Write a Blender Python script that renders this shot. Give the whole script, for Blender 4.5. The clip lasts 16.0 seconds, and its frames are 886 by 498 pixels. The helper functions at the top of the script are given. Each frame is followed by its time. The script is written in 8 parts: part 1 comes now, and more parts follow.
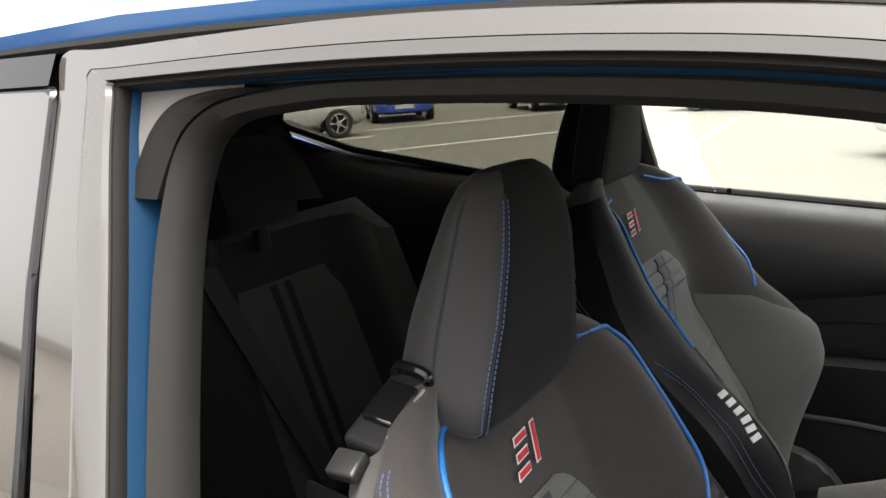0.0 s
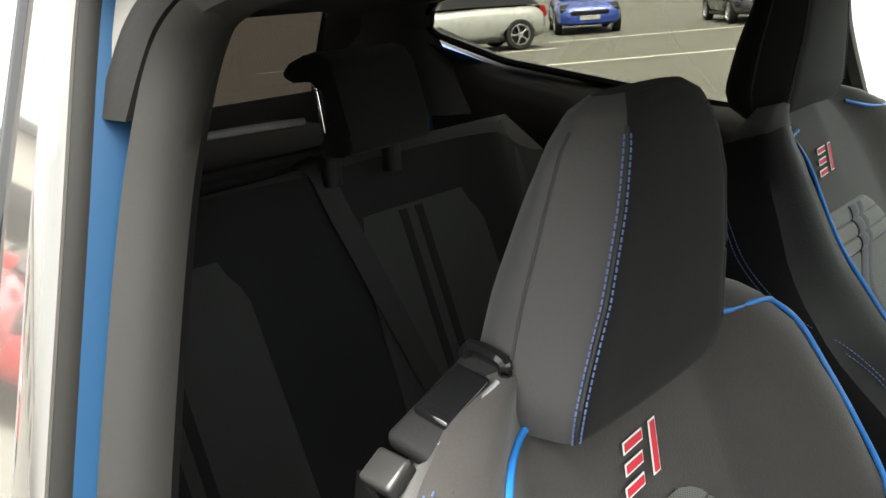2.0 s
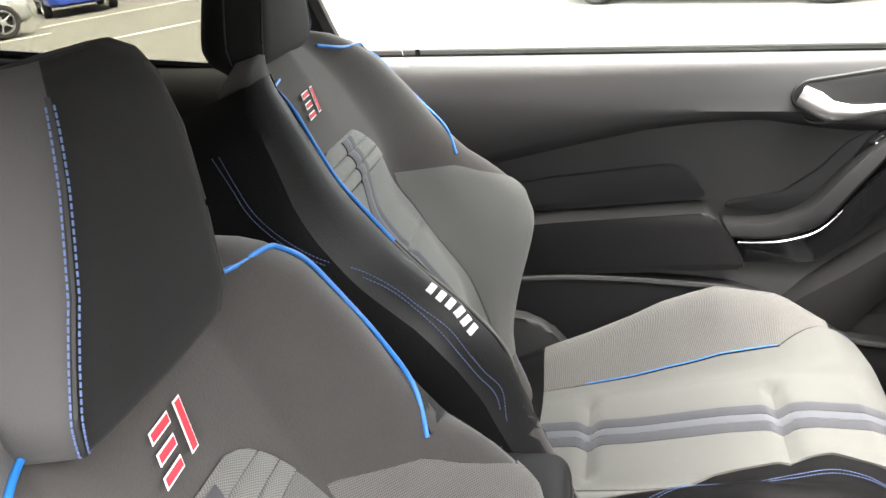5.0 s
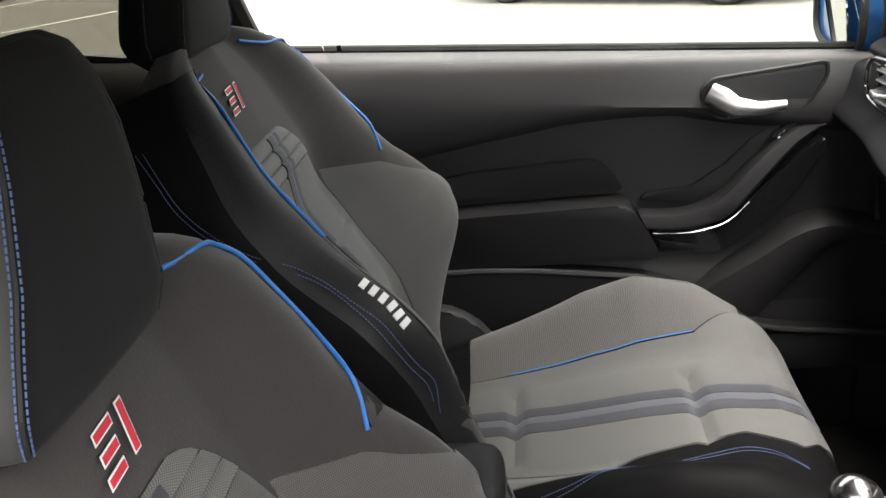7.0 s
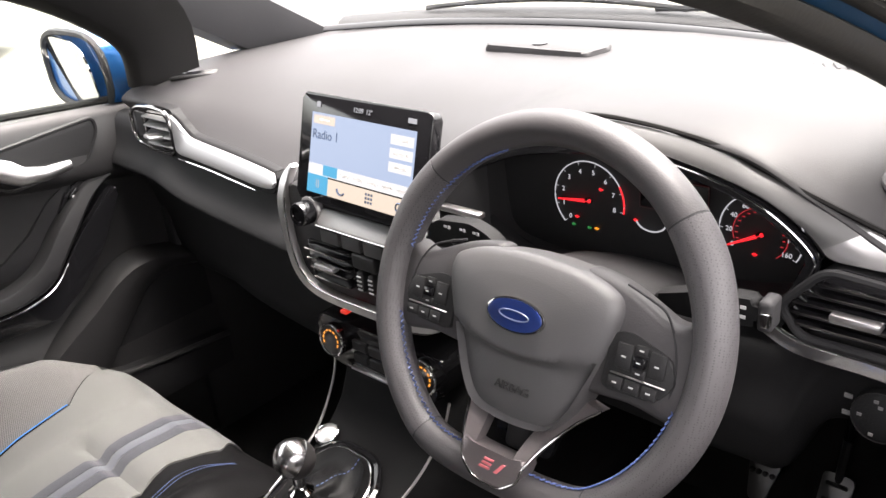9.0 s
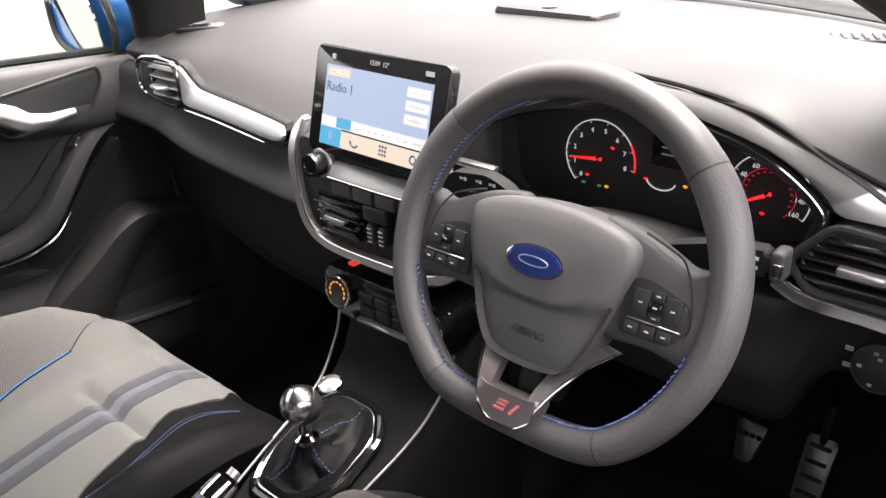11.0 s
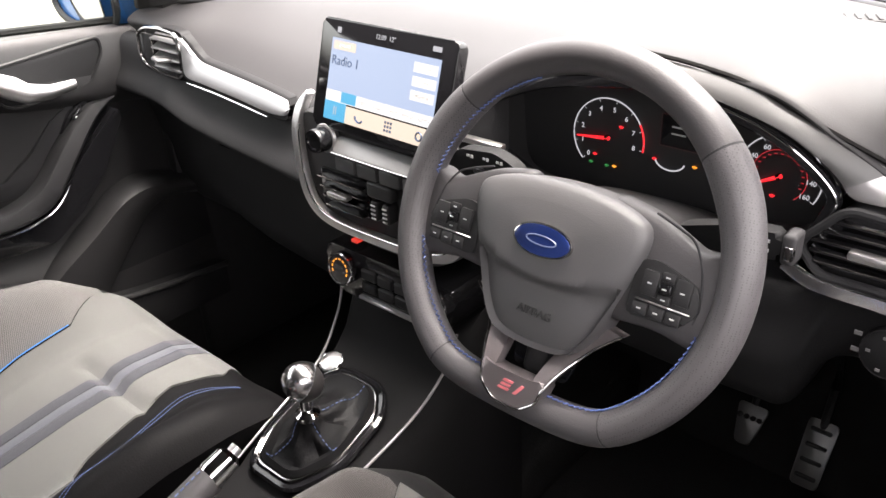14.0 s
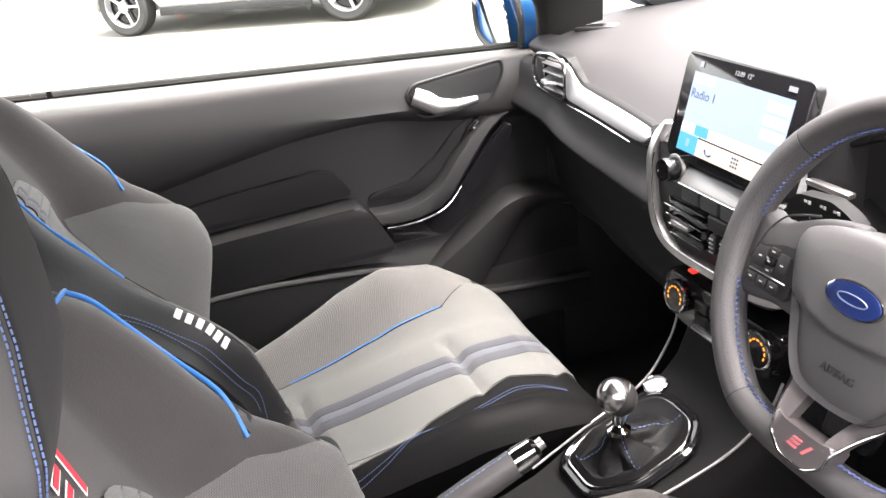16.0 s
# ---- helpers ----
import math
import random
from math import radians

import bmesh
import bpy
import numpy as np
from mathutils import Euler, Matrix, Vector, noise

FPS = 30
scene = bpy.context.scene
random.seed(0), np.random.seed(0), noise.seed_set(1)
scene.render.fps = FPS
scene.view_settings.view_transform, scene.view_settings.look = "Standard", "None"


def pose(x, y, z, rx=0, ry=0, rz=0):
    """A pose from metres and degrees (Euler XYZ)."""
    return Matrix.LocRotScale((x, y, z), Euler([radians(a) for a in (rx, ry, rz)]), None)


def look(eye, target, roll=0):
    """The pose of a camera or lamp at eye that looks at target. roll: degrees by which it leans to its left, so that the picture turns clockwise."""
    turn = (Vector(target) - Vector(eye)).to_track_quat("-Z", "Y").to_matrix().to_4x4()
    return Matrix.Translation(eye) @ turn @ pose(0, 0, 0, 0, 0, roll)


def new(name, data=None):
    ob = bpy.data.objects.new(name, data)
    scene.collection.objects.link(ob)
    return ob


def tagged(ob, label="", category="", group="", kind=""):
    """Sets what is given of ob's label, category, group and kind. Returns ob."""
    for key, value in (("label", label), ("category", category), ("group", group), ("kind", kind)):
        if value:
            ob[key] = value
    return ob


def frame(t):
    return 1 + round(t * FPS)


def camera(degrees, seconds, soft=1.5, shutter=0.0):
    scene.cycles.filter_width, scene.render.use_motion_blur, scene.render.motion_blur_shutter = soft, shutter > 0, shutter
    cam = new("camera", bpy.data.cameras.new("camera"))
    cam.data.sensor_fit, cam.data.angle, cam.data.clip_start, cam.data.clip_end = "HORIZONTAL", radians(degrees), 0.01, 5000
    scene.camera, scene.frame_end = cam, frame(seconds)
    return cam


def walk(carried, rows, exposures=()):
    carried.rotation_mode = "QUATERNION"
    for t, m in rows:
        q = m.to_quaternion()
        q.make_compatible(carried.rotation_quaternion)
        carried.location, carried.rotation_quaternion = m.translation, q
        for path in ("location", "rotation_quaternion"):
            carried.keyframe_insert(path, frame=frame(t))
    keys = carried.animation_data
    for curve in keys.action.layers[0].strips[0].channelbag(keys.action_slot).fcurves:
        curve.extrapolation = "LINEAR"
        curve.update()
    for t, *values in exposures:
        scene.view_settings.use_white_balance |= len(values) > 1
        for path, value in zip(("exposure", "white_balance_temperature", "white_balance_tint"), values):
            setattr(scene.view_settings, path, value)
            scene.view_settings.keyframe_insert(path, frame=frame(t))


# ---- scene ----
cam = camera(56.3, 16.0)
PATH = [
    (0, (0.152, -0.927, 1.346), (-0.893, 0.726, 0.924), -4.1),
    (0.5, (0.097, -0.816, 1.331), (-1.105, 0.68, 0.767), -3.9),
    (1, (0.083, -0.785, 1.343), (-1.211, 0.633, 0.781), -3.5),
    (1.5, (0.092, -0.78, 1.345), (-1.294, 0.571, 0.842), -3.8),
    (2, (0.107, -0.763, 1.327), (-1.248, 0.584, 0.737), -4.2),
    (2.5, (0.135, -0.739, 1.296), (-1.068, 0.597, 0.42), -5.9),
    (3, (0.151, -0.707, 1.26), (-0.828, 0.631, 0.142), -4.1),
    (3.5, (0.166, -0.691, 1.245), (-0.694, 0.699, 0.092), -4.3),
    (4, (0.188, -0.708, 1.288), (-0.636, 0.818, 0.293), -6.7),
    (4.5, (0.165, -0.721, 1.296), (-0.474, 1.004, 0.512), -9.2),
    (4.7, (0.146, -0.721, 1.308), (-0.384, 1.051, 0.547), -9.0),
    (6.8, (0.131, -0.746, 1.314), (-0.181, 1.077, 0.549), -6.6),
    (7, (0.123, -0.735, 1.313), (-0.131, 1.085, 0.521), -6.7),
    (7.5, (0.117, -0.747, 1.316), (0.078, 1.065, 0.470), -8.3),
    (8, (0.068, -0.773, 1.32), (0.504, 0.975, 0.452), -8.0),
    (8.5, (0.006, -0.738, 1.334), (1.008, 0.76, 0.467), -6.8),
    (9, (-0.034, -0.741, 1.337), (1.275, 0.517, 0.497), -5.5),
    (9.5, (-0.052, -0.742, 1.331), (1.38, 0.367, 0.483), -3.5),
    (10, (-0.084, -0.735, 1.323), (1.246, 0.472, 0.443), -3.0),
    (12.5, (-0.081, -0.726, 1.323), (1.238, 0.462, 0.401), -3.0),
    (13, (-0.082, -0.722, 1.32), (1.236, 0.464, 0.394), -2.6),
    (13.5, (-0.084, -0.719, 1.319), (1.231, 0.467, 0.389), -2.3),
    (14, (-0.082, -0.718, 1.318), (1.223, 0.469, 0.377), -2.3),
    (14.5, (-0.083, -0.715, 1.309), (1.167, 0.51, 0.34), -2.5),
    (15, (-0.096, -0.708, 1.312), (1.014, 0.628, 0.32), -3.7),
    (15.5, (-0.08, -0.729, 1.318), (0.802, 0.789, 0.36), -5.6),
    (16, (-0.037, -0.815, 1.347), (0.499, 0.92, 0.51), -7.6),
]
EXPOSURES = [
    (0.0, 2.5, 6900, 10), (0.5, 3.7, 6900, 7), (1.0, 4.0, 6900, 6), (1.5, 3.7, 6900, 5), (2.0, 3.25, 6900, 4), (2.5, 3.85, 6900, 8), (3.0, 3.75, 6900, 8), (3.5, 4.0, 7000, 14), (4.0, 4.18, 6900, 13),
    (4.7, 4.25, 6900, 10), (6.9, 2.95, 6900, 12), (7.5, 3.55, 6900, 12), (8.0, 3.85, 6900, 14), (8.5, 3.8, 6900, 15), (9.5, 3.4, 7000, 16), (12.5, 3.6, 7000, 16), (14.5, 3.75, 7000, 16), (16.0, 4.15, 6900, 16),
]
walk(cam, [(t, look(eye, target, roll)) for t, eye, target, roll in PATH], EXPOSURES)

# ---- world, sun, exposure ----
scene.world = bpy.data.worlds.new("sky")
scene.world.use_nodes = True
wn = scene.world.node_tree
sky = wn.nodes.new("ShaderNodeTexSky")
sky.sky_type = "NISHITA"
sky.sun_disc = False
sky.sun_elevation = radians(74)
sky.sun_rotation = radians(132)
sky.air_density, sky.dust_density, sky.ozone_density = 1.0, 6.0, 0.6
wn.nodes["Background"].inputs["Strength"].default_value = 0.15
grey = wn.nodes.new("ShaderNodeHueSaturation")
grey.inputs["Saturation"].default_value = 0.16
wn.links.new(sky.outputs[0], grey.inputs["Color"])
wn.links.new(grey.outputs[0], wn.nodes["Background"].inputs[0])
sun = new("sun", bpy.data.lights.new("sun", "SUN"))
sun.data.energy, sun.data.angle, sun.data.color = 0.9, radians(60), (1.0, 0.97, 0.93)
sun.matrix_world = look((0, 0, 0), (-0.20, 0.18, -0.96))


# ---- materials ----
def mat(name, base, rough=0.6, metal=0.0, var=0.15, scale=6.0, grain=350.0, bump=0.12, coat=0.0, emit=0.0, spec=0.5, sheen=0.0, rvar=0.1):
    """A surface with broad mottling, fine grain relief and uneven gloss."""
    m = bpy.data.materials.new(name)
    m.use_nodes = True
    nt = m.node_tree
    b = nt.nodes["Principled BSDF"]
    tc = nt.nodes.new("ShaderNodeTexCoord")
    n1, n2 = nt.nodes.new("ShaderNodeTexNoise"), nt.nodes.new("ShaderNodeTexNoise")
    n1.inputs["Scale"].default_value, n1.inputs["Detail"].default_value = scale, 5.0
    n2.inputs["Scale"].default_value, n2.inputs["Detail"].default_value = grain, 3.0
    for n in (n1, n2):
        nt.links.new(tc.outputs["Object"], n.inputs["Vector"])
    ramp = nt.nodes.new("ShaderNodeMix")
    ramp.data_type = "RGBA"
    lo, hi = [max(0.0, c * (1 - var)) for c in base], [min(1.0, c * (1 + var)) for c in base]
    ramp.inputs[6].default_value, ramp.inputs[7].default_value = (*lo, 1), (*hi, 1)
    add = nt.nodes.new("ShaderNodeMath")
    add.operation = "MULTIPLY_ADD"
    add.inputs[1].default_value, add.inputs[2].default_value = 0.45, 0.0
    nt.links.new(n2.outputs[0], add.inputs[0])
    add2 = nt.nodes.new("ShaderNodeMath")
    add2.operation = "MULTIPLY_ADD"
    add2.inputs[1].default_value = 0.55
    nt.links.new(n1.outputs[0], add2.inputs[0])
    nt.links.new(add.outputs[0], add2.inputs[2])
    nt.links.new(add2.outputs[0], ramp.inputs[0])
    nt.links.new(ramp.outputs[2], b.inputs["Base Color"])
    mr = nt.nodes.new("ShaderNodeMapRange")
    mr.inputs[3].default_value, mr.inputs[4].default_value = max(0.02, rough - rvar), min(1.0, rough + rvar)
    nt.links.new(n1.outputs[0], mr.inputs[0])
    nt.links.new(mr.outputs[0], b.inputs["Roughness"])
    b.inputs["Metallic"].default_value = metal
    b.inputs["Coat Weight"].default_value = coat
    b.inputs["Coat Roughness"].default_value = 0.03
    b.inputs["Specular IOR Level"].default_value = spec
    b.inputs["Sheen Weight"].default_value = sheen
    if bump:
        bp = nt.nodes.new("ShaderNodeBump")
        bp.inputs["Strength"].default_value, bp.inputs["Distance"].default_value = bump, 0.001
        nt.links.new(n2.outputs[0], bp.inputs["Height"])
        nt.links.new(bp.outputs[0], b.inputs["Normal"])
    if emit:
        ramp.inputs[6].default_value = ramp.inputs[7].default_value = (0.02, 0.02, 0.02, 1)
        b.inputs["Emission Color"].default_value = (*base, 1)
        b.inputs["Emission Strength"].default_value = emit
    return m


def weave(name, dark, light, pitch, stretch=1.0, rough=0.85, bump=0.5):
    """A coarse knitted mesh: threads in two directions, dark between them."""
    m = mat(name, light, rough, var=0.1, bump=0.0, sheen=0.15)
    nt = m.node_tree
    b = nt.nodes["Principled BSDF"]
    tc = nt.nodes.new("ShaderNodeTexCoord")
    sep = nt.nodes.new("ShaderNodeSeparateXYZ")
    nt.links.new(tc.outputs["Object"], sep.inputs[0])
    out = []
    for axis, p in ((1, pitch * stretch), (2, pitch)):
        mul = nt.nodes.new("ShaderNodeMath")
        mul.operation = "MULTIPLY"
        mul.inputs[1].default_value = 2 * math.pi / p
        src = sep.outputs[axis]
        if axis == 2:
            mix = nt.nodes.new("ShaderNodeMath")
            mix.operation = "SUBTRACT"
            nt.links.new(sep.outputs[2], mix.inputs[0])
            nt.links.new(sep.outputs[0], mix.inputs[1])
            src = mix.outputs[0]
        nt.links.new(src, mul.inputs[0])
        sn = nt.nodes.new("ShaderNodeMath")
        sn.operation = "SINE"
        nt.links.new(mul.outputs[0], sn.inputs[0])
        out.append(sn)
    prod = nt.nodes.new("ShaderNodeMath")
    prod.operation = "MULTIPLY_ADD"
    prod.inputs[2].default_value = 0.0
    nt.links.new(out[0].outputs[0], prod.inputs[0])
    nt.links.new(out[1].outputs[0], prod.inputs[1])
    mr = nt.nodes.new("ShaderNodeMapRange")
    mr.inputs[1].default_value, mr.inputs[2].default_value = -0.9, 0.6
    nt.links.new(prod.outputs[0], mr.inputs[0])
    old = nt.nodes["Mix"]
    mx = nt.nodes.new("ShaderNodeMix")
    mx.data_type = "RGBA"
    mx.inputs[6].default_value = (*dark, 1)
    nt.links.new(mr.outputs[0], mx.inputs[0])
    nt.links.new(old.outputs[2], mx.inputs[7])
    nt.links.new(mx.outputs[2], b.inputs["Base Color"])
    bp = nt.nodes.new("ShaderNodeBump")
    bp.inputs["Strength"].default_value, bp.inputs["Distance"].default_value = bump, 0.001
    nt.links.new(mr.outputs[0], bp.inputs["Height"])
    nt.links.new(bp.outputs[0], b.inputs["Normal"])
    return m


def glass(name, tint=(0.95, 0.98, 0.97), rough=0.0):
    """Thin clear pane: mostly see-through, with a mirror gloss that grows at grazing angles."""
    m = bpy.data.materials.new(name)
    m.use_nodes = True
    nt = m.node_tree
    nt.nodes.remove(nt.nodes["Principled BSDF"])
    tr, gl = nt.nodes.new("ShaderNodeBsdfTransparent"), nt.nodes.new("ShaderNodeBsdfGlossy")
    tr.inputs[0].default_value = (*tint, 1)
    gl.inputs["Roughness"].default_value = rough
    lw, pw, fr = nt.nodes.new("ShaderNodeLayerWeight"), nt.nodes.new("ShaderNodeMath"), nt.nodes.new("ShaderNodeMath")
    lw.inputs[0].default_value = 0.5
    pw.operation, pw.inputs[1].default_value = "POWER", 5.0
    fr.operation, fr.inputs[1].default_value, fr.inputs[2].default_value = "MULTIPLY_ADD", 0.9, 0.05
    nt.links.new(lw.outputs["Facing"], pw.inputs[0])
    nt.links.new(pw.outputs[0], fr.inputs[0])
    mx = nt.nodes.new("ShaderNodeMixShader")
    nt.links.new(fr.outputs[0], mx.inputs[0])
    nt.links.new(tr.outputs[0], mx.inputs[1])
    nt.links.new(gl.outputs[0], mx.inputs[2])
    nt.links.new(mx.outputs[0], nt.nodes["Material Output"].inputs[0])
    return m


SUEDE = mat("charcoal_suede", (0.042, 0.0388, 0.038), 0.85, var=0.32, scale=26, grain=500, bump=0.35, sheen=0.2, spec=0.15)
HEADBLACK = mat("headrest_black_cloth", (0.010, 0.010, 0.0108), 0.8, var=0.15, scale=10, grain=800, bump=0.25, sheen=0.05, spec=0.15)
LEATHER = mat("black_leatherette", (0.011, 0.0108, 0.0115), 0.55, var=0.2, scale=12, grain=420, bump=0.3, spec=0.22)
CUSHLEATHER = mat("black_cushion_leatherette", (0.0052, 0.005, 0.0054), 0.6, var=0.2, scale=12, grain=420, bump=0.3, spec=0.07)
# paler copy of the headrest cloth, for the side that window light falls on
HEADLIT = mat("headrest_lit_cloth", (0.046, 0.045, 0.046), 0.75, var=0.15, scale=10, grain=800, bump=0.25, sheen=0.1, spec=0.2)
MESH = weave("grey_mesh_fabric", (0.042, 0.042, 0.04), (0.165, 0.165, 0.158), 0.0028, 1.2)
MESHFINE = weave("fine_grey_fabric", (0.044, 0.044, 0.042), (0.110, 0.110, 0.106), 0.0029, 2.2, bump=0.4)
CUSHMESH = weave("grey_cushion_fabric", (0.062, 0.062, 0.059), (0.094, 0.094, 0.09), 0.0019, 1.3, bump=0.25)
BOLSTERMESH = weave("charcoal_mesh_fabric", (0.030, 0.0285, 0.028), (0.118, 0.113, 0.110), 0.0030, 1.0)
THIGHMESH = weave("brown_grey_mesh_fabric", (0.014, 0.013, 0.0125), (0.055, 0.050, 0.048), 0.0030, 1.0)
LOBEMESH = weave("mid_grey_mesh_fabric", (0.042, 0.042, 0.041), (0.098, 0.097, 0.094), 0.0027, 1.0)
STRIPE = mat("dark_blue_grey_stripe", (0.022, 0.023, 0.031), 0.8, grain=900, bump=0.3, sheen=0.2)
STRIPELT = mat("light_blue_grey_stripe", (0.058, 0.063, 0.076), 0.8, grain=900, bump=0.3, sheen=0.2)
PIPING = mat("blue_piping", (0.015, 0.16, 0.5), 0.45, var=0.1, grain=900, bump=0.1)
STITCH = mat("blue_thread", (0.075, 0.112, 0.235), 0.7, grain=900, bump=0.2)
GREYTHREAD = mat("dark_thread", (0.02, 0.02, 0.022), 0.8, grain=900, bump=0.2)
RED = mat("red_embroidery", (0.55, 0.02, 0.04), 0.6, grain=1200, bump=0.4)
WHITE = mat("white_embroidery", (0.75, 0.75, 0.75), 0.6, grain=1200, bump=0.3)
PLASTIC = mat("black_grained_plastic", (0.020, 0.020, 0.021), 0.55, var=0.12, scale=5, grain=520, bump=0.35, spec=0.3)
SOFT = mat("dark_soft_touch_plastic", (0.031, 0.030, 0.0315), 0.55, var=0.1, scale=4, grain=700, bump=0.14, spec=0.28)
CARDTRIM = mat("door_card_plastic", (0.0165, 0.0162, 0.017), 0.48, var=0.12, scale=4, grain=620, bump=0.2, spec=0.38)
GLOSS = mat("gloss_black_plastic", (0.008, 0.008, 0.009), 0.08, var=0.1, bump=0.0, rvar=0.03)
SILVER = mat("satin_silver_trim", (0.62, 0.61, 0.61), 0.36, metal=1.0, var=0.04, bump=0.01, rvar=0.04)
CHROME = mat("bright_chrome", (0.85, 0.85, 0.86), 0.07, metal=1.0, var=0.04, bump=0.0, rvar=0.03)
PEWTER = mat("brushed_grey_trim", (0.36, 0.35, 0.35), 0.36, metal=0.6, var=0.1, grain=200, bump=0.05)
CARPET = mat("black_carpet", (0.020, 0.020, 0.020), 0.95, var=0.4, scale=20, grain=260, bump=0.8, spec=0.1)
RUBBER = mat("rubber_seal", (0.009, 0.0086, 0.0083), 0.6, var=0.2, grain=300, bump=0.15, spec=0.12)
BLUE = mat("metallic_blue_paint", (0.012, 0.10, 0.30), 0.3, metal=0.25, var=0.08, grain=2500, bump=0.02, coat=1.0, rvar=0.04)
BLACKGLASS = mat("tinted_black_glass", (0.006, 0.006, 0.007), 0.05, var=0.1, bump=0.0, rvar=0.02)
PANE = glass("window_glass")
QUARTERGLASS = mat("dark_reflective_glass", (0.03, 0.028, 0.027), 0.04, var=0.1, bump=0.0, rvar=0.02, spec=1.0, coat=1.0)
PRIVACY = glass("tinted_window_glass", (0.42, 0.42, 0.39))
REARPANE = glass("dark_tinted_glass", (0.034, 0.029, 0.026))
ORANGE = mat("orange_red_buckle", (0.72, 0.07, 0.015), 0.35, var=0.1, grain=300, bump=0.05)
WHEELSKIN = mat("black_wheel_leather", (0.055, 0.0525, 0.055), 0.5, var=0.2, scale=14, grain=620, bump=0.2, spec=0.4)
BADGEBLUE = mat("deep_blue_enamel", (0.012, 0.026, 0.115), 0.25, var=0.08, bump=0.0, coat=0.3)
MARKGREY = mat("pale_grey_print", (0.5, 0.5, 0.5), 0.6, bump=0.0)
LAMPWHITE = mat("lit_white_marking", (0.85, 0.9, 1.0), 0.5, var=0.02, bump=0.0, emit=0.05)
LAMPRED = mat("lit_red_marking", (1.0, 0.02, 0.03), 0.5, var=0.02, bump=0.0, emit=0.13)
DIMRED = mat("dim_red_marking", (0.8, 0.03, 0.05), 0.5, var=0.02, bump=0.0, emit=0.05)
LAMPGREEN = mat("lit_green_symbol", (0.05, 0.6, 0.15), 0.5, var=0.02, bump=0.0, emit=0.035)
LAMPAMBER = mat("lit_amber_symbol", (1.0, 0.36, 0.03), 0.5, var=0.02, bump=0.0, emit=0.11)
ASPHALT = mat("pale_worn_asphalt", (0.125, 0.122, 0.104), 0.9, var=0.25, scale=0.35, grain=60, bump=0.5)
PAINTLINE = mat("worn_white_road_paint", (0.7, 0.7, 0.66), 0.8, var=0.2, scale=3, grain=60, bump=0.3)
DEEPBLACK = mat("dull_black_plastic", (0.014, 0.014, 0.015), 0.65, var=0.15, scale=5, grain=520, bump=0.35, spec=0.18)
TYRE = mat("tyre_rubber", (0.018, 0.018, 0.018), 0.75, var=0.2, grain=120, bump=0.3)
DARKCHROME = mat("dark_bright_trim", (0.40, 0.39, 0.39), 0.16, metal=1.0, var=0.06, bump=0.0, rvar=0.04)
# polished blade greyed to stand in for what its upper run reflects
HOODDIM = mat("dimmed_hood_trim", (0.085, 0.084, 0.084), 0.38, metal=0.2, var=0.06, bump=0.02)
POLISHED = mat("polished_grey_trim", (0.34, 0.33, 0.33), 0.2, metal=0.6, var=0.05, bump=0.0, rvar=0.04)
ALLOY = mat("alloy_wheel_metal", (0.55, 0.55, 0.56), 0.3, metal=0.9, var=0.1, bump=0.02)


def paint(name, col, metal=0.2):
    return mat(name, col, 0.28, metal=metal, var=0.05, grain=2500, bump=0.01, coat=1.0, rvar=0.04)


# ---- mesh helpers ----
def V(*a):
    return Vector(a if len(a) > 1 else a[0])


def ob_from(name, bm, material, parent=None, label="", smooth=True):
    me = bpy.data.meshes.new(name)
    bmesh.ops.recalc_face_normals(bm, faces=bm.faces)
    if smooth:
        for f in bm.faces:
            f.smooth = True
        for e in bm.edges:
            e.smooth = not (len(e.link_faces) == 2 and e.calc_face_angle(0) > radians(38))
    bm.to_mesh(me)
    bm.free()
    me.materials.append(material)
    ob = new(name, me)
    ob.parent = parent
    if label:
        ob["label"] = label
    return ob


def part(name, bm, material, parent, label=""):
    return ob_from(name, bm, material, parent, label)


def thing(name, label, category, at=(0, 0, 0), group="", kind=""):
    e = new(name)
    e.empty_display_size = 0.05
    e.location = at
    return tagged(e, label, category, group, kind)


def box(x0, x1, y0, y1, z0, z1, r=0.004, seg=2, m=None, bm=None):
    bm = bm or bmesh.new()
    vs = bmesh.ops.create_cube(bm, size=1.0)["verts"]
    for v in vs:
        v.co = V((x0 + x1) / 2 + v.co.x * (x1 - x0), (y0 + y1) / 2 + v.co.y * (y1 - y0), (z0 + z1) / 2 + v.co.z * (z1 - z0))
        if m:
            v.co = m @ v.co
    if r:
        es = {e for v in vs for e in v.link_edges}
        r = min(r, 0.45 * min(abs(x1 - x0), abs(y1 - y0), abs(z1 - z0)))
        bmesh.ops.bevel(bm, geom=list(es), offset=r, segments=seg, profile=0.5, affect="EDGES")
    return bm


def ring_loft(rings, cap=True, closed=True, bm=None):
    """Faces between rings of equally many points."""
    bm = bm or bmesh.new()
    rows = [[bm.verts.new(p) for p in r] for r in rings]
    n = len(rows[0])
    for a, b in zip(rows, rows[1:]):
        for i in range(n if closed else n - 1):
            j = (i + 1) % n
            bm.faces.new((a[i], a[j], b[j], b[i]))
    if cap and closed:
        for r in (rows[0], rows[-1]):
            bm.faces.new(r)
    return bm


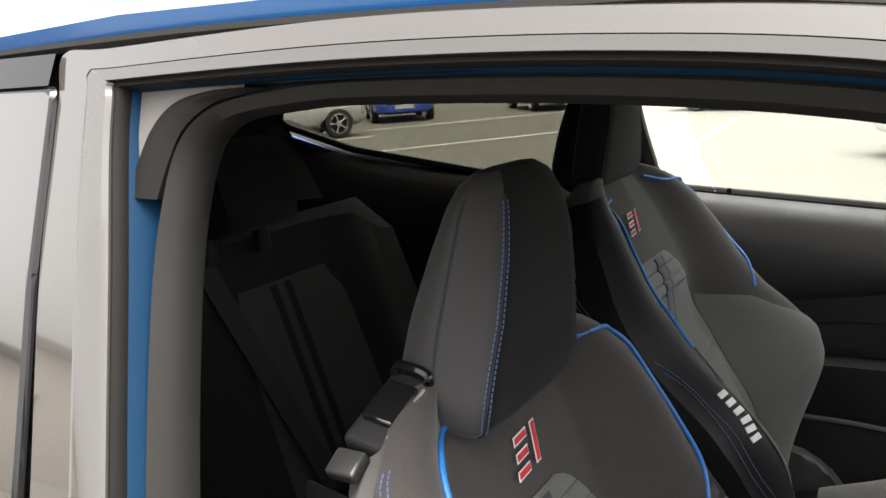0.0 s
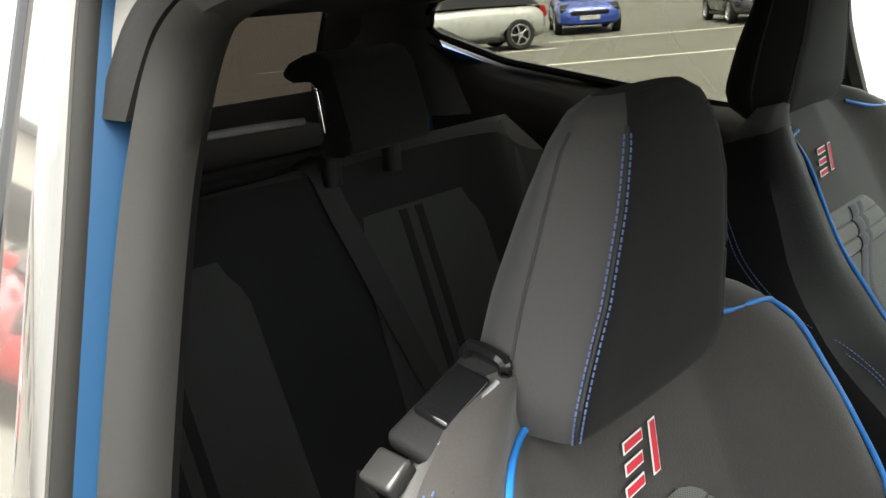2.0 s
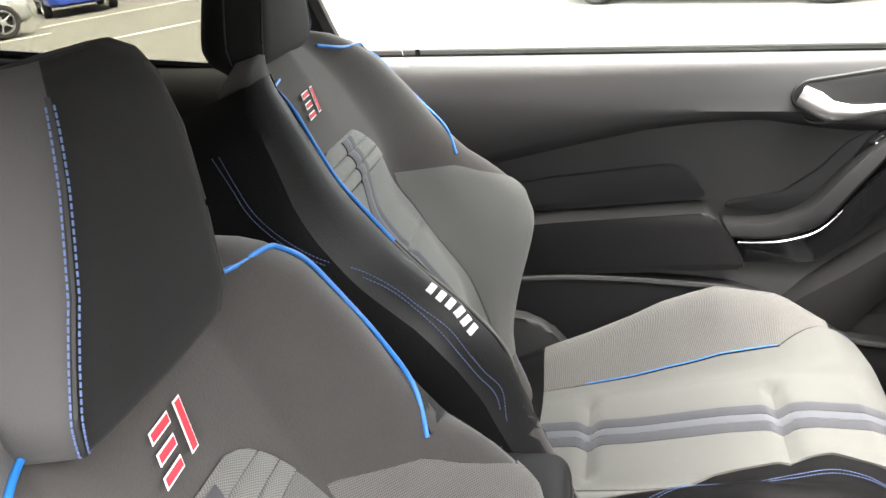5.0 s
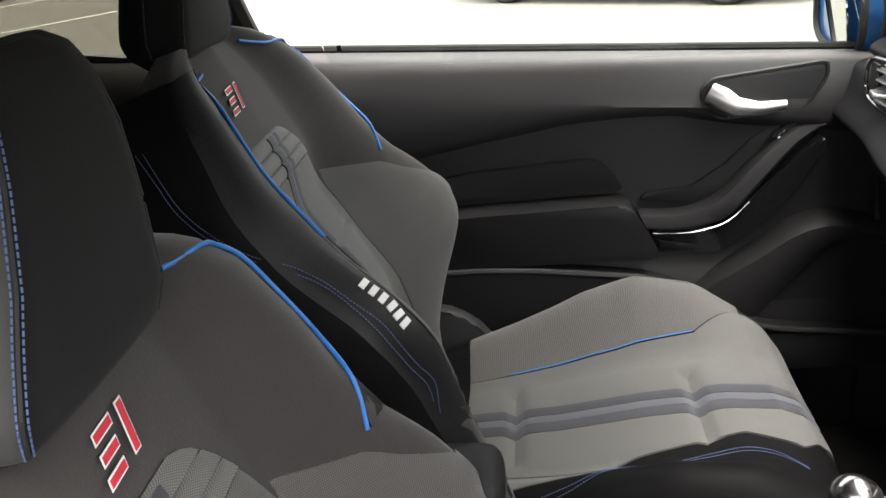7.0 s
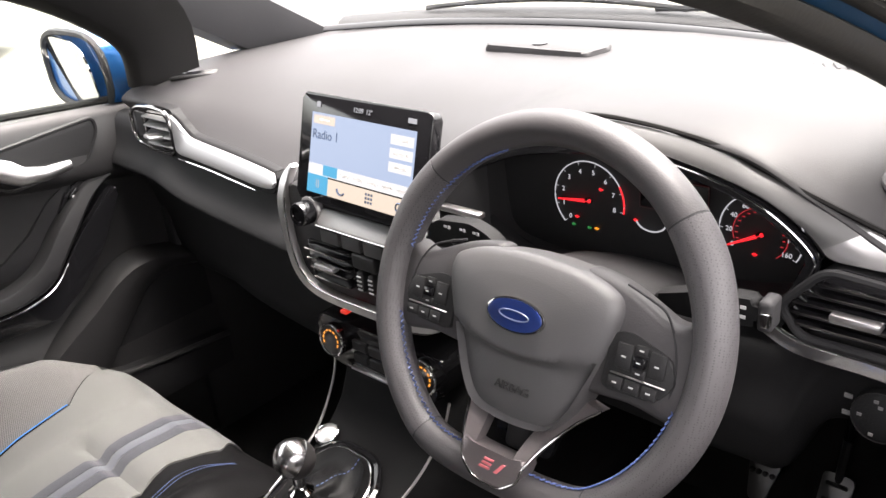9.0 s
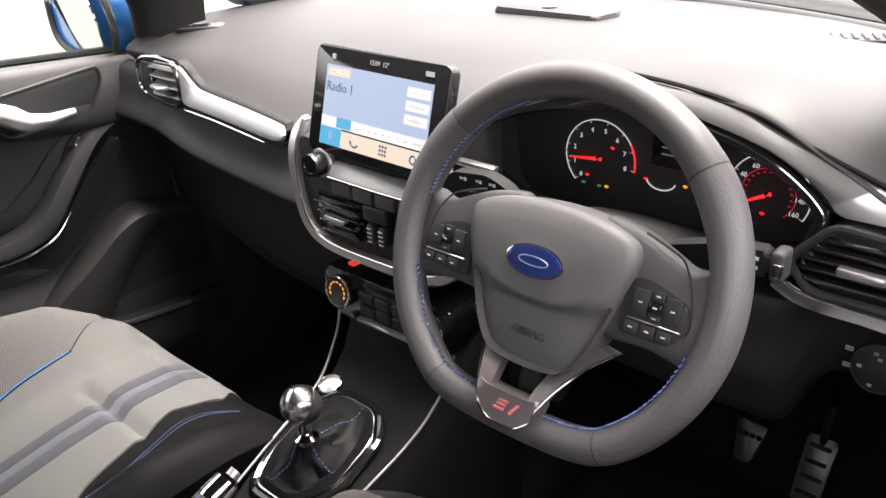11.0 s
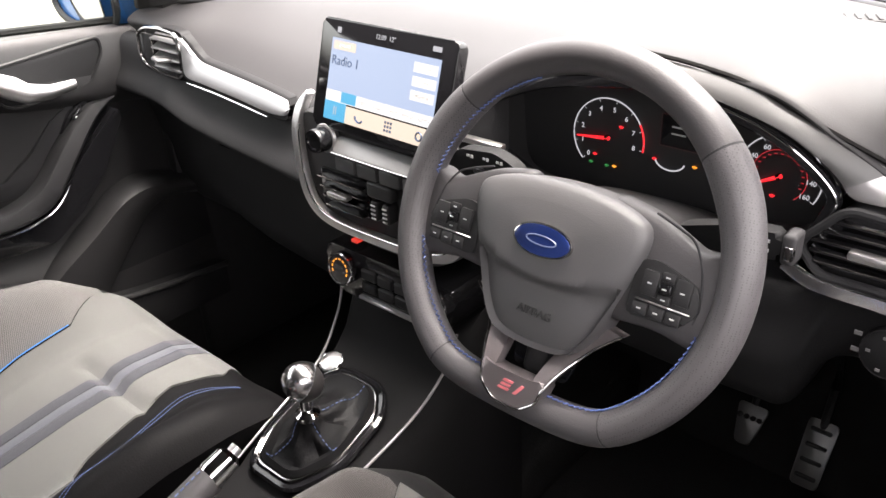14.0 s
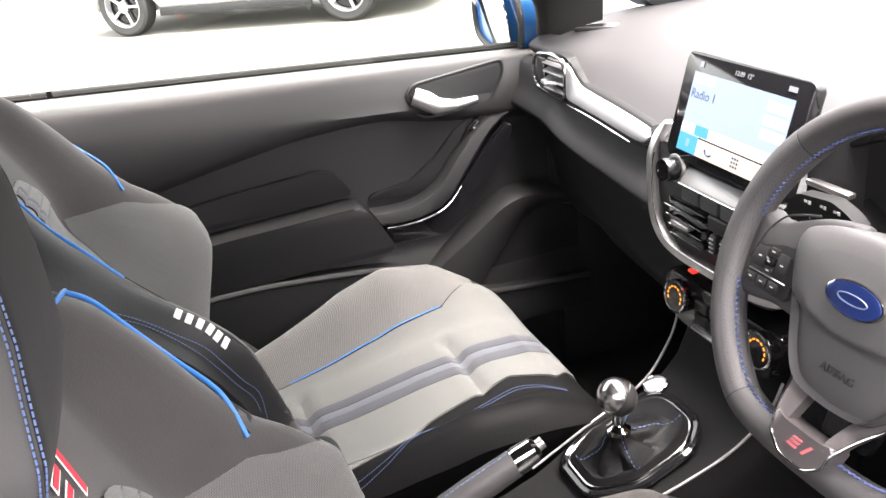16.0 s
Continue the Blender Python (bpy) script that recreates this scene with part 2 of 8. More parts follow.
def crom(pts, n):
    """n points on a smooth curve through pts."""
    pts = [V(p) for p in pts]
    out = []
    m = len(pts) - 1
    for k in range(n):
        t = k / (n - 1) * m
        i = min(int(t), m - 1)
        t -= i
        p0, p1, p2, p3 = pts[max(i - 1, 0)], pts[i], pts[i + 1], pts[min(i + 2, m)]
        out.append(0.5 * (2 * p1 + (p2 - p0) * t + (2 * p0 - 5 * p1 + 4 * p2 - p3) * t * t + (3 * p1 - p0 - 3 * p2 + p3) * t**3))
    return out


def tube(pts, r, sides=8, n=0, bm=None, flat=1.0, up=(0, 0, 1), cap=True, closed=False):
    """A round (or flattened) bar along a smooth curve through pts."""
    if n:
        pts = crom(pts, n)
    pts = [V(p) for p in pts]
    rings = []
    for i, p in enumerate(pts):
        if closed:
            d = (pts[(i + 1) % len(pts)] - pts[i - 1]).normalized()
        else:
            d = (pts[min(i + 1, len(pts) - 1)] - pts[max(i - 1, 0)]).normalized()
        a = d.cross(V(up))
        a = a.normalized() if a.length > 1e-4 else d.orthogonal().normalized()
        b = a.cross(d)
        rr = r[i] if isinstance(r, (list, tuple)) else r
        rings.append([p + (a * math.cos(k * 2 * math.pi / sides) + b * flat * math.sin(k * 2 * math.pi / sides)) * rr for k in range(sides)])
    if closed:
        rings.append(rings[0])
        bm = ring_loft(rings, False, True, bm)
        bmesh.ops.remove_doubles(bm, verts=bm.verts, dist=1e-6)
        return bm
    return ring_loft(rings, cap, True, bm)


def patch(f, nu, nv, lift=0.003, lip=0.004, bm=None, out=(1, 0, 0.4)):
    """A panel laid on the surface f(u, v): raised by lift towards out, its border turned down by lip."""
    bm = bm or bmesh.new()
    e = 1e-3
    g = {}
    for i in range(-1, nu + 2):
        for j in range(-1, nv + 2):
            u, v = min(max(i / nu, 0), 1), min(max(j / nv, 0), 1)
            p = V(f(u, v))
            du = V(f(min(u + e, 1), v)) - V(f(max(u - e, 0), v))
            dv = V(f(u, min(v + e, 1))) - V(f(u, max(v - e, 0)))
            nrm = du.cross(dv)
            nrm = nrm.normalized() if nrm.length > 1e-12 else V(out).normalized()
            if nrm.dot(V(out)) < 0:
                nrm = -nrm
            edge = i in (-1, nu + 1) or j in (-1, nv + 1)
            near = i in (0, nu) or j in (0, nv)
            g[i, j] = bm.verts.new(p + nrm * (-lip if edge else lift * (0.55 if near else 1.0)))
    for i in range(-1, nu + 1):
        for j in range(-1, nv + 1):
            try:
                bm.faces.new((g[i, j], g[i + 1, j], g[i + 1, j + 1], g[i, j + 1]))
            except ValueError:
                pass
    return bm


def prism(poly, axis, a, b, r=0.0, seg=2, bm=None):
    """An outline in the plane across axis, pushed from a to b, with rounded edges."""
    bm = bm or bmesh.new()
    put = {"x": lambda p, w: V(w, p[0], p[1]), "y": lambda p, w: V(p[0], w, p[1]), "z": lambda p, w: V(p[0], p[1], w)}[axis]
    lo, hi = [bm.verts.new(put(p, a)) for p in poly], [bm.verts.new(put(p, b)) for p in poly]
    faces = [bm.faces.new(lo), bm.faces.new(hi)]
    for i in range(len(poly)):
        j = (i + 1) % len(poly)
        faces.append(bm.faces.new((lo[i], lo[j], hi[j], hi[i])))
    if r:
        bmesh.ops.bevel(bm, geom=[e for e in {e for f in faces[:2] for e in f.edges}], offset=r, segments=seg, profile=0.5, affect="EDGES")
    return bm


def smooth_poly(pts, per=6):
    """A closed outline rounded through its corner points."""
    pts = [V(*p, 0) if len(p) == 2 else V(p) for p in pts]
    n, out = len(pts), []
    for i in range(n):
        p0, p1, p2, p3 = pts[i - 1], pts[i], pts[(i + 1) % n], pts[(i + 2) % n]
        for k in range(per):
            t = k / per
            q = 0.5 * (2 * p1 + (p2 - p0) * t + (2 * p0 - 5 * p1 + 4 * p2 - p3) * t * t + (3 * p1 - p0 - 3 * p2 + p3) * t**3)
            out.append((q.x, q.y))
    return out


def round_poly(pts, r, seg=4):
    """A closed outline with straight sides and corners rounded to r."""
    pts = [V(*p, 0) for p in pts]
    out, n = [], len(pts)
    for i in range(n):
        a, p, b = pts[i - 1], pts[i], pts[(i + 1) % n]
        da, db = (a - p), (b - p)
        ra = min(r, da.length * 0.45, db.length * 0.45)
        s, e = p + da.normalized() * ra, p + db.normalized() * ra
        for k in range(seg + 1):
            t = k / seg
            q = (1 - t) ** 2 * s + 2 * t * (1 - t) * p + t * t * e
            out.append((q.x, q.y))
    return out


def lathe(profile, sides=24, m=None, bm=None, cap=True):
    """A turned body: profile of (radius, height) about the local z axis."""
    m = m or Matrix()
    rings = [[m @ V(r * math.cos(k * 2 * math.pi / sides), r * math.sin(k * 2 * math.pi / sides), h) for k in range(sides)] for r, h in profile]
    return ring_loft(rings, cap, True, bm)


def dashes(pts, length=0.005, gap=0.003, r=0.0011, bm=None):
    """A row of stitches along a line of points."""
    bm = bm or bmesh.new()
    pts = [V(p) for p in pts]
    acc, on, start = 0.0, True, pts[0]
    for a, b in zip(pts, pts[1:]):
        seg, d, pos = (b - a).length, (b - a).normalized() if (b - a).length else V(1, 0, 0), 0.0
        while acc + seg - pos >= (length if on else gap):
            pos += (length if on else gap) - acc
            acc = 0.0
            q = a + d * pos
            if on:
                tube([start, q], r, 5, bm=bm)
            on, start = not on, q
        acc += seg - pos
    return bm


def text(body, size, m, depth=0.0004, bm=None, align="CENTER"):
    """Lettering in the built-in font, as geometry."""
    cu = bpy.data.curves.new("lettering", "FONT")
    cu.body, cu.size, cu.align_x, cu.align_y, cu.extrude = body, size, align, "CENTER", depth
    cu.resolution_u = 3
    ob = bpy.data.objects.new("lettering", cu)
    me = bpy.data.meshes.new_from_object(ob)
    me.transform(m)
    bm = bm or bmesh.new()
    bm.from_mesh(me)
    bpy.data.objects.remove(ob)
    bpy.data.curves.remove(cu)
    bpy.data.meshes.remove(me)
    return bm


def lerp(tab, x):
    """Straight-line table lookup."""
    return float(np.interp(x, [p[0] for p in tab], [p[1] for p in tab]))


def sstep(a, b, x):
    t = min(max((x - a) / (b - a), 0), 1)
    return t * t * (3 - 2 * t)


def basis(o, right, up):
    """A pose with its x axis along right and y axis along up."""
    r, u = V(right).normalized(), V(up).normalized()
    n = r.cross(u).normalized()
    u = n.cross(r)
    return Matrix(((r.x, u.x, n.x, o[0]), (r.y, u.y, n.y, o[1]), (r.z, u.z, n.z, o[2]), (0, 0, 0, 1)))


# ---- front seats ----
SEAT_W = [(0.42, 0.145), (0.50, 0.155), (0.56, 0.17), (0.62, 0.194), (0.68, 0.222), (0.73, 0.243), (0.78, 0.254), (0.88, 0.252), (0.97, 0.249), (1.03, 0.236), (1.07, 0.20), (1.095, 0.15), (1.11, 0.10)]
SEAT_B = [(0.42, 0.02), (0.50, 0.025), (0.58, 0.04), (0.66, 0.076), (0.72, 0.106), (0.77, 0.114), (0.82, 0.096), (0.86, 0.076), (0.92, 0.062), (0.98, 0.052), (1.04, 0.04), (1.09, 0.025), (1.12, 0.01)]


REC = [0.40]
BOOST = [0.0]
INNER_B = [(0.42, 0.05), (0.50, 0.065), (0.60, 0.088), (0.64, 0.098), (0.68, 0.108), (0.72, 0.118), (0.76, 0.122), (0.80, 0.115), (0.84, 0.096), (0.88, 0.077), (0.92, 0.068), (0.96, 0.058), (1.0, 0.05), (1.04, 0.043), (1.09, 0.025), (1.12, 0.01)]


def wid(s, z):
    """Half width of the backrest on side s; the passenger seat is fuller inboard."""
    return lerp(SEAT_W, z) * (1 + BOOST[0] * (0.2 * sstep(0.50, 0.62, z) * sstep(1.05, 0.92, z) + lerp([(0.42, 0.6), (0.50, 0.6), (0.62, 0.2), (0.70, 0.02), (0.73, 0.0)], z) if s < 0 else 0.05 * sstep(0.90, 1.0, z)))


def back_front(s, z):
    """The front of the backrest at side position s (-1..1) and height z, seat-local."""
    a = abs(s)
    bol = lerp(SEAT_B, z)
    if s < 0:
        bol += BOOST[0] * (lerp(INNER_B, z) - bol)
    else:
        bol *= 1 - 0.3 * BOOST[0] * sstep(0.76, 0.58, z)
    c = 0.77 + 0.09 * sstep(0.90, 0.80, z)
    f = bol * sstep(0.42, c, a) if a < c else bol * (1 - 0.5 * ((a - c) / (1 - c)) ** 2)
    f += 0.024 * math.exp(-(((z - 0.70) / 0.10) ** 2)) * (1 - min(a / 0.5, 1)) + 0.01 * (1 - min(a / 0.6, 1)) * sstep(0.95, 1.08, z)
    f -= 0.007 * math.exp(-(((z - 0.811) / 0.005) ** 2)) * (1 - sstep(0.30, 0.45, a)) - 0.004 * sstep(0.74, 0.806, z) * sstep(0.83, 0.812, z) * (1 - sstep(0.30, 0.45, a))
    f -= 0.028 * BOOST[0] * sstep(0.95, 0.86, z) * (1 - sstep(0.35, 0.62, a))
    f -= 0.065 * BOOST[0] * sstep(0.74, 0.54, z) * sstep(-0.80, -0.45, s)
    return V(0.03 - (z - 0.53) * REC[0] + 0.928 * f, s * wid(s, z), z + 0.371 * f)


def on_back(y, z, lift=0.0):
    """A point on the backrest's front at sideways distance y from its middle."""
    w = wid(y, z)
    p = back_front(max(-1, min(1, y / w)), z)
    return V(p.x + 0.928 * lift, p.y, p.z + 0.371 * lift)


CUSH_W = [(-0.05, 0.22), (0.1, 0.24), (0.25, 0.258), (0.40, 0.262), (0.48, 0.255), (0.53, 0.235), (0.55, 0.215)]


def cushion_top(s, x):
    a = abs(s)
    w = lerp(CUSH_W, x)
    bol = lerp([(-0.05, 0.04), (0.08, 0.07), (0.2, 0.105), (0.29, 0.115), (0.38, 0.09), (0.45, 0.045), (0.51, 0.012), (0.55, 0.0)], x)
    bol *= 1 - (0.4 * BOOST[0] if s < 0 else 0)
    z = lerp([(-0.08, 0.515), (0.02, 0.525), (0.15, 0.535), (0.28, 0.555), (0.40, 0.565), (0.47, 0.56), (0.505, 0.545), (0.53, 0.515), (0.545, 0.47), (0.55, 0.42)], x)
    z += bol * sstep(0.46, 0.86, a) if a < 0.86 else bol * (1 - 0.6 * ((a - 0.86) / 0.14) ** 2)
    z -= 0.012 * math.exp(-(((x - 0.356) / 0.012) ** 2)) * (1 - sstep(0.30, 0.42, a))
    z -= 0.012 * math.exp(-(((x - 0.079) / 0.012) ** 2)) * (1 - sstep(0.35, 0.5, a))
    return V(x + 0.025, s * w, z - 0.055)


def on_cushion(y, x, lift=0.0):
    w = lerp(CUSH_W, x)
    p = cushion_top(max(-1, min(1, y / w)), x)
    p.z += lift
    return p


PIPE = {1: [(1.088, 0.085), (1.070, 0.125), (1.063, 0.175), (1.052, 0.205), (1.03, 0.222), (0.99, 0.229), (0.945, 0.226), (0.903, 0.202), (0.866, 0.177)],
        -1: [(1.075, 0.070), (1.068, 0.10), (1.060, 0.135), (1.041, 0.156), (1.003, 0.168), (0.96, 0.178), (0.92, 0.184), (0.872, 0.172)]}
PIPE_LONG = [(1.075, 0.070), (1.070, 0.10), (1.062, 0.13), (1.04, 0.158), (1.0, 0.178), (0.96, 0.198), (0.92, 0.214), (0.88, 0.220), (0.84, 0.228), (0.80, 0.242), (0.76, 0.248), (0.72, 0.236), (0.68, 0.214), (0.64, 0.19)]
CUSH_IN = [(0, 0.125), (0.07, 0.131), (0.378, 0.159), (0.404, 0.174), (0.446, 0.20), (0.50, 0.213), (0.54, 0.205)]


def front_seat(name, label, at, inboard):
    seat = thing(name, label, "car seat", at, group="front seats")
    pipe = {1: [(z, y * (1 + 0.10 * BOOST[0] * sstep(0.90, 1.0, z))) for z, y in PIPE[1]], -1: PIPE_LONG if inboard < 0 else PIPE[-1]}
    # backrest: closed body with a rounded shell behind
    rings = []
    zs = [0.42 + 0.69 * k / 44 for k in range(45)]
    for z in zs:
        w = lerp(SEAT_W, z)
        ring = [back_front(-1 + 2 * k / 40, z) for k in range(41)]
        base = V(0.03 - (z - 0.53) * REC[0], 0, z)
        deep = lerp([(0.46, 0.13), (0.7, 0.12), (0.95, 0.095), (1.06, 0.07), (1.11, 0.03)], z)
        for k in range(11):
            a = math.pi * (k + 1) / 12
            taper = 1 - 0.34 * math.sin(a) ** 0.45 if inboard > 0 and math.cos(a) < 0 else 1.0 if abs(math.cos(a)) < 0.9 else 1.01
            ring.append(V(base.x - deep * (math.sin(a) ** 0.45), wid(math.cos(a), z) * math.cos(a) * taper, z - 0.3 * deep * math.sin(a)))
        rings.append(ring)
    part("backrest", ring_loft(rings), SUEDE, seat, "charcoal suede-like backrest with deep side bolsters")
    # side panels of the backrest, black leatherette outside the bolster seam
    for sd in (inboard,):
        def side(u, v, sd=sd):
            z = 0.50 + (0.55 if sd > 0 else 0.585) * v
            w = wid(sd, z)
            s0 = lerp([(0.5, 0.91), (0.862, 0.91)] + [(zz, yy / lerp(SEAT_W, zz) + 0.015) for zz, yy in reversed(pipe[sd][1:])] if sd > 0 else [(0.5, 0.2), (0.62, 0.45)] + [(zz, yy / wid(-1, zz) + 0.004) for zz, yy in reversed(pipe[sd][1:])], z)
            if u < 0.35:
                return back_front(sd * (s0 + (0.985 - s0) * u / 0.35), z)
            u = (u - 0.35) / 0.65
            base = 0.03 - (z - 0.53) * REC[0]
            edge = back_front(0.97 * sd, z)
            x = edge.x * (1 - u) + (base - 0.10) * u
            return V(x, sd * (w + 0.006 * math.sin(math.pi * u) + 0.002), edge.z * (1 - u) + (z - 0.03) * u)
        part("side_panel", patch(side, 20, 30, 0.0012, 0.004, out=(0.3, sd, 0)), LEATHER, seat, "black leatherette side panel")
    # dark sheet over the suede draws the shade on the seat's outer side
    if inboard > 0:
        def shell(u, v):
            z = 0.46 + 0.60 * v
            edge = back_front(-0.992, z)
            base = 0.03 - (z - 0.53) * REC[0]
            return V(edge.x * (1 - u) + (base - 0.10) * u, -(wid(-1, z) * (1 - 0.32 * u) + 0.003), edge.z * (1 - u) + (z - 0.03) * u)
        part("outer_shade_panel", patch(shell, 12, 28, 0.001, 0.004, out=(0.2, -1, 0)), LEATHER, seat, "dark sheet for the shaded outer side")
    # centre insert with quilted ribs
    INS = [(0.56, 0.122), (0.70, 0.127), (0.84, 0.126), (0.87, 0.1225), (0.89, 0.117), (0.91, 0.110), (0.93, 0.100), (0.945, 0.091), (0.955, 0.083), (0.965, 0.073), (0.972, 0.062), (0.978, 0.046)]

    INO = -0.015

    def insert(u, v):
        z = 0.545 + (0.9222 - 0.545) * v
        wide = 1 + 0.4 * BOOST[0] if u < 0.5 else 1
        return on_back(INO + (2 * u - 1) * lerp(INS, z) * wide, z, 0.004 * (1 - (2 * u - 1) ** 4))
    part("centre_insert", patch(insert, 20, 90, 0.003, 0.005), MESHFINE, seat, "grey knitted centre panel")
    RIBZ = (0.9232, 0.9400, 0.9590, 0.9785)
    for k in range(3):
        z0, z1 = RIBZ[k], RIBZ[k + 1] - 0.0012

        def rib(u, v, z0=z0, z1=z1):
            z = z0 + (z1 - z0) * v
            wide = 1 + 0.3 * BOOST[0] if u < 0.5 else 1
            return on_back(INO + (2 * u - 1) * lerp(INS, z) * wide, z, 0.003 + 0.0045 * math.sin(math.pi * v) ** 0.42 * (1 - abs(2 * u - 1) ** 5))
        part("quilted_rib", patch(rib, 20, 12, 0.001, 0.006), MESH, seat, "padded grey mesh rib")
    for yo, w, mt in ((0.0118, 0.0066, STRIPE), (-0.0118, 0.0066, STRIPE), (0.0, 0.0048, STRIPELT)):
        def stripe(u, v, yo=yo, w=w):
            z = 0.545 + 0.43 * v
            rib = 0.0042 + 0.0045 * max([math.sin(math.pi * (z - a) / (b - a)) ** 0.42 if a < z < b else 0 for a, b in zip(RIBZ, RIBZ[1:])]) if z > 0.9225 else 0.0062
            return on_back(INO + yo - 0.006 * (1 - v) + (2 * u - 1) * w, z, rib + 0.0016)
        part("stripe", patch(stripe, 3, 160, 0.0006, 0.003), mt, seat, "dark stripe" if mt is STRIPE else "pale stripe")
    # bolster inners in mesh, below the piping
    for sd in (-1, 1):
        def bol(u, v, sd=sd):
            z = 0.56 + 0.325 * v
            lo, hi = lerp(INS, min(z, 0.86)) + 0.0015 + sd * INO, wid(sd, z) * (0.90 if sd == -inboard or inboard > 0 else lerp([(0.60, 0.36), (0.66, 0.55), (0.73, 0.74), (0.80, 0.76)], z))
            hi = max(hi, lo + 0.002)
            top = lerp([(0.10, 0.895), (0.12, 0.887), (0.147, 0.868), (0.171, 0.852), (0.187, 0.826), (0.22, 0.79)], lo + (hi - lo) * u)
            z = 0.56 + (top - 0.56) * v
            return on_back(sd * (lo + (hi - lo) * u), z)
        if sd == 1 or inboard > 0:
            part("bolster_cover", patch(bol, 14, 28, 0.003, 0.004), LOBEMESH if inboard < 0 else BOLSTERMESH, seat, "grey mesh bolster facing")
        if sd == inboard:
            part("seam_line", tube([on_back(INO + sd * 0.1215, 0.62 + 0.23 * k / 20, 0.005) for k in range(21)], 0.0009, 6), PIPING, seat, "thin blue seam")
        # blue piping from the headrest along the shoulder to the bolster
        part("piping", tube(crom([on_back(sd * y, z, 0.003) for z, y in pipe[sd] if z > 0.86], 60), 0.0023, 8), PIPING, seat, "bright blue piping")
        if sd == inboard and inboard < 0:
            part("edge_welt", tube(crom([on_back(sd * y, z, 0.0022) for z, y in pipe[sd] if z < 0.89], 40), 0.0017, 6), mat("grey_welt", (0.13, 0.128, 0.12), 0.7, grain=900, bump=0.2), seat, "thin grey welt along the bolster")
        # double stitched seam on the outer edge
        for off in (0.0, 0.008) if sd == inboard else ():
            line = []
            for z in np.linspace(0.64, 1.06, 70) if inboard < 0 else ():
                row = [V(side(u, (z - 0.50) / 0.585)) for u in np.linspace(0.10, 0.97, 60)]
                j = min(range(60), key=lambda i: abs(row[i].x + off - lerp([(0.62, 0.034), (0.70, 0.034), (0.729, 0.031), (0.781, 0.012), (0.824, -0.013), (0.848, -0.035), (0.875, -0.065), (0.906, -0.111), (0.931, -0.147), (0.966, -0.205), (1.021, -0.258), (1.08, -0.30)], row[i].z)))
                v = (z - 0.50) / 0.585
                nrm = (row[min(j + 1, 59)] - row[max(j - 1, 0)]).cross(V(side(np.linspace(0.10, 0.97, 60)[j], v + 0.02)) - row[j]).normalized()
                line.append(row[j] + (nrm if nrm.y < 0 else -nrm) * 0.0030)
            line = crom(line[::5], 90) if line else line
            for k in range(60 if inboard > 0 else 0):
                z = 0.50 + 0.55 * k / 59
                p = back_front(sd * 0.995, z)
                base = 0.03 - (z - 0.53) * REC[0]
                x = p.x * 0.72 + (base - 0.10) * 0.28 - off
                line.append(V(x, sd * (wid(sd, z) + 0.0125), p.z * 0.72 + (z - 0.03) * 0.28))
            part("stitching", dashes(line, 0.0030, 0.0014, 0.0006), STITCH, seat, "pale blue stitch row")
        if sd != inboard:
            for a0 in (0.952, 0.976):
                part("stitching", dashes([back_front(sd * a0, 0.50 + 0.575 * k / 80) + V(0.001, sd * 0.0004, 0.0004) for k in range(81)], 0.0030, 0.0014, 0.0006), STITCH, seat, "pale blue stitch row")
            fine = [(0.92, 1.082), (0.885, 1.06), (0.861, 1.039), (0.860, 1.014), (0.873, 0.984), (0.879, 0.952), (0.893, 0.935), (0.94, 0.925)]
            part("fine_seam", dashes(crom([back_front(sd * a, z) + V(0.0004, 0, 0.0002) for a, z in fine], 60), 0.0022, 0.0026, 0.0003), GREYTHREAD, seat, "fine dark stitch line")
    # emblem: slanted red bars edged white
    em = basis(on_back(0.002 if inboard > 0 else -0.034, 1.014 if inboard > 0 else 1.034, 0.004), (0.0, 1, 0.07), (-0.37, 0.0, 0.93))

    def bars(grow, d):
        bm = bmesh.new()
        for x0, x1, y0, y1 in ((-0.022, -0.001, 0.0105, 0.0155), (-0.022, -0.003, -0.0025, 0.0025), (-0.024, -0.004, -0.0155, -0.0105), (0.010, 0.016, -0.0155, 0.0155)):
            q = [(x + 0.42 * y, y) for x, y in ((x0 - grow, y0 - grow), (x1 + grow, y0 - grow), (x1 + grow, y1 + grow), (x0 - grow, y1 + grow))]
            prism(q, "z", 0, d, bm=bm)
        bmesh.ops.transform(bm, matrix=em, verts=bm.verts)
        return bm
    part("emblem_border", bars(0.0013, 0.0006), WHITE, seat, "white border of the emblem")
    part("emblem", bars(0.0, 0.0012), RED, seat, "red slanted embroidered bars")
    # maker's mark on the inboard bolster: plain white blocks
    for k in range(6 if inboard < 0 else 0):
        zm = 0.830 - 0.0105 * k
        u0, v0 = 0.17, (zm - 0.50) / 0.585
        p, pu, pv = (V(side(u, v)) for u, v in ((u0, v0), (u0 + 0.05, v0), (u0, v0 - 0.01)))
        along, across = (pv - p).normalized(), (p - pu).normalized()
        out = along.cross(across).normalized()
        out = out if out.y < 0 else -out
        across = out.cross(along)
        MM = Matrix((along, across, out)).transposed().to_4x4()
        MM.translation = p + out * 0.0016
        part("maker_mark", box(-0.0040, 0.0040, -0.0070, 0.0070, -0.001, 0.001, 0.0005, 1, MM), WHITE, seat, "plain white block of the maker's mark")
    # headrest
    ho = -inboard
    HRX, HRZ = (REC[0] - 0.40) * -0.9, 0.3 * (REC[0] - 0.40)
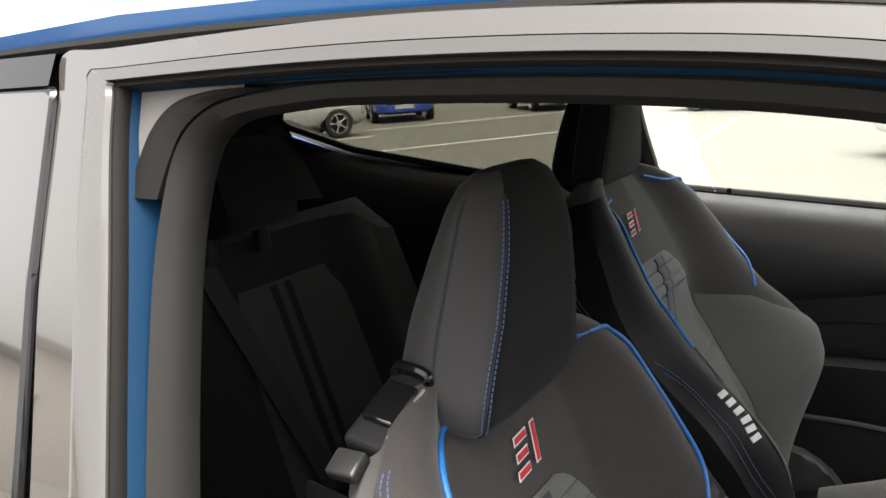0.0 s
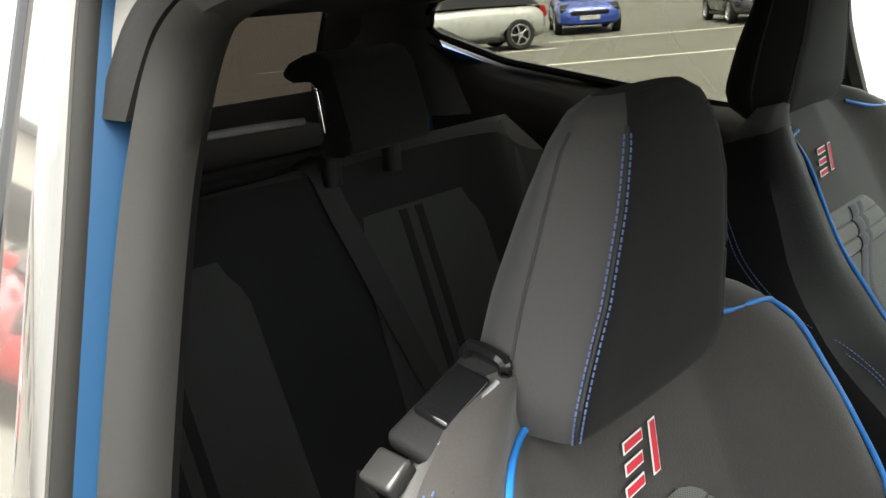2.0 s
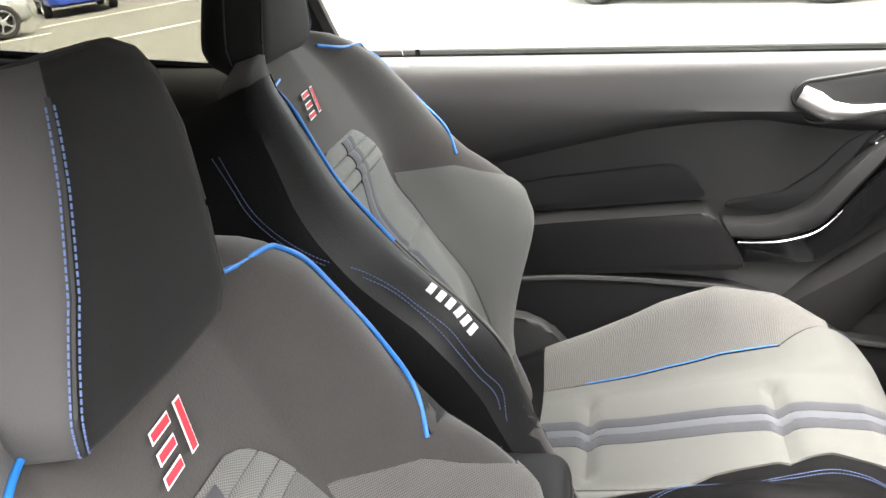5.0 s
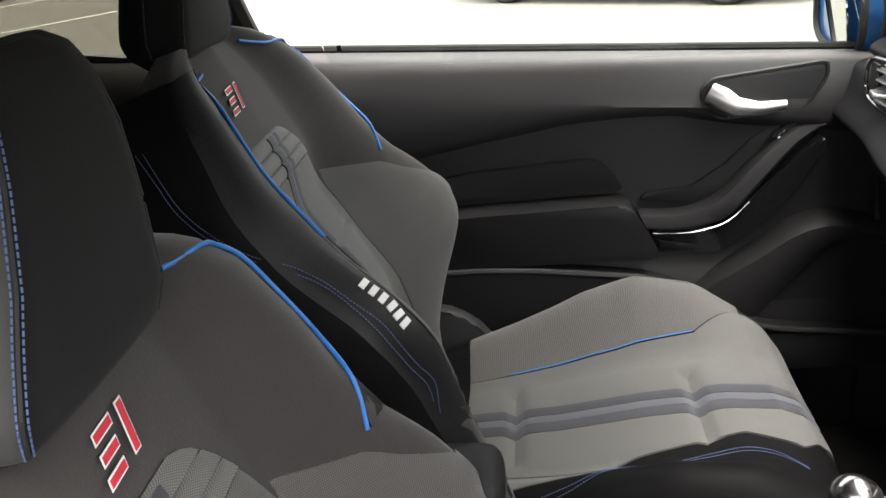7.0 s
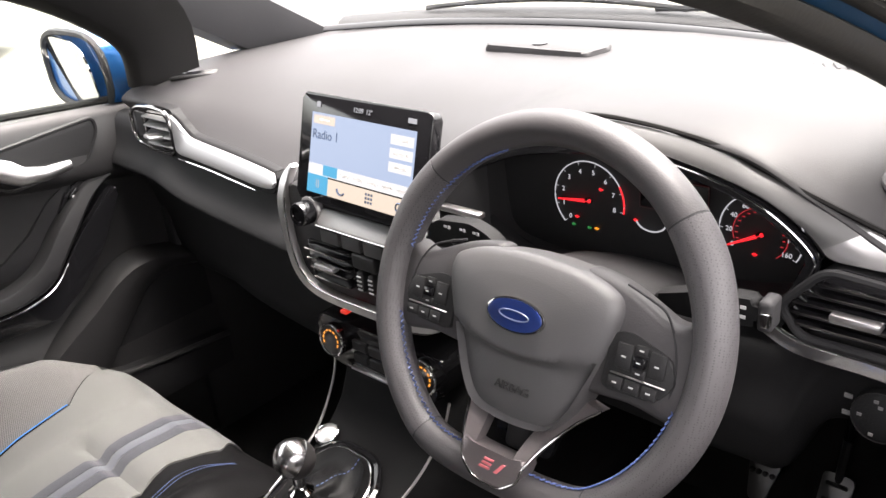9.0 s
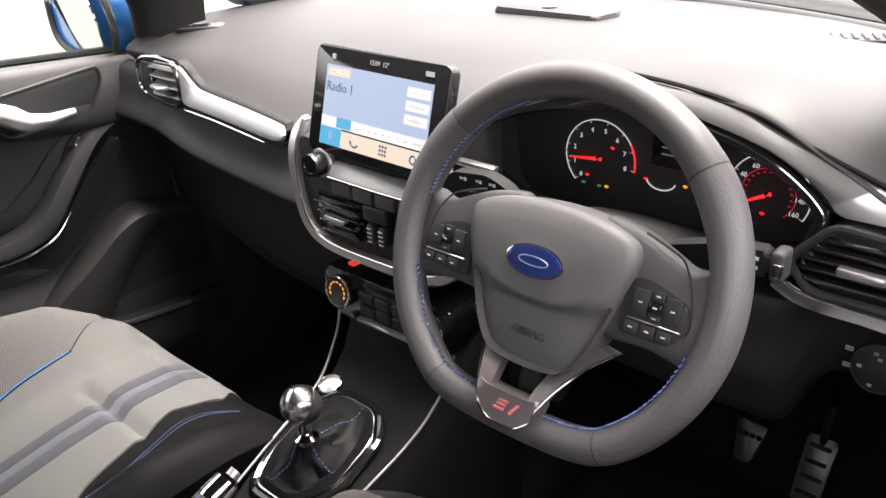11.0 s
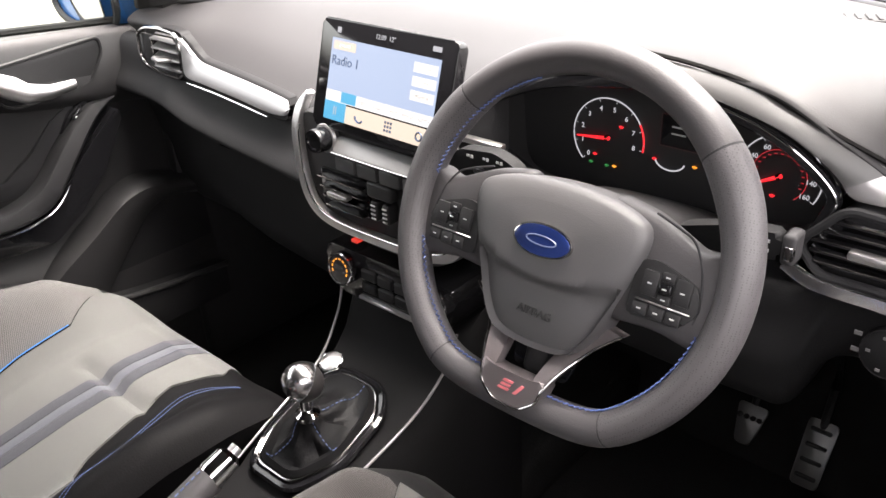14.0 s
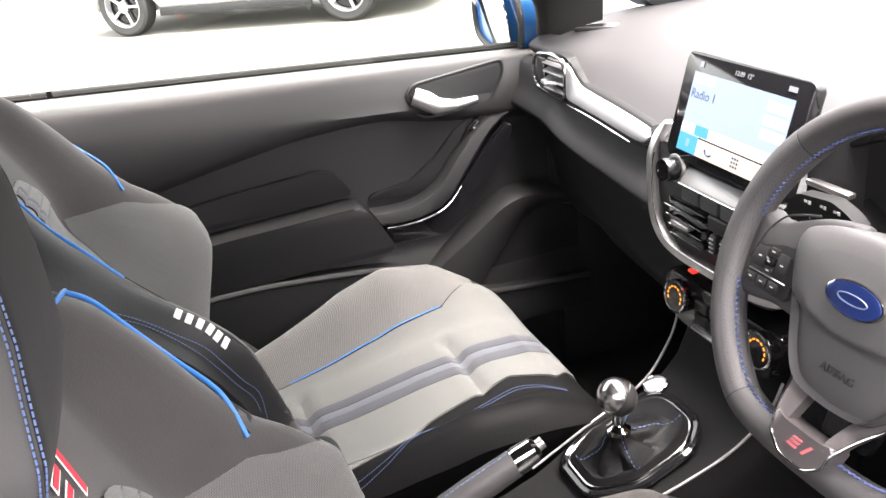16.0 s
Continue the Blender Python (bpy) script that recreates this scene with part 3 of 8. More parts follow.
    HR = [(1.052, 0.062, 0.056, -0.162, -0.222, 0.072), (1.068, 0.083, 0.072, -0.145, -0.238, 0.094), (1.09, 0.088, 0.078, -0.139, -0.243, 0.103), (1.15, 0.074, 0.072, -0.137, -0.234, 0.102), (1.20, 0.064, 0.066, -0.140, -0.220, 0.097), (1.235, 0.054, 0.058, -0.146, -0.208, 0.088), (1.253, 0.044, 0.048, -0.153, -0.200, 0.072), (1.262, 0.030, 0.034, -0.163, -0.190, 0.050)]

    def head(a, z):
        """Ring of the headrest: broad flat front, sides raked in towards the rear. a runs 0..1 from the front's middle."""
        f, r, xf, xr, m = (lerp([(h[0], h[i]) for h in HR], z) for i in (1, 2, 3, 4, 5))
        pts = [(xf, 0), (xf - 0.001, f * 0.6), (xf - 0.005, f), (xf * 0.72 + xr * 0.28, (f + 2 * m) / 3), (xf * 0.45 + xr * 0.55, m), (xf * 0.15 + xr * 0.85, (m + 2 * r) / 3), (xr + 0.003, r * 0.7), (xr, 0)]
        t = (a % 1.0)
        sg = 1 if t <= 0.5 else -1
        t = (t if t <= 0.5 else 1 - t) * 2 * (len(pts) - 1)
        i = min(int(t), len(pts) - 2)
        t -= i
        q = [V(*pts[max(i - 1, 0)], 0), V(*pts[i], 0), V(*pts[i + 1], 0), V(*pts[min(i + 2, len(pts) - 1)], 0)]
        c = 0.5 * (2 * q[1] + (q[2] - q[0]) * t + (2 * q[0] - 5 * q[1] + 4 * q[2] - q[3]) * t * t + (3 * q[1] - q[0] - 3 * q[2] + q[3]) * t**3)
        return V(c.x + HRX, sg * c.y + 0.031 * sstep(1.07, 1.26, z), z + HRZ)
    zz = crom([(h[0], 0, 0) for h in HR], 30)
    hr = part("headrest", ring_loft([[head(k / 56, z.x) for k in range(56)] for z in zz]), HEADLIT, seat, "tall black cloth headrest")
    # window light on the driver's outboard side is put into the cloth colour
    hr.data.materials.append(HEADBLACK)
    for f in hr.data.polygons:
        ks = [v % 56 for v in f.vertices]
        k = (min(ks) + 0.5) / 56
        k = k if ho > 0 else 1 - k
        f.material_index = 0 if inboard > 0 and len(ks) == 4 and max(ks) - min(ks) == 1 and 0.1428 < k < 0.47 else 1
    for sd in (-1, 1):
        for a0 in (0.135, 0.151) if sd != inboard else ():
            part("headrest_stitching", dashes([head(sd * a0, 1.062 + 0.182 * k / 60) + V(0.001, sd * 0.0008, 0) for k in range(61)], 0.0030, 0.0014, 0.00065), STITCH, seat, "blue stitch row")
        part("headrest_groove", tube([head(sd * 0.1435, 1.055 + 0.19 * k / 30) for k in range(31)], 0.0016, 5), GREYTHREAD, seat, "dark stitched groove")
        part("headrest_seam", tube([head(sd * 0.262, 1.05 + 0.195 * k / 30) for k in range(31)], 0.0012, 5), GREYTHREAD, seat, "dark pressed seam")
    # seat-belt guide and release lever on the outer shoulder
    ob = -inboard
    GM2 = Matrix.Translation((-0.200 + HRX * 0.8, ob * 0.132, 1.098)) @ Matrix.Rotation(radians(ob * -20), 4, "X") @ Matrix.Rotation(radians(12), 4, "Y")
    part("belt_guide", box(-0.019, 0.017, -0.040, 0.040, -0.010, 0.005, 0.005, 3, GM2), DEEPBLACK, seat, "black plastic belt guide")
    part("guide_loop", tube([GM2 @ V(x, ob * y, z) for x, y, z in ((-0.016, -0.032, 0.004), (-0.012, -0.035, 0.012), (0.010, -0.035, 0.012), (0.014, -0.032, 0.004))], 0.0045, 8, n=14), GLOSS, seat, "gloss black belt loop")
    part("guide_plate", box(-0.014, 0.012, -0.020, 0.022, 0.003, 0.010, 0.003, 3, GM2), GLOSS, seat, "gloss black guide plate")
    part("guide_edge", tube([GM2 @ V(x, ob * y, 0.0062) for x, y in ((0.0145, -0.024), (0.0145, 0.030))], 0.0016, 6), PEWTER, seat, "thin grey edge line")
    part("release_lever", box(-0.014, 0.012, -0.011, 0.011, -0.006, 0.006, 0.003, 3, Matrix.Translation((-0.206 + HRX * 0.8, ob * 0.181, 1.075)) @ Matrix.Rotation(radians(ob * -30), 4, "X")), mat("grey_lever_plastic", (0.032, 0.032, 0.032), 0.3), seat, "grey easy-entry lever")
    part("side_tag", box(0.035, 0.041, -0.003, 0.003, -0.012, 0.012, 0.001, 1, Matrix.Translation((-0.13, ob * 0.258, 0.80))), WHITE, seat, "small white sewn tag")
    # cushion
    rings = []
    for k in range(44):
        x = -0.10 + 0.65 * k / 43
        w = lerp(CUSH_W, x)
        ring = [cushion_top(-1 + 2 * i / 40, x) for i in range(41)]
        zb = 0.30
        for i in range(1, 8):
            ring.append(V(x, w * (1 - 2 * i / 8) * (0.98 if 1 < i < 7 else 1.02), min(zb + 0.02, ring[0].z - 0.02)))
        rings.append(ring)
    part("cushion", ring_loft(rings), CUSHLEATHER if inboard < 0 else HEADBLACK, seat, "black leatherette cushion body" if inboard < 0 else "dark cloth cushion body")

    def mid(u, v):
        x = 0.0 + 0.54 * v
        hw = lerp(CUSH_IN, x)
        near = min(hw, lerp([(0.20, 0.24), (0.22, 0.13), (0.25, 0.112), (0.306, 0.100), (0.36, 0.088), (0.41, 0.078), (0.455, 0.095), (0.48, 0.107), (0.51, 0.083), (0.54, 0.065)] if inboard < 0 else [(0.40, 0.24), (0.44, 0.20), (0.48, 0.124), (0.51, 0.083), (0.54, 0.065)], x))
        a, b = (-near, hw) if inboard < 0 else (-hw, near)
        return on_cushion(a + (b - a) * u, x, 0.0022)
    part("cushion_centre", patch(mid, 28, 70, 0.002, 0.003, out=(0, 0, 1)), CUSHMESH if inboard < 0 else MESHFINE, seat, "grey knitted cushion panel")
    for sd in (-1, 1):
        def thigh(u, v, sd=sd):
            x = (0.46 if sd != inboard else 0.43 if inboard > 0 else 0.218) * v
            lo = lerp(CUSH_IN, x) + 0.002
            hi = lerp(CUSH_W, x) * 0.965
            if sd == inboard:
                hi = min(lerp(CUSH_W, x) * 0.92, lerp([(0.36, 0.26), (0.40, 0.232), (0.44, 0.197)] if inboard > 0 else [(0.0, 0.212), (0.128, 0.187), (0.19, 0.158), (0.218, 0.140)], x))
                lo = min(lo, hi - 0.004)
            return on_cushion(sd * (lo + max(hi - lo, 0.004) * u), x, 0.0012)
        part("thigh_bolster", patch(thigh, 14, 40, 0.0008, 0.003, out=(0, 0, 1)), CUSHMESH if sd == inboard and inboard < 0 else THIGHMESH if inboard > 0 else BOLSTERMESH, seat, "grey mesh thigh bolster")
        if sd != inboard or inboard > 0:
            part("cushion_seam", tube([on_cushion(sd * (lerp(CUSH_IN, 0.07 + 0.305 * k / 20) + 0.001), 0.07 + 0.305 * k / 20, 0.0044) for k in range(21)], 0.0009, 6), PIPING, seat, "thin blue seam")
        for off in (0.0, 0.009) if inboard < 0 or sd < 0 else ():
            if sd == inboard:
                row = [on_cushion(sd * (y + off * 0.8), x, 0.0016) for x, y in ((0.0, 0.224), (0.09, 0.223), (0.15, 0.216), (0.20, 0.196), (0.25, 0.163), (0.305, 0.135), (0.35, 0.121), (0.40, 0.113), (0.437, 0.120), (0.458, 0.145), (0.468, 0.168))]
                part("stitching", dashes(crom(row, 90), 0.0030, 0.0014, 0.0005), STITCH, seat, "pale blue stitch row")
            else:
                part("stitching", dashes([cushion_top(sd * (0.975 + 1.6 * off), 0.0 + 0.52 * k / 60) + V(0, sd * 0.002, 0.0012) for k in range(61)], 0.0034, 0.0016, 0.0007), STITCH, seat, "pale blue stitch row")
    for yo, w, mt in ((0.021, 0.0105, STRIPE), (-0.021, 0.0105, STRIPE), (0.0, 0.0085, STRIPELT)):
        def cst(u, v, yo=yo, w=w):
            return on_cushion(0.008 + yo + (2 * u - 1) * w, 0.0 + 0.535 * v, 0.0048)
        part("stripe", patch(cst, 3, 100, 0.0006, 0.002, out=(0, 0, 1)), mt, seat, "dark stripe" if mt is STRIPE else "pale stripe")
    # hinge cover and runners
    for sd in (-1, 1):
        part("hinge_cover", prism(round_poly([(-0.16, 0.36), (0.10, 0.36), (0.11, 0.44), (0.02, 0.56), (-0.08, 0.58), (-0.15, 0.46)], 0.03), "y", sd * 0.222, sd * 0.252, 0.008), PLASTIC, seat, "black plastic hinge cover")
        part("runner", box(-0.2, 0.42, sd * 0.19 - 0.02, sd * 0.19 + 0.02, 0.255, 0.31, 0.004), PLASTIC, seat, "black steel seat runner")
        part("rail_foot", box(-0.12, 0.36, sd * 0.19 - 0.015, sd * 0.19 + 0.015, 0.19, 0.37, 0.004), PLASTIC, seat)
    return seat


front_seat("sports_seat", "charcoal and grey sports seat with blue piping", (0, -0.326, 0), 1)
REC[0], BOOST[0] = 0.52, 1.0
front_seat("sports_seat", "charcoal and grey sports seat beside the passenger door", (-0.05, 0.345, 0.055), -1)


# ---- dashboard ----
dash = thing("dashboard", "dark grey dashboard with silver trim strips below the windscreen", "dashboard", (0, 0, 0))


def skin(sections, nu, nv):
    """A sheet through profiles of (x, z) at given y."""
    cols = [crom([(x, y, z) for x, z in prof], nv) for y, prof in sections]
    rows = [crom([c[j] for c in cols], nu) for j in range(nv)]
    return ring_loft(rows, False, False)


DASHTOP = [
    (0.70, [(1.15, 1.03), (0.95, 1.035), (0.80, 1.035), (0.71, 1.022), (0.676, 1.012), (0.664, 1.0), (0.68, 0.98)]),
    (0.56, [(1.19, 1.04), (0.99, 1.045), (0.82, 1.04), (0.71, 1.02), (0.676, 1.008), (0.664, 0.996), (0.68, 0.975)]),
    (0.45, [(1.21, 1.045), (1.0, 1.05), (0.83, 1.04), (0.72, 1.01), (0.662, 0.972), (0.648, 0.956), (0.668, 0.948)]),
    (0.22, [(1.23, 1.05), (1.02, 1.055), (0.85, 1.042), (0.73, 1.0), (0.66, 0.955), (0.642, 0.936), (0.665, 0.928)]),
    (0.10, [(1.24, 1.052), (1.03, 1.06), (0.86, 1.05), (0.76, 1.02), (0.70, 0.985), (0.68, 0.96), (0.70, 0.95)]),
    (-0.08, [(1.24, 1.055), (1.03, 1.063), (0.86, 1.06), (0.76, 1.042), (0.70, 1.02), (0.68, 1.0), (0.70, 0.985)]),
    (-0.20, [(1.24, 1.055), (1.03, 1.067), (0.86, 1.078), (0.75, 1.08), (0.685, 1.075), (0.665, 1.065), (0.69, 1.052)]),
    (-0.345, [(1.22, 1.055), (1.02, 1.075), (0.86, 1.092), (0.75, 1.097), (0.685, 1.092), (0.665, 1.08), (0.69, 1.066)]),
    (-0.45, [(1.2, 1.052), (1.0, 1.072), (0.84, 1.09), (0.74, 1.096), (0.68, 1.089), (0.66, 1.077), (0.685, 1.066)]),
    (-0.53, [(1.19, 1.048), (0.98, 1.066), (0.83, 1.075), (0.73, 1.068), (0.68, 1.052), (0.66, 1.040), (0.68, 1.026)]),
    (-0.62, [(1.16, 1.04), (0.96, 1.056), (0.82, 1.058), (0.73, 1.036), (0.672, 1.012), (0.655, 1.0), (0.675, 0.992)]),
    (-0.70, [(1.12, 1.03), (0.94, 1.045), (0.8, 1.045), (0.72, 1.025), (0.668, 1.006), (0.655, 0.997), (0.675, 0.99)]),
]
part("top_pad", skin(DASHTOP, 120, 40), SOFT, dash, "grained soft grey top pad")
LOWER = [(y, [(0.665, z0), (0.645, z0 - 0.008), (0.628, z0 - 0.05), (0.61, z0 - 0.075), (0.612, z0 - 0.09), (0.66, z0 - 0.11), (0.69, z0 - 0.2), (0.72, z0 - 0.33), (0.86, z0 - 0.42), (1.0, z0 - 0.42)])
         for y, z0 in ((0.70, 0.985), (0.56, 0.98), (0.45, 0.953), (0.22, 0.93), (0.12, 0.925))]
part("glovebox_panel", skin(LOWER, 40, 40), DEEPBLACK, dash, "black grained glovebox front")
LOWERD = [(y, [(0.70, z0), (0.665, z0 - 0.008), (0.66, z0 - 0.05), (0.655, z0 - 0.085), (0.66, z0 - 0.11), (0.675, z0 - 0.15), (0.70, z0 - 0.165), (0.80, z0 - 0.165), (1.0, z0 - 0.13)])
          for y, z0 in ((-0.12, 0.94), (-0.22, 0.90), (-0.345, 0.89), (-0.47, 0.89), (-0.515, 0.90), (-0.55, 0.975), (-0.62, 0.985), (-0.70, 0.985))]
part("knee_panel", skin(LOWERD, 50, 36), DEEPBLACK, dash, "black plastic knee panel")
part("glovebox_handle", box(0.628, 0.65, 0.33, 0.42, 0.838, 0.856, 0.006, 2), GLOSS, dash, "dark recessed glovebox latch")


def strip(pts, w, d, nrm=(-1, 0, 0.25), bm=None):
    """A flat rounded band along a line, facing nrm."""
    n = V(nrm).normalized()
    pts = [V(p) for p in pts]
    rings = []
    for i, p in enumerate(pts):
        t = (pts[min(i + 1, len(pts) - 1)] - pts[max(i - 1, 0)]).normalized()
        s = n.cross(t).normalized()
        ww = w[i] if isinstance(w, (list, tuple)) else w
        rings.append([p + s * ww * a + n * d * b for a, b in ((-1, -0.6), (-1, 0.4), (-0.8, 0.9), (0, 1.0), (0.8, 0.9), (1, 0.4), (1, -0.6))])
    return ring_loft(rings, True, True, bm)


# sky light on the side vent's fins is put into this grey
SKYLITSLAT = mat("skylit_slat_grey", (0.16, 0.158, 0.158), 0.3, metal=0.3, var=0.06, bump=0.0)
BLADE = mat("satin_silver_blade", (0.33, 0.33, 0.338), 0.36, metal=0.7, var=0.05, bump=0.01, rvar=0.05)


def vent(name, outline, x, slats, lab, tab):
    """A framed air vent facing back: chrome frame, dark box, slats and a bright tab."""
    v = thing(name, lab, "air vent", (0, 0, 0), group="dashboard vents")
    ring = round_poly(outline, 0.012, 5)
    cy, cz = sum(p[0] for p in ring) / len(ring), sum(p[1] for p in ring) / len(ring)
    part("frame", tube([(x, p[0], p[1]) for p in ring], 0.0034 if name == "side_vent" else 0.0042, 8, closed=True, up=(1, 0, 0)), DARKCHROME if name == "side_vent" else DEEPBLACK, v, "bright metal surround" if name == "side_vent" else "black surround")
    part("housing", prism([(cy + (p[0] - cy) * 0.98, cz + (p[1] - cz) * 0.98) for p in ring], "x", x + 0.012, x + 0.03), DEEPBLACK, v)
    y0, y1 = min(p[0] for p in ring) + 0.004, max(p[0] for p in ring) - 0.004
    z0, z1 = min(p[1] for p in ring) + 0.008, max(p[1] for p in ring) - 0.008
    for k in range(slats):
        z = z0 + (z1 - z0) * (k + 0.5) / slats
        zs = [a for a in np.linspace(y0, y1, 60) if inside(ring, a, z)]
        if len(zs) > 4:
            if name == "side_vent":
                part("slat", box(-0.010, 0.010, zs[0] + 0.003, min(zs[-1] - 0.003, 0.573), -0.0016, 0.0016, 0.0012, 2, Matrix.Translation((x + 0.006, 0, z)) @ Matrix.Rotation(radians(-24), 4, "Y")), SKYLITSLAT, v)
                continue
            sl = part("slat", box(x - 0.002, x + 0.022, zs[0] + 0.003, zs[-1] - 0.003, z - 0.0022, z + 0.0022, 0.0012, 2), GLOSS, v)
            part("slat_edge", tube([(x - 0.0022, zs[0] + 0.006, z + 0.0012), (x - 0.0022, zs[-1] - 0.006, z + 0.0012)], 0.0009, 5), DARKCHROME, sl, "thin bright slat edge")
    ty, tz = tab
    if name == "side_vent":
        part("tab", box(-0.016, 0.014, -0.016, 0.016, -0.0035, 0.0035, 0.0025, 2, Matrix.Translation((x - 0.006, ty, tz)) @ Matrix.Rotation(radians(8), 4, "Y") @ Matrix.Rotation(radians(-12), 4, "Z")), SILVER, v, "broad silver adjusting tab")
    else:
        part("tab", box(x - 0.012, x + 0.006, ty - 0.021, ty + 0.021, tz - 0.0045, tz + 0.0045, 0.003, 2), SILVER, v, "silver adjusting tab")
    return v


def inside(poly, y, z):
    r, n = False, len(poly)
    for i in range(n):
        (a, b), (c, d) = poly[i], poly[(i + 1) % n]
        if (b > z) != (d > z) and y < (c - a) * (z - b) / (d - b) + a:
            r = not r
    return r


sv = vent("side_vent", [(0.614, 0.997), (0.588, 1.0105), (0.540, 1.0150), (0.496, 1.0120), (0.4885, 0.990), (0.4875, 0.948), (0.502, 0.9365), (0.560, 0.9375), (0.602, 0.9440), (0.617, 0.957)], 0.632, 4, "air vent with bright metal surround at the dashboard end", (0.534, 0.966))
inner = round_poly([(0.574, 0.998), (0.560, 1.003), (0.502, 1.004), (0.4955, 0.990), (0.4945, 0.952), (0.506, 0.944), (0.574, 0.948)], 0.006, 5)
part("inner_rim", tube([(0.6325, p[0], p[1]) for p in inner], 0.0015, 6, closed=True, up=(1, 0, 0)), DARKCHROME, sv, "thin bright inner rim")
part("side_wall", box(0.634, 0.640, 0.577, 0.607, 0.955, 1.000, 0.004, 2), SOFT, sv, "grey side cheek")
# satin blade that runs from the vent along the dashboard
BT = [(0.4835, 1.004), (0.4735, 0.994), (0.4655, 0.984), (0.4480, 0.9725), (0.410, 0.968), (0.326, 0.9610), (0.240, 0.9515), (0.2265, 0.946), (0.2225, 0.938)]
BB = [(0.4835, 1.002), (0.4835, 0.980), (0.4830, 0.962), (0.4780, 0.9445), (0.430, 0.9405), (0.345, 0.9345), (0.264, 0.9275), (0.2290, 0.9290), (0.2225, 0.936)]
top, low = crom([(y, z, 0) for y, z in BT], 40), crom([(y, z, 0) for y, z in BB], 40)


def blade(up, down, x, d, edge):
    """The blade's outline as a domed sheet, set back at its edges."""
    rows = []
    for a, b in zip(top, low):
        c = (a + b) / 2
        row = []
        for f, dx in ((-1, edge), (-1, 0.001), (-0.9, -0.0012), (-0.4, -0.0020), (0.1, -0.0022), (0.6, -0.0018), (0.9, -0.0008), (1, 0.001), (1, edge)):
            h = max((a - c).length, 0.001)
            q = c + (a - c) * -f * (1 + (up if f < 0 else down) / h)
            row.append(V(x + 0.02 * (q.x - 0.23) + dx * d + 0.40 * (q.y - c.y), q.x, q.y))
        rows.append(row)
    return ring_loft(rows, False, False)


# the bed's upper margin also draws the pad's shadow above the blade
part("trim_bed", blade(0.0055, 0.0085, 0.6335, 1.0, 0.012), DEEPBLACK, dash, "dull black bed of the trim blade, with pad shadow drawn above")
part("trim_strip", blade(0.0, 0.0, 0.6285, 1.0, 0.004), BLADE, dash, "satin silver trim blade")
part("trim_highlight", tube(crom([(0.6250, 0.474, 0.9365), (0.6240, 0.40, 0.9335), (0.6220, 0.32, 0.9275), (0.6205, 0.262, 0.9225)], 24), [0.0006 + 0.0010 * sstep(0, 4, k) * sstep(23, 17, k) for k in range(24)], 6), CHROME, dash, "thin chrome line")
dvent = vent("driver_vent", [(-0.508, 0.952), (-0.545, 0.995), (-0.635, 0.99), (-0.642, 0.965), (-0.628, 0.925), (-0.53, 0.925)], 0.637, 5, "slatted black air vent with silver lower edge", (-0.575, 0.957))
part("lower_edge", strip(crom([(0.634, -0.500, 0.928), (0.630, -0.53, 0.918), (0.629, -0.58, 0.917), (0.630, -0.63, 0.918), (0.634, -0.655, 0.945)], 30), 0.0065, 0.004), mat("polished_silver_edge", (0.72, 0.72, 0.73), 0.2, metal=1.0, var=0.04, bump=0.0), dvent, "polished silver lower edge")
PAIRS = [((-0.15, 1.030), (-0.150, 1.043)), ((-0.20, 1.058), (-0.200, 1.073)), ((-0.285, 1.077), (-0.285, 1.091)), ((-0.357, 1.073), (-0.354, 1.0905)), ((-0.420, 1.062), (-0.429, 1.080)), ((-0.473, 1.047), (-0.475, 1.063)), ((-0.510, 1.028), (-0.515, 1.0475)), ((-0.528, 1.0145), (-0.552, 1.0345)), ((-0.543, 1.000), (-0.590, 1.0215)), ((-0.568, 0.9985), (-0.628, 1.0115)), ((-0.628, 0.999), (-0.662, 1.003))]
inn, outr = (crom([(p[i][0], p[i][1], 0) for p in PAIRS], 60) for i in (0, 1))
# one blade: its dark reflection is put in as a greyer tone
for nm, mt, lab, rows in (("hood_blade", HOODDIM, "trim blade over the dials, greyed for its dark reflection", list(zip(inn, outr))[:45]), ("hood_end", POLISHED, "polished end of the blade by the vent", list(zip(inn, outr))[44:])):
    part(nm, ring_loft([[V(0.651 + 0.012 * f - 0.003 * math.sin(math.pi * f) + dx, a.x + (b.x - a.x) * f, a.y + (b.y - a.y) * f) for f, dx in ((0, 0.014), (0, 0), (0.08, -0.001), (0.3, -0.001), (0.55, 0), (0.8, 0), (0.96, 0), (1, 0.014))] for a, b in rows], False, False), mt, dash, lab)
part("pad_groove", tube([V(0.664, p.x, p.y + 0.003) for p in outr], 0.0026, 6), RUBBER, dash, "dark joint under the top pad")
# demister vent on the pad
dv = thing("demister_vent", "small slatted window demister vent on the dashboard corner", "air vent", (0, 0, 0), group="dashboard vents")
DVM = basis((0.740, -0.589, 1.0485), (0.11, -0.95, -0.29), (1, 0.25, 0.38))
ring = round_poly([(-0.025, 0.040), (0.018, 0.029), (0.025, 0.017), (0.032, -0.031), (-0.021, -0.032), (-0.029, -0.022)], 0.009, 4)
part("frame", tube([DVM @ V(p[0] * 1.06, p[1] * 1.06, 0.004) for p in ring], 0.0042, 8, closed=True, flat=0.8), SOFT, dv, "grey moulded surround")
bm = prism(ring, "z", -0.02, 0.0042)
bmesh.ops.transform(bm, matrix=DVM, verts=bm.verts)
part("housing", bm, DEEPBLACK, dv, "black vent well")
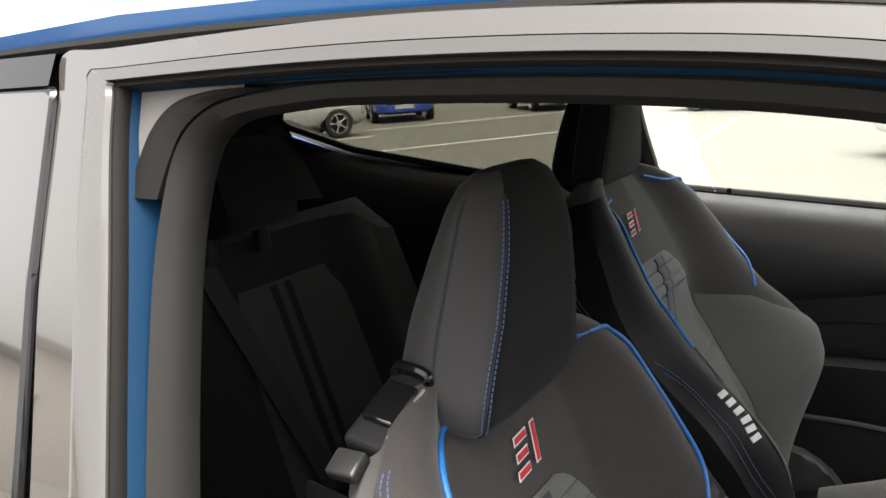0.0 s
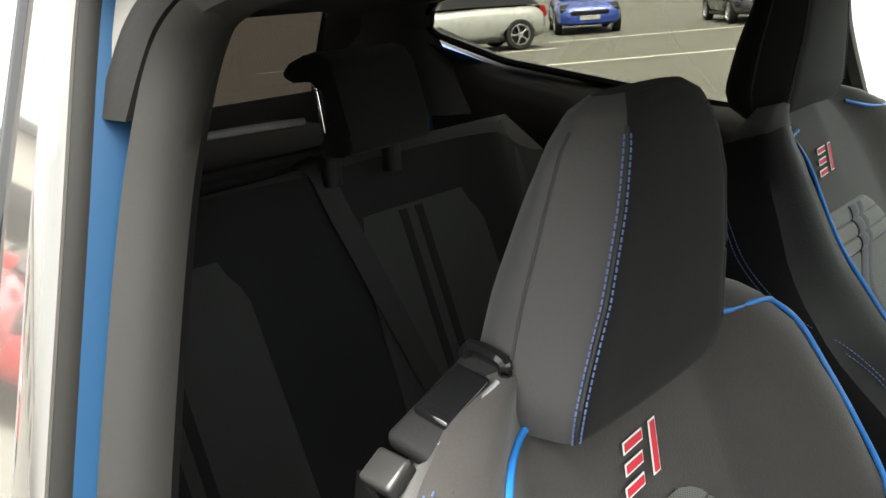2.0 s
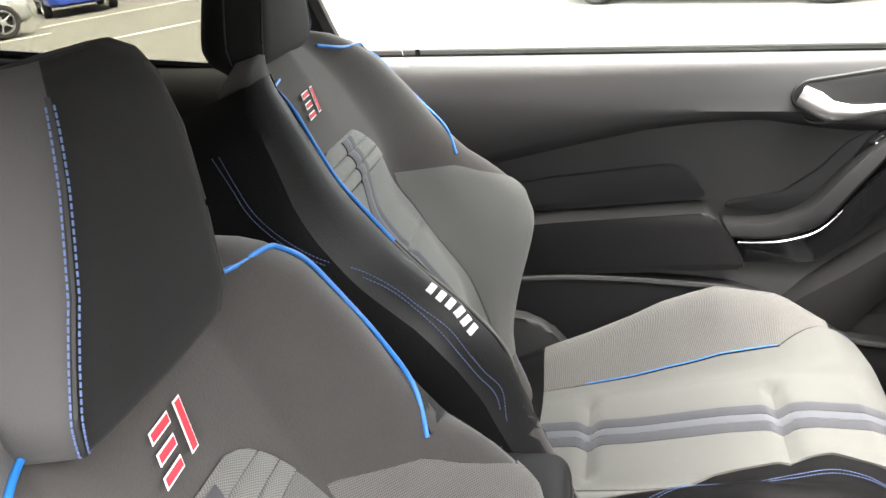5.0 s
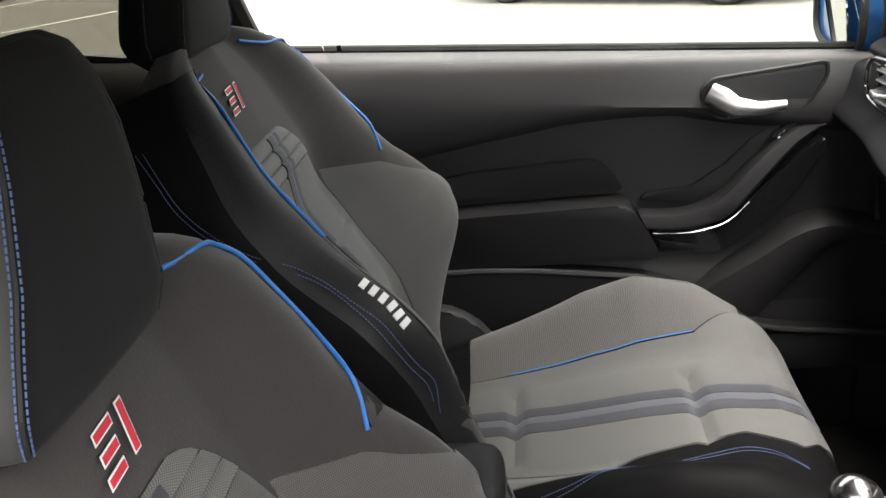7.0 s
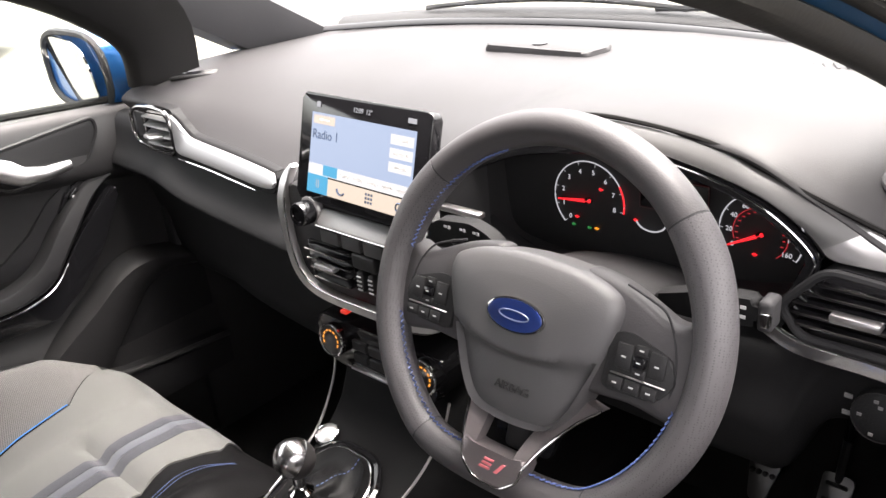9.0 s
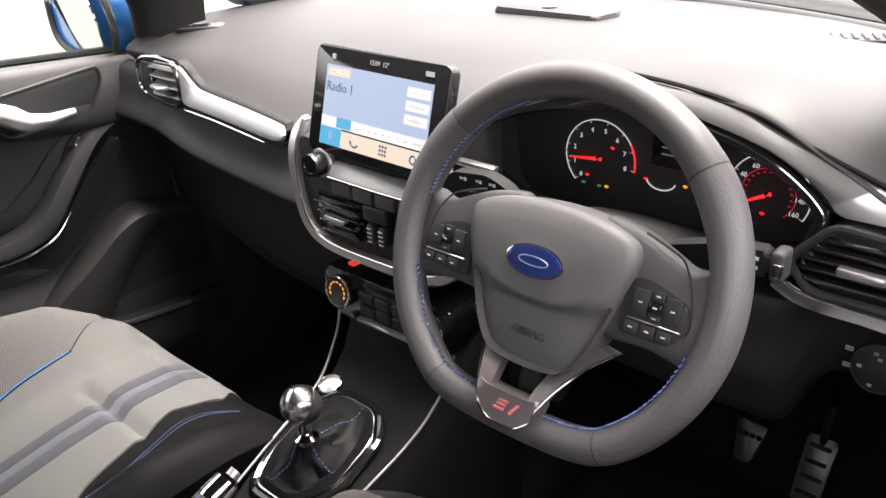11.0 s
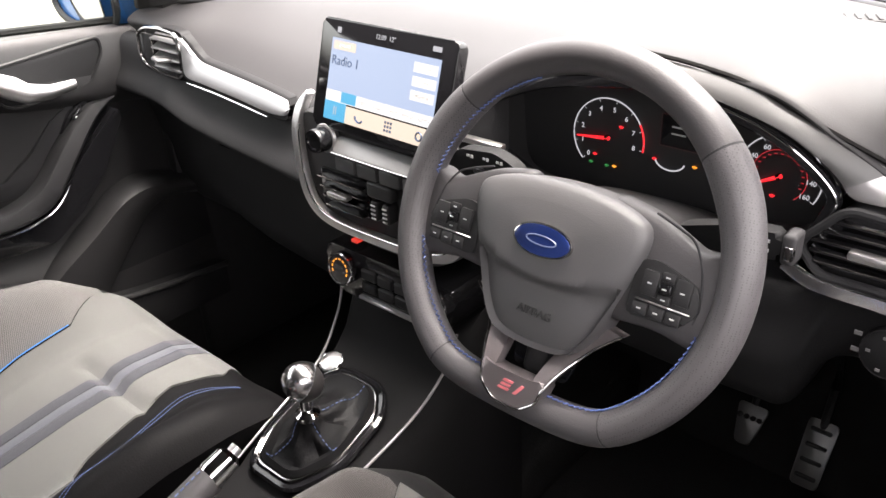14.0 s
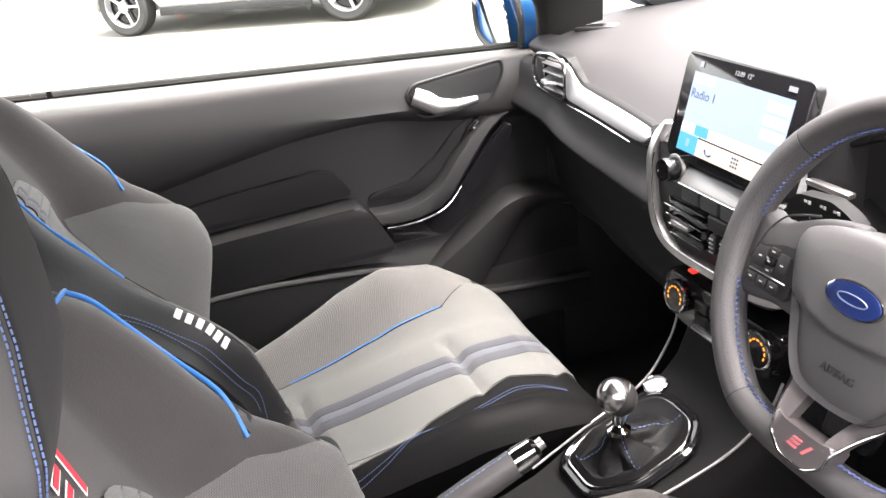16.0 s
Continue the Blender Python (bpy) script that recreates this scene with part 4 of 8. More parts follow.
for k in range(5):
    yv = -0.024 + 0.0125 * k
    xs = [a for a in np.linspace(-0.032, 0.032, 65) if inside(ring, a, yv)]
    part("slat", box(xs[0] + 0.001, xs[-1] - 0.001, -0.0024, 0.0024, 0.003, 0.0078, 0.001, 1, DVM @ Matrix.Translation((0, yv, 0)) @ Matrix.Rotation(radians(-5), 4, "Z")), SOFT, dv)
pv = thing("corner_vent", "small dark slatted vent in the dashboard top", "air vent", (0, 0, 0), group="dashboard vents")
CVM = basis((0.764, 0.598, 1.0335), (0.65, -0.76, 0.0), (0.76, 0.65, 0.10))
part("frame", box(-0.046, 0.046, -0.013, 0.013, -0.004, 0.0035, 0.003, 2, CVM), SOFT, pv)
for k in range(3):
    part("slat", box(-0.041, 0.041, -0.0095 + 0.0068 * k, -0.0052 + 0.0068 * k, 0.002, 0.0045, 0.001, 1, CVM), GLOSS, pv)
# centre speaker cover at the windscreen foot
sp = thing("speaker_cover", "raised grey speaker cover on the dashboard top", "speaker", (0, 0, 0))
part("cover", prism(round_poly([(1.0, 0.12), (1.0, -0.075), (1.05, -0.085), (1.115, -0.045), (1.115, 0.11)], 0.01), "z", 1.052, 1.070, 0.006), SOFT, sp)
part("sensor", lathe([(0.012, 0.0), (0.012, 0.003), (0.008, 0.004)], 18, Matrix.Translation((1.03, 0.03, 1.069))), GLOSS, sp, "round black light sensor")
part("windscreen_grille", box(-0.115, 0.115, -0.017, 0.017, -0.004, 0.002, 0.003, 2, basis((1.045, -0.455, 1.0705), (0.45, -0.9, 0), (0.9, 0.45, 0.02))), PLASTIC, dash, "black demister slot along the glass")
for k in range(18):
    part("grille_bar", box(-0.108 + 0.0122 * k, -0.1025 + 0.0122 * k, -0.014, 0.014, 0.001, 0.004, 0.001, 1, basis((1.045, -0.455, 1.0705), (0.45, -0.9, 0), (0.9, 0.45, 0.02))), SOFT, dash)

# instrument cluster
cl = thing("instrument_cluster", "black instrument cluster with lit red and white dials", "instrument cluster", (0, 0, 0))
face = round_poly([(-0.13, 0.905), (-0.12, 1.03), (-0.20, 1.058), (-0.345, 1.072), (-0.425, 1.064), (-0.466, 1.045), (-0.515, 1.019), (-0.526, 0.998), (-0.513, 0.962), (-0.495, 0.925), (-0.345, 0.895), (-0.22, 0.893)], 0.03)
part("back_plate", prism(face, "x", 0.735, 0.755), mat("cluster_black", (0.014, 0.014, 0.015), 0.5, bump=0.0), cl, "matt black plate")
bm = ring_loft([[V(0.665, p[0], p[1]) for p in face], [V(0.737, p[0] * 1.0, p[1]) for p in face]], False)
part("cowl", bm, PLASTIC, cl, "black cowl round the dials")
part("hood_trim", strip(crom([(0.655, -0.14, 1.018), (0.654, -0.22, 1.050), (0.657, -0.345, 1.066), (0.657, -0.415, 1.054), (0.657, -0.462, 1.041), (0.657, -0.500, 1.020), (0.656, -0.526, 0.996), (0.654, -0.523, 0.975), (0.650, -0.512, 0.945), (0.648, -0.500, 0.92)], 60), 0.0065, 0.005, (-1, 0, 0.2)), GLOSS, cl, "gloss black band under the hood")
part("hood_line", tube(crom([(0.650, -0.36, 1.0675), (0.649, -0.42, 1.0575), (0.649, -0.467, 1.043), (0.649, -0.505, 1.0215), (0.649, -0.530, 0.997), (0.648, -0.527, 0.977), (0.645, -0.514, 0.944)], 50), 0.0011, 6), CHROME, cl, "fine bright line round the dials")


def dial(name, c, r, start, sweep, labels, needle, ringmat, small=False):
    cy, cz = c
    x = 0.7325
    bt = bmesh.new()
    P = lambda a, rr, dx=0.0: V(x - dx, cy - rr * math.sin(a), cz + rr * math.cos(a))  # noqa: E731
    n = 48
    part(name + "_rim", tube([P(start + sweep * k / n, r) for k in range(n + 1)], 0.0008, 6), ringmat, cl, "lit rim arc")
    for k in range(len(labels)):
        a = start + sweep * k / (len(labels) - 1)
        part("tick", tube([P(a, r * 0.91), P(a, r * 0.98)], 0.00035, 4), ringmat, cl)
    for k, s in enumerate(labels):
        if not s:
            continue
        a = start + sweep * k / (len(labels) - 1)
        text(s, r * 0.175, basis(P(a, r * 0.75, 0.001), (0, -1, 0), (0, 0, 1)), bm=bt)
    part(name + "_numerals", bt, LAMPWHITE, cl, "lit numerals")
    a = needle
    part(name + "_needle", tube([P(a, -0.004, 0.004), P(a, r * 0.86, 0.004)], [0.0024, 0.0009], 6), LAMPRED, cl, "glowing red needle")
    part(name + "_hub", lathe([(0.0032, 0), (0.0032, 0.005), (0.002, 0.006)], 18, basis(P(0, 0, 0), (0, -1, 0), (0, 0, 1))), GLOSS, cl)


dial("tachometer", (-0.247, 0.968), 0.047, radians(-135), radians(235), ["0", "1", "2", "3", "4", "5", "6", "7", "8"], radians(-96), LAMPWHITE)
dial("speedometer", (-0.450, 0.970), 0.0435, radians(-120), radians(240), ["0", "20", "40", "60", "80", "", "120", "140", "160"], radians(-118), LAMPWHITE)
part("tachometer_red_zone", tube([V(0.7315, -0.247 - 0.0475 * math.sin(radians(60 + 40 * k / 10)), 0.968 + 0.0475 * math.cos(radians(60 + 40 * k / 10))) for k in range(11)], 0.001, 6), LAMPRED, cl, "red arc")
bm = bmesh.new()
for k in range(15):
    a = radians(-110 + 220 * k / 14)
    box(-0.0015, 0.0015, -0.0005, 0.0005, 0, 0.0006, 0, 1, basis((0.7315, -0.45 - 0.0245 * math.sin(a), 0.970 + 0.0245 * math.cos(a)), (0, -1, 0), (0, 0, 1)), bm)
part("inner_scale", bm, DIMRED, cl, "small red markings")
part("inner_rim", tube([V(0.7318, -0.45 - 0.0285 * math.sin(radians(-110 + 250 * k / 30)), 0.970 + 0.0285 * math.cos(radians(-110 + 250 * k / 30))) for k in range(31)], 0.0005, 5), DIMRED, cl, "thin red arc")
for nm, y, z, mt in (("warning_lamp", -0.264, 0.984, LAMPRED), ("warning_lamp", -0.231, 0.944, LAMPRED), ("warning_lamp", -0.226, 0.933, LAMPGREEN), ("warning_lamp", -0.248, 0.933, LAMPGREEN), ("warning_lamp", -0.258, 0.934, LAMPAMBER), ("warning_lamp", -0.446, 0.947, LAMPRED), ("warning_lamp", -0.358, 0.957, LAMPAMBER), ("warning_lamp", -0.309, 0.956, LAMPRED)):
    bm = tube([V(0.7315, y + 0.0019 * math.cos(a), z + 0.0016 * math.sin(a)) for a in np.linspace(0, 6.2832, 13)[:-1]], 0.00038, 4, closed=True, up=(1, 0, 0))
    box(0.7311, 0.7325, y - 0.0028, y + 0.0028, z - 0.0004, z + 0.0004, 0, 1, None, bm)
    part(nm, bm, mt, cl, "small lit warning symbol")
part("trip_display", box(0.730, 0.7335, -0.395, -0.315, 0.975, 1.012, 0.001, 1), BLACKGLASS, cl, "small dark display")
part("display_rim", tube([(0.7295, -0.395, 0.975), (0.7295, -0.315, 0.975), (0.7295, -0.315, 1.012), (0.7295, -0.395, 1.012)], 0.0005, 4, closed=True, up=(1, 0, 0)), mat("dim_red_line", (0.3, 0.05, 0.05), 0.5, bump=0.0, emit=0.008), cl)
bm = bmesh.new()
for k in range(2):
    box(0.7292, 0.7300, -0.345, -0.328, 0.998 - 0.008 * k, 0.9995 - 0.008 * k, 0, 1, None, bm)
part("display_lines", bm, MARKGREY, cl, "unreadable grey text bars")
part("gauge_arc", tube([V(0.7315, -0.328 - 0.018 * math.sin(radians(100 + 160 * i / 12)), 0.958 + 0.012 * math.cos(radians(100 + 160 * i / 12))) for i in range(13)], 0.001, 5), LAMPWHITE, cl, "small temperature arc")

# touchscreen
ts = thing("touchscreen", "floating touchscreen with the radio page lit", "screen", (0, 0, 0))
TM = basis((0.608, 0.004, 1.018), (-0.03, -1, 0.0), (0.29, 0, 1))
bm = prism(round_poly([(-0.119, -0.070), (0.119, -0.070), (0.119, 0.070), (-0.119, 0.070)], 0.009), "z", -0.016, 0.0, 0.003)
bmesh.ops.transform(bm, matrix=TM, verts=bm.verts)
part("case", bm, GLOSS, ts, "gloss black case")


def screenmat(name, col, e):
    return mat(name, col, 0.4, var=0.03, bump=0.0, emit=e)


def tile(name, x0, x1, y0, y1, d, mt, label=""):
    return part(name, box(x0, x1, y0, y1, d, d + 0.0004, 0, 1, TM), mt, ts, label)


SKYBLUE, CREAM, CYAN, PALE = screenmat("screen_blue", (0.42, 0.55, 0.80), 0.085), screenmat("screen_cream", (0.85, 0.74, 0.62), 0.088), screenmat("screen_cyan", (0.02, 0.42, 0.75), 0.088), screenmat("screen_pale", (0.85, 0.88, 0.92), 0.092)
DARKINK = mat("screen_dark_text", (0.02, 0.04, 0.09), 0.5, bump=0.0)
tile("image", -0.096, 0.096, -0.026, 0.046, 0.0004, SKYBLUE, "lit pale blue page")
tile("tab_bar", -0.096, 0.096, -0.034, -0.020, 0.0008, PALE, "row of pale tabs")
tile("active_tab", -0.066, -0.038, -0.033, -0.0195, 0.0012, CYAN, "active cyan tab")
tile("dock", -0.096, 0.096, -0.058, -0.036, 0.0008, CREAM, "cream dock")
tile("dock_active", -0.096, -0.055, -0.058, -0.034, 0.0012, CYAN, "cyan audio button")
for k in range(3):
    tile("side_button", 0.054, 0.093, 0.026 - 0.0165 * k, 0.038 - 0.0165 * k, 0.0008, PALE, "pale button")
    tile("button_text", 0.062, 0.085, 0.0305 - 0.0165 * k, 0.0335 - 0.0165 * k, 0.0013, MARKGREY, "unreadable text bar")
tile("source_button", -0.092, -0.050, 0.032, 0.043, 0.0008, CREAM, "pale button")
tile("button_text", -0.080, -0.060, 0.036, 0.039, 0.0013, MARKGREY, "unreadable text bar")
for k in range(5):
    tile("tab_text", -0.030 + 0.026 * k, -0.014 + 0.026 * k, -0.0285, -0.0255, 0.0013, MARKGREY, "unreadable text bar")
part("station_name", text("Radio 1", 0.017, TM @ Matrix.Translation((-0.093, 0.018, 0.0009)), 0.0002, align="LEFT"), DARKINK, ts, "dark lettering")
part("clock", text("12:09  12°", 0.0085, TM @ Matrix.Translation((0.0, 0.057, 0.0006)), 0.0002), LAMPWHITE, ts, "white status lettering")
tile("home_symbol", -0.088, -0.081, 0.053, 0.060, 0.0006, LAMPWHITE)
tile("signal_symbol", 0.080, 0.094, 0.054, 0.060, 0.0006, LAMPWHITE)
part("note_symbol", text("II", 0.016, TM @ Matrix.Translation((-0.075, -0.046, 0.0016)), 0.0002), LAMPWHITE, ts)
bm = bmesh.new()
for i in range(3):
    for j in range(3):
        box(0.018 + 0.005 * i, 0.021 + 0.005 * i, -0.053 + 0.005 * j, -0.050 + 0.005 * j, 0.0012, 0.0016, 0, 1, TM, bm)
part("apps_symbol", bm, DARKINK, ts)
part("phone_symbol", tube([TM @ V(-0.028 + 0.008 * math.cos(a), -0.044 + 0.008 * math.sin(a), 0.0016) for a in np.linspace(3.3, 5.6, 8)], 0.0014, 5), DARKINK, ts)
part("settings_symbol", tube([TM @ V(0.078 + 0.005 * math.cos(a), -0.047 + 0.005 * math.sin(a), 0.0016) for a in np.linspace(0, 6.28, 13)[:-1]], 0.0012, 5, closed=True), DARKINK, ts)

# centre stack
cs = thing("centre_stack", "centre stack with silver surround, vents and buttons", "centre stack", (0, 0, 0))
body = round_poly([(0.168, 0.962), (-0.06, 0.955), (-0.105, 0.928), (-0.142, 0.895), (-0.152, 0.86), (-0.10, 0.80), (-0.06, 0.79), (0.05, 0.79), (0.10, 0.80), (0.150, 0.86)], 0.03)
part("stack_body", prism(body, "x", 0.600, 0.75, 0.004), PLASTIC, cs, "black stack housing")
sur = crom([(0.614, 0.146, 0.984), (0.608, 0.152, 0.973), (0.601, 0.157, 0.956), (0.595, 0.159, 0.93), (0.590, 0.151, 0.88), (0.586, 0.132, 0.838), (0.584, 0.09, 0.818), (0.584, 0.0, 0.815), (0.584, -0.09, 0.820), (0.586, -0.135, 0.838), (0.590, -0.155, 0.88), (0.597, -0.163, 0.92), (0.606, -0.163, 0.945)], 70)
part("surround", strip(sur, [0.0035 + 0.0038 * sstep(0, 10, k) - 0.004 * sstep(60, 69, k) for k in range(70)], 0.008, (-1, 0, 0.1)), SILVER, cs, "satin silver surround")
part("surround_edge", tube([V(p.x - 0.006, p.y * 0.957, 0.89 + (p.z - 0.89) * 0.925) for p in sur[14:58]], 0.0012, 6), DARKCHROME, cs, "bright inner edge of the surround")
part("knob_base", lathe([(0.021, 0), (0.021, 0.006), (0.0185, 0.009)], 28, basis((0.598, 0.098, 0.934), (0, -1, 0), (0.1, 0, 1))), PEWTER, cs, "silver knob collar")
part("volume_knob", lathe([(0.0165, 0), (0.0165, 0.018), (0.015, 0.021), (0.011, 0.0212), (0.010, 0.0198), (0.003, 0.0198)], 28, basis((0.590, 0.098, 0.934), (0, -1, 0), (0.1, 0, 1))), GLOSS, cs, "black volume knob")
part("button_bar", box(-0.006, 0.006, -0.125, 0.076, -0.013, 0.012, 0.003, 2, Matrix.Translation((0.592, 0, 0.930)) @ Matrix.Rotation(radians(38), 4, "Y")), mat("brushed_grey_bar", (0.20, 0.20, 0.202), 0.4, metal=0.5, var=0.06, bump=0.02), cs, "brushed grey bar")
part("bar_edge", tube([(0.5782, 0.074, 0.9238), (0.5775, -0.02, 0.9235), (0.5782, -0.125, 0.9238)], 0.0013, 6), DARKCHROME, cs, "bright edge of the bar")
for k in range(5):
    part("button", box(0.583, 0.592, 0.075 - 0.041 * k - 0.036, 0.075 - 0.041 * k, 0.897, 0.9165, 0.003, 2), mat("grey_button_plastic", (0.055, 0.055, 0.056), 0.45, var=0.08, bump=0.05), cs, "grey push button")
for y0, y1 in ((0.027, 0.120), (-0.138, -0.038)):
    part("vent_box", box(0.594, 0.602, y0, y1, 0.833, 0.887, 0.003), GLOSS, cs, "dark vent opening")
    for k in range(4):
        sl = part("vent_slat", box(0.584, 0.600, y0 + 0.003, y1 - 0.003 - 0.004 * k, 0.8765 - 0.0135 * k, 0.8795 - 0.0135 * k, 0.001, 1), GLOSS, cs)
        part("slat_edge", tube([(0.5836, y0 + 0.005, 0.8790 - 0.0135 * k), (0.5836, y1 - 0.005 - 0.004 * k, 0.8790 - 0.0135 * k)], 0.0008, 5), DARKCHROME, sl, "thin bright slat edge")
    part("vent_tab", box(0.578, 0.590, (y0 + y1) / 2 - 0.02, (y0 + y1) / 2 + 0.02, 0.8565, 0.8625, 0.002, 2), SILVER, cs, "silver vent tab")
part("hazard_button", box(0.582, 0.600, -0.027, 0.017, 0.874, 0.896, 0.004, 3), PLASTIC, cs, "black hazard button")
for k in (-1, 1):
    yw = -0.0065 + k * 0.0105
    vw = part("vent_wheel", box(0.580, 0.600, yw - 0.006, yw + 0.006, 0.842, 0.871, 0.004, 3), PLASTIC, cs, "ribbed vent wheel")
    for j in range(4):
        part("wheel_mark", box(0.5785, 0.581, yw - 0.0042, yw + 0.0042, 0.8455 + 0.0062 * j, 0.8478 + 0.0062 * j, 0.0008, 1), PEWTER, vw)
# climate panel
part("climate_panel", prism(round_poly([(0.125, 0.775), (-0.125, 0.775), (-0.115, 0.715), (-0.09, 0.70), (0.09, 0.70), (0.115, 0.715)], 0.02), "x", 0.590, 0.72, 0.006), GLOSS, cs, "gloss black climate panel")
part("status_lamp", box(0.5765, 0.600, 0.038, 0.050, 0.7993, 0.8040, 0.001, 1), mat("dim_red_sign", (1.0, 0.05, 0.03), 0.5, var=0.02, bump=0.0, emit=0.06), cs, "small red lit sign")
for y, z in ((0.076, 0.747), (-0.098, 0.750)):
    K = basis((0.592, y, z), (0, -1, 0), (0.12, 0, 1))
    part("climate_knob", lathe([(0.024, 0), (0.024, 0.016), (0.022, 0.019)], 30, K), GLOSS, cs, "black rotary climate knob")
    part("knob_ring", tube([K @ V(0.0235 * math.cos(a), 0.0235 * math.sin(a), 0.0185) for a in np.linspace(0, 6.2832, 33)[:-1]], 0.0018, 6, closed=True), CHROME, cs, "chrome ring")
    bm = bmesh.new()
    for k in range(9):
        a = radians(-20 + 220 * k / 8)
        box(-0.0021, 0.0021, -0.0011, 0.0011, 0.0192, 0.0198, 0, 1, K @ Matrix.Rotation(a, 4, "Z") @ Matrix.Translation((0.015, 0, 0)) @ Matrix.Rotation(radians(90), 4, "Z"), bm)
    part("knob_scale", bm, LAMPAMBER, cs, "amber lit marks")
for k in range(3):
    for j in range(2):
        part("climate_button", box(0.585, 0.592, 0.047 - 0.032 * k - 0.028, 0.047 - 0.032 * k, 0.738 - 0.02 * j, 0.754 - 0.02 * j, 0.002, 1), PLASTIC, cs)
part("climate_bar", box(0.584, 0.594, -0.055, 0.055, 0.703, 0.709, 0.002, 1), PEWTER, cs, "thin grey bar")

part("cluster_infill", ring_loft([[V(x, y, z) for z in (0.90, 0.95, 1.0, 1.03)] for x, y in ((0.628, -0.105), (0.636, -0.125), (0.652, -0.142), (0.668, -0.150))], False, False), DEEPBLACK, dash, "black infill beside the dials")
part("infill_ledge", box(0.622, 0.634, -0.172, -0.108, 0.9665, 0.9735, 0.002, 2), SILVER, dash, "narrow silver ledge beside the stalk")
# light switch panel by the driver's door
ls = thing("light_switch", "round light switch on the black knee panel", "switch", (0, 0, 0))
K = basis((0.648, -0.602, 0.862), (0, -1, 0), (0.1, 0, 1))
part("dial", lathe([(0.024, -0.01), (0.024, 0.006), (0.020, 0.009)], 28, K), DEEPBLACK, ls)
part("dial_ring", tube([K @ V(0.024 * math.cos(a), 0.024 * math.sin(a), 0.006) for a in np.linspace(0, 6.2832, 29)[:-1]], 0.0006, 6, closed=True), CARDTRIM, ls)
bm = bmesh.new()
for k in range(5):
    a = radians(30 + 75 * k)
    box(-0.002, 0.002, -0.0014, 0.0014, 0.008, 0.0098, 0, 1, K @ Matrix.Translation((0.016 * math.cos(a), 0.017 * math.sin(a), 0)), bm)
DIMGREY = mat("dim_grey_print", (0.16, 0.16, 0.16), 0.6, bump=0.0)
part("symbols", bm, DIMGREY, ls, "small grey symbols")
part("indicator", box(-0.002, 0.002, 0.010, 0.013, 0.0082, 0.0096, 0, 1, K), DIMGREY, ls, "small grey pointer mark")
for z in (0.873, 0.855):
    part("side_symbol", box(0.6455, 0.6475, -0.577, -0.570, z - 0.002, z + 0.002, 0, 1), DIMGREY, ls, "small grey symbol")

# ---- steering wheel ----
TILT = radians(22)
WN = V(-math.cos(TILT), 0, math.sin(TILT))
WC = V(0.468, -0.341, 0.966) - WN * 0.022
sw = thing("steering_wheel", "flat-bottomed black leather steering wheel with blue stitching", "steering wheel", WC)
sw.matrix_world = basis(WC, (0, -1, 0), (math.sin(TILT), 0, math.cos(TILT)))


def rim(a, rr=0.1722, lim=-0.158):
    x, y = rr * math.sin(a), rr * math.cos(a)
    if y < lim + 0.02:
        y = lim + 0.02 - 0.02 * (1 - math.exp((y - lim - 0.02) / 0.02))
    return V(x, y, 0)


def rim_tube(a0, a1, n, grow=0.0):
    rings = []
    for k in range(n + 1):
        a = a0 + (a1 - a0) * k / n
        p, q = rim(a), (rim(a + 0.01) - rim(a - 0.01)).normalized()
        out = V(q.y, -q.x, 0) * -1
        if out.dot(p) < 0:
            out = -out
        fat = 1.0 + 0.12 * math.exp(-(((abs(math.degrees(a)) - 58) / 14) ** 2))
        rings.append([p + (out * math.cos(t) * 0.0168 * fat + V(0, 0, 1) * math.sin(t) * 0.0195) * (1 + grow) for t in np.linspace(0, 2 * math.pi, 21)[:-1]])
    return ring_loft(rings)


def perforated(name, base):
    """Leather with a grid of small punched holes."""
    m = mat(name, base, 0.5, var=0.15, scale=14, grain=520, bump=0.25)
    nt = m.node_tree
    b = nt.nodes["Principled BSDF"]
    tc = nt.nodes.new("ShaderNodeTexCoord")
    vo = nt.nodes.new("ShaderNodeTexVoronoi")
    vo.inputs["Scale"].default_value, vo.inputs["Randomness"].default_value = 460.0, 0.25
    nt.links.new(tc.outputs["Object"], vo.inputs["Vector"])
    mr = nt.nodes.new("ShaderNodeMapRange")
    mr.inputs[1].default_value, mr.inputs[2].default_value = 0.22, 0.34
    nt.links.new(vo.outputs["Distance"], mr.inputs[0])
    mx = nt.nodes.new("ShaderNodeMix")
    mx.data_type = "RGBA"
    mx.inputs[6].default_value = (0.026, 0.025, 0.026, 1)
    nt.links.new(mr.outputs[0], mx.inputs[0])
    nt.links.new(nt.nodes["Mix"].outputs[2], mx.inputs[7])
    nt.links.new(mx.outputs[2], b.inputs["Base Color"])
    return m


PERF = perforated("perforated_wheel_leather", (0.066, 0.0625, 0.066))
for nm, a0, a1, mt in (("rim_top", -48, 48, WHEELSKIN), ("rim_side", 48.6, 146, PERF), ("rim_side", -146, -48.6, PERF), ("rim_bottom", 146.6, 213.4, WHEELSKIN)):
    part(nm, rim_tube(radians(a0), radians(a1), 44), mt, sw, "perforated leather section" if mt is PERF else "smooth leather section")
for a in (48.3, -48.3, 146.3, -146.3):
    part("rim_seam", rim_tube(radians(a - 0.35), radians(a + 0.35), 1, -0.02), GREYTHREAD, sw)
RIMTHREAD = mat("deep_blue_thread", (0.06, 0.095, 0.25), 0.7, grain=900, bump=0.2)
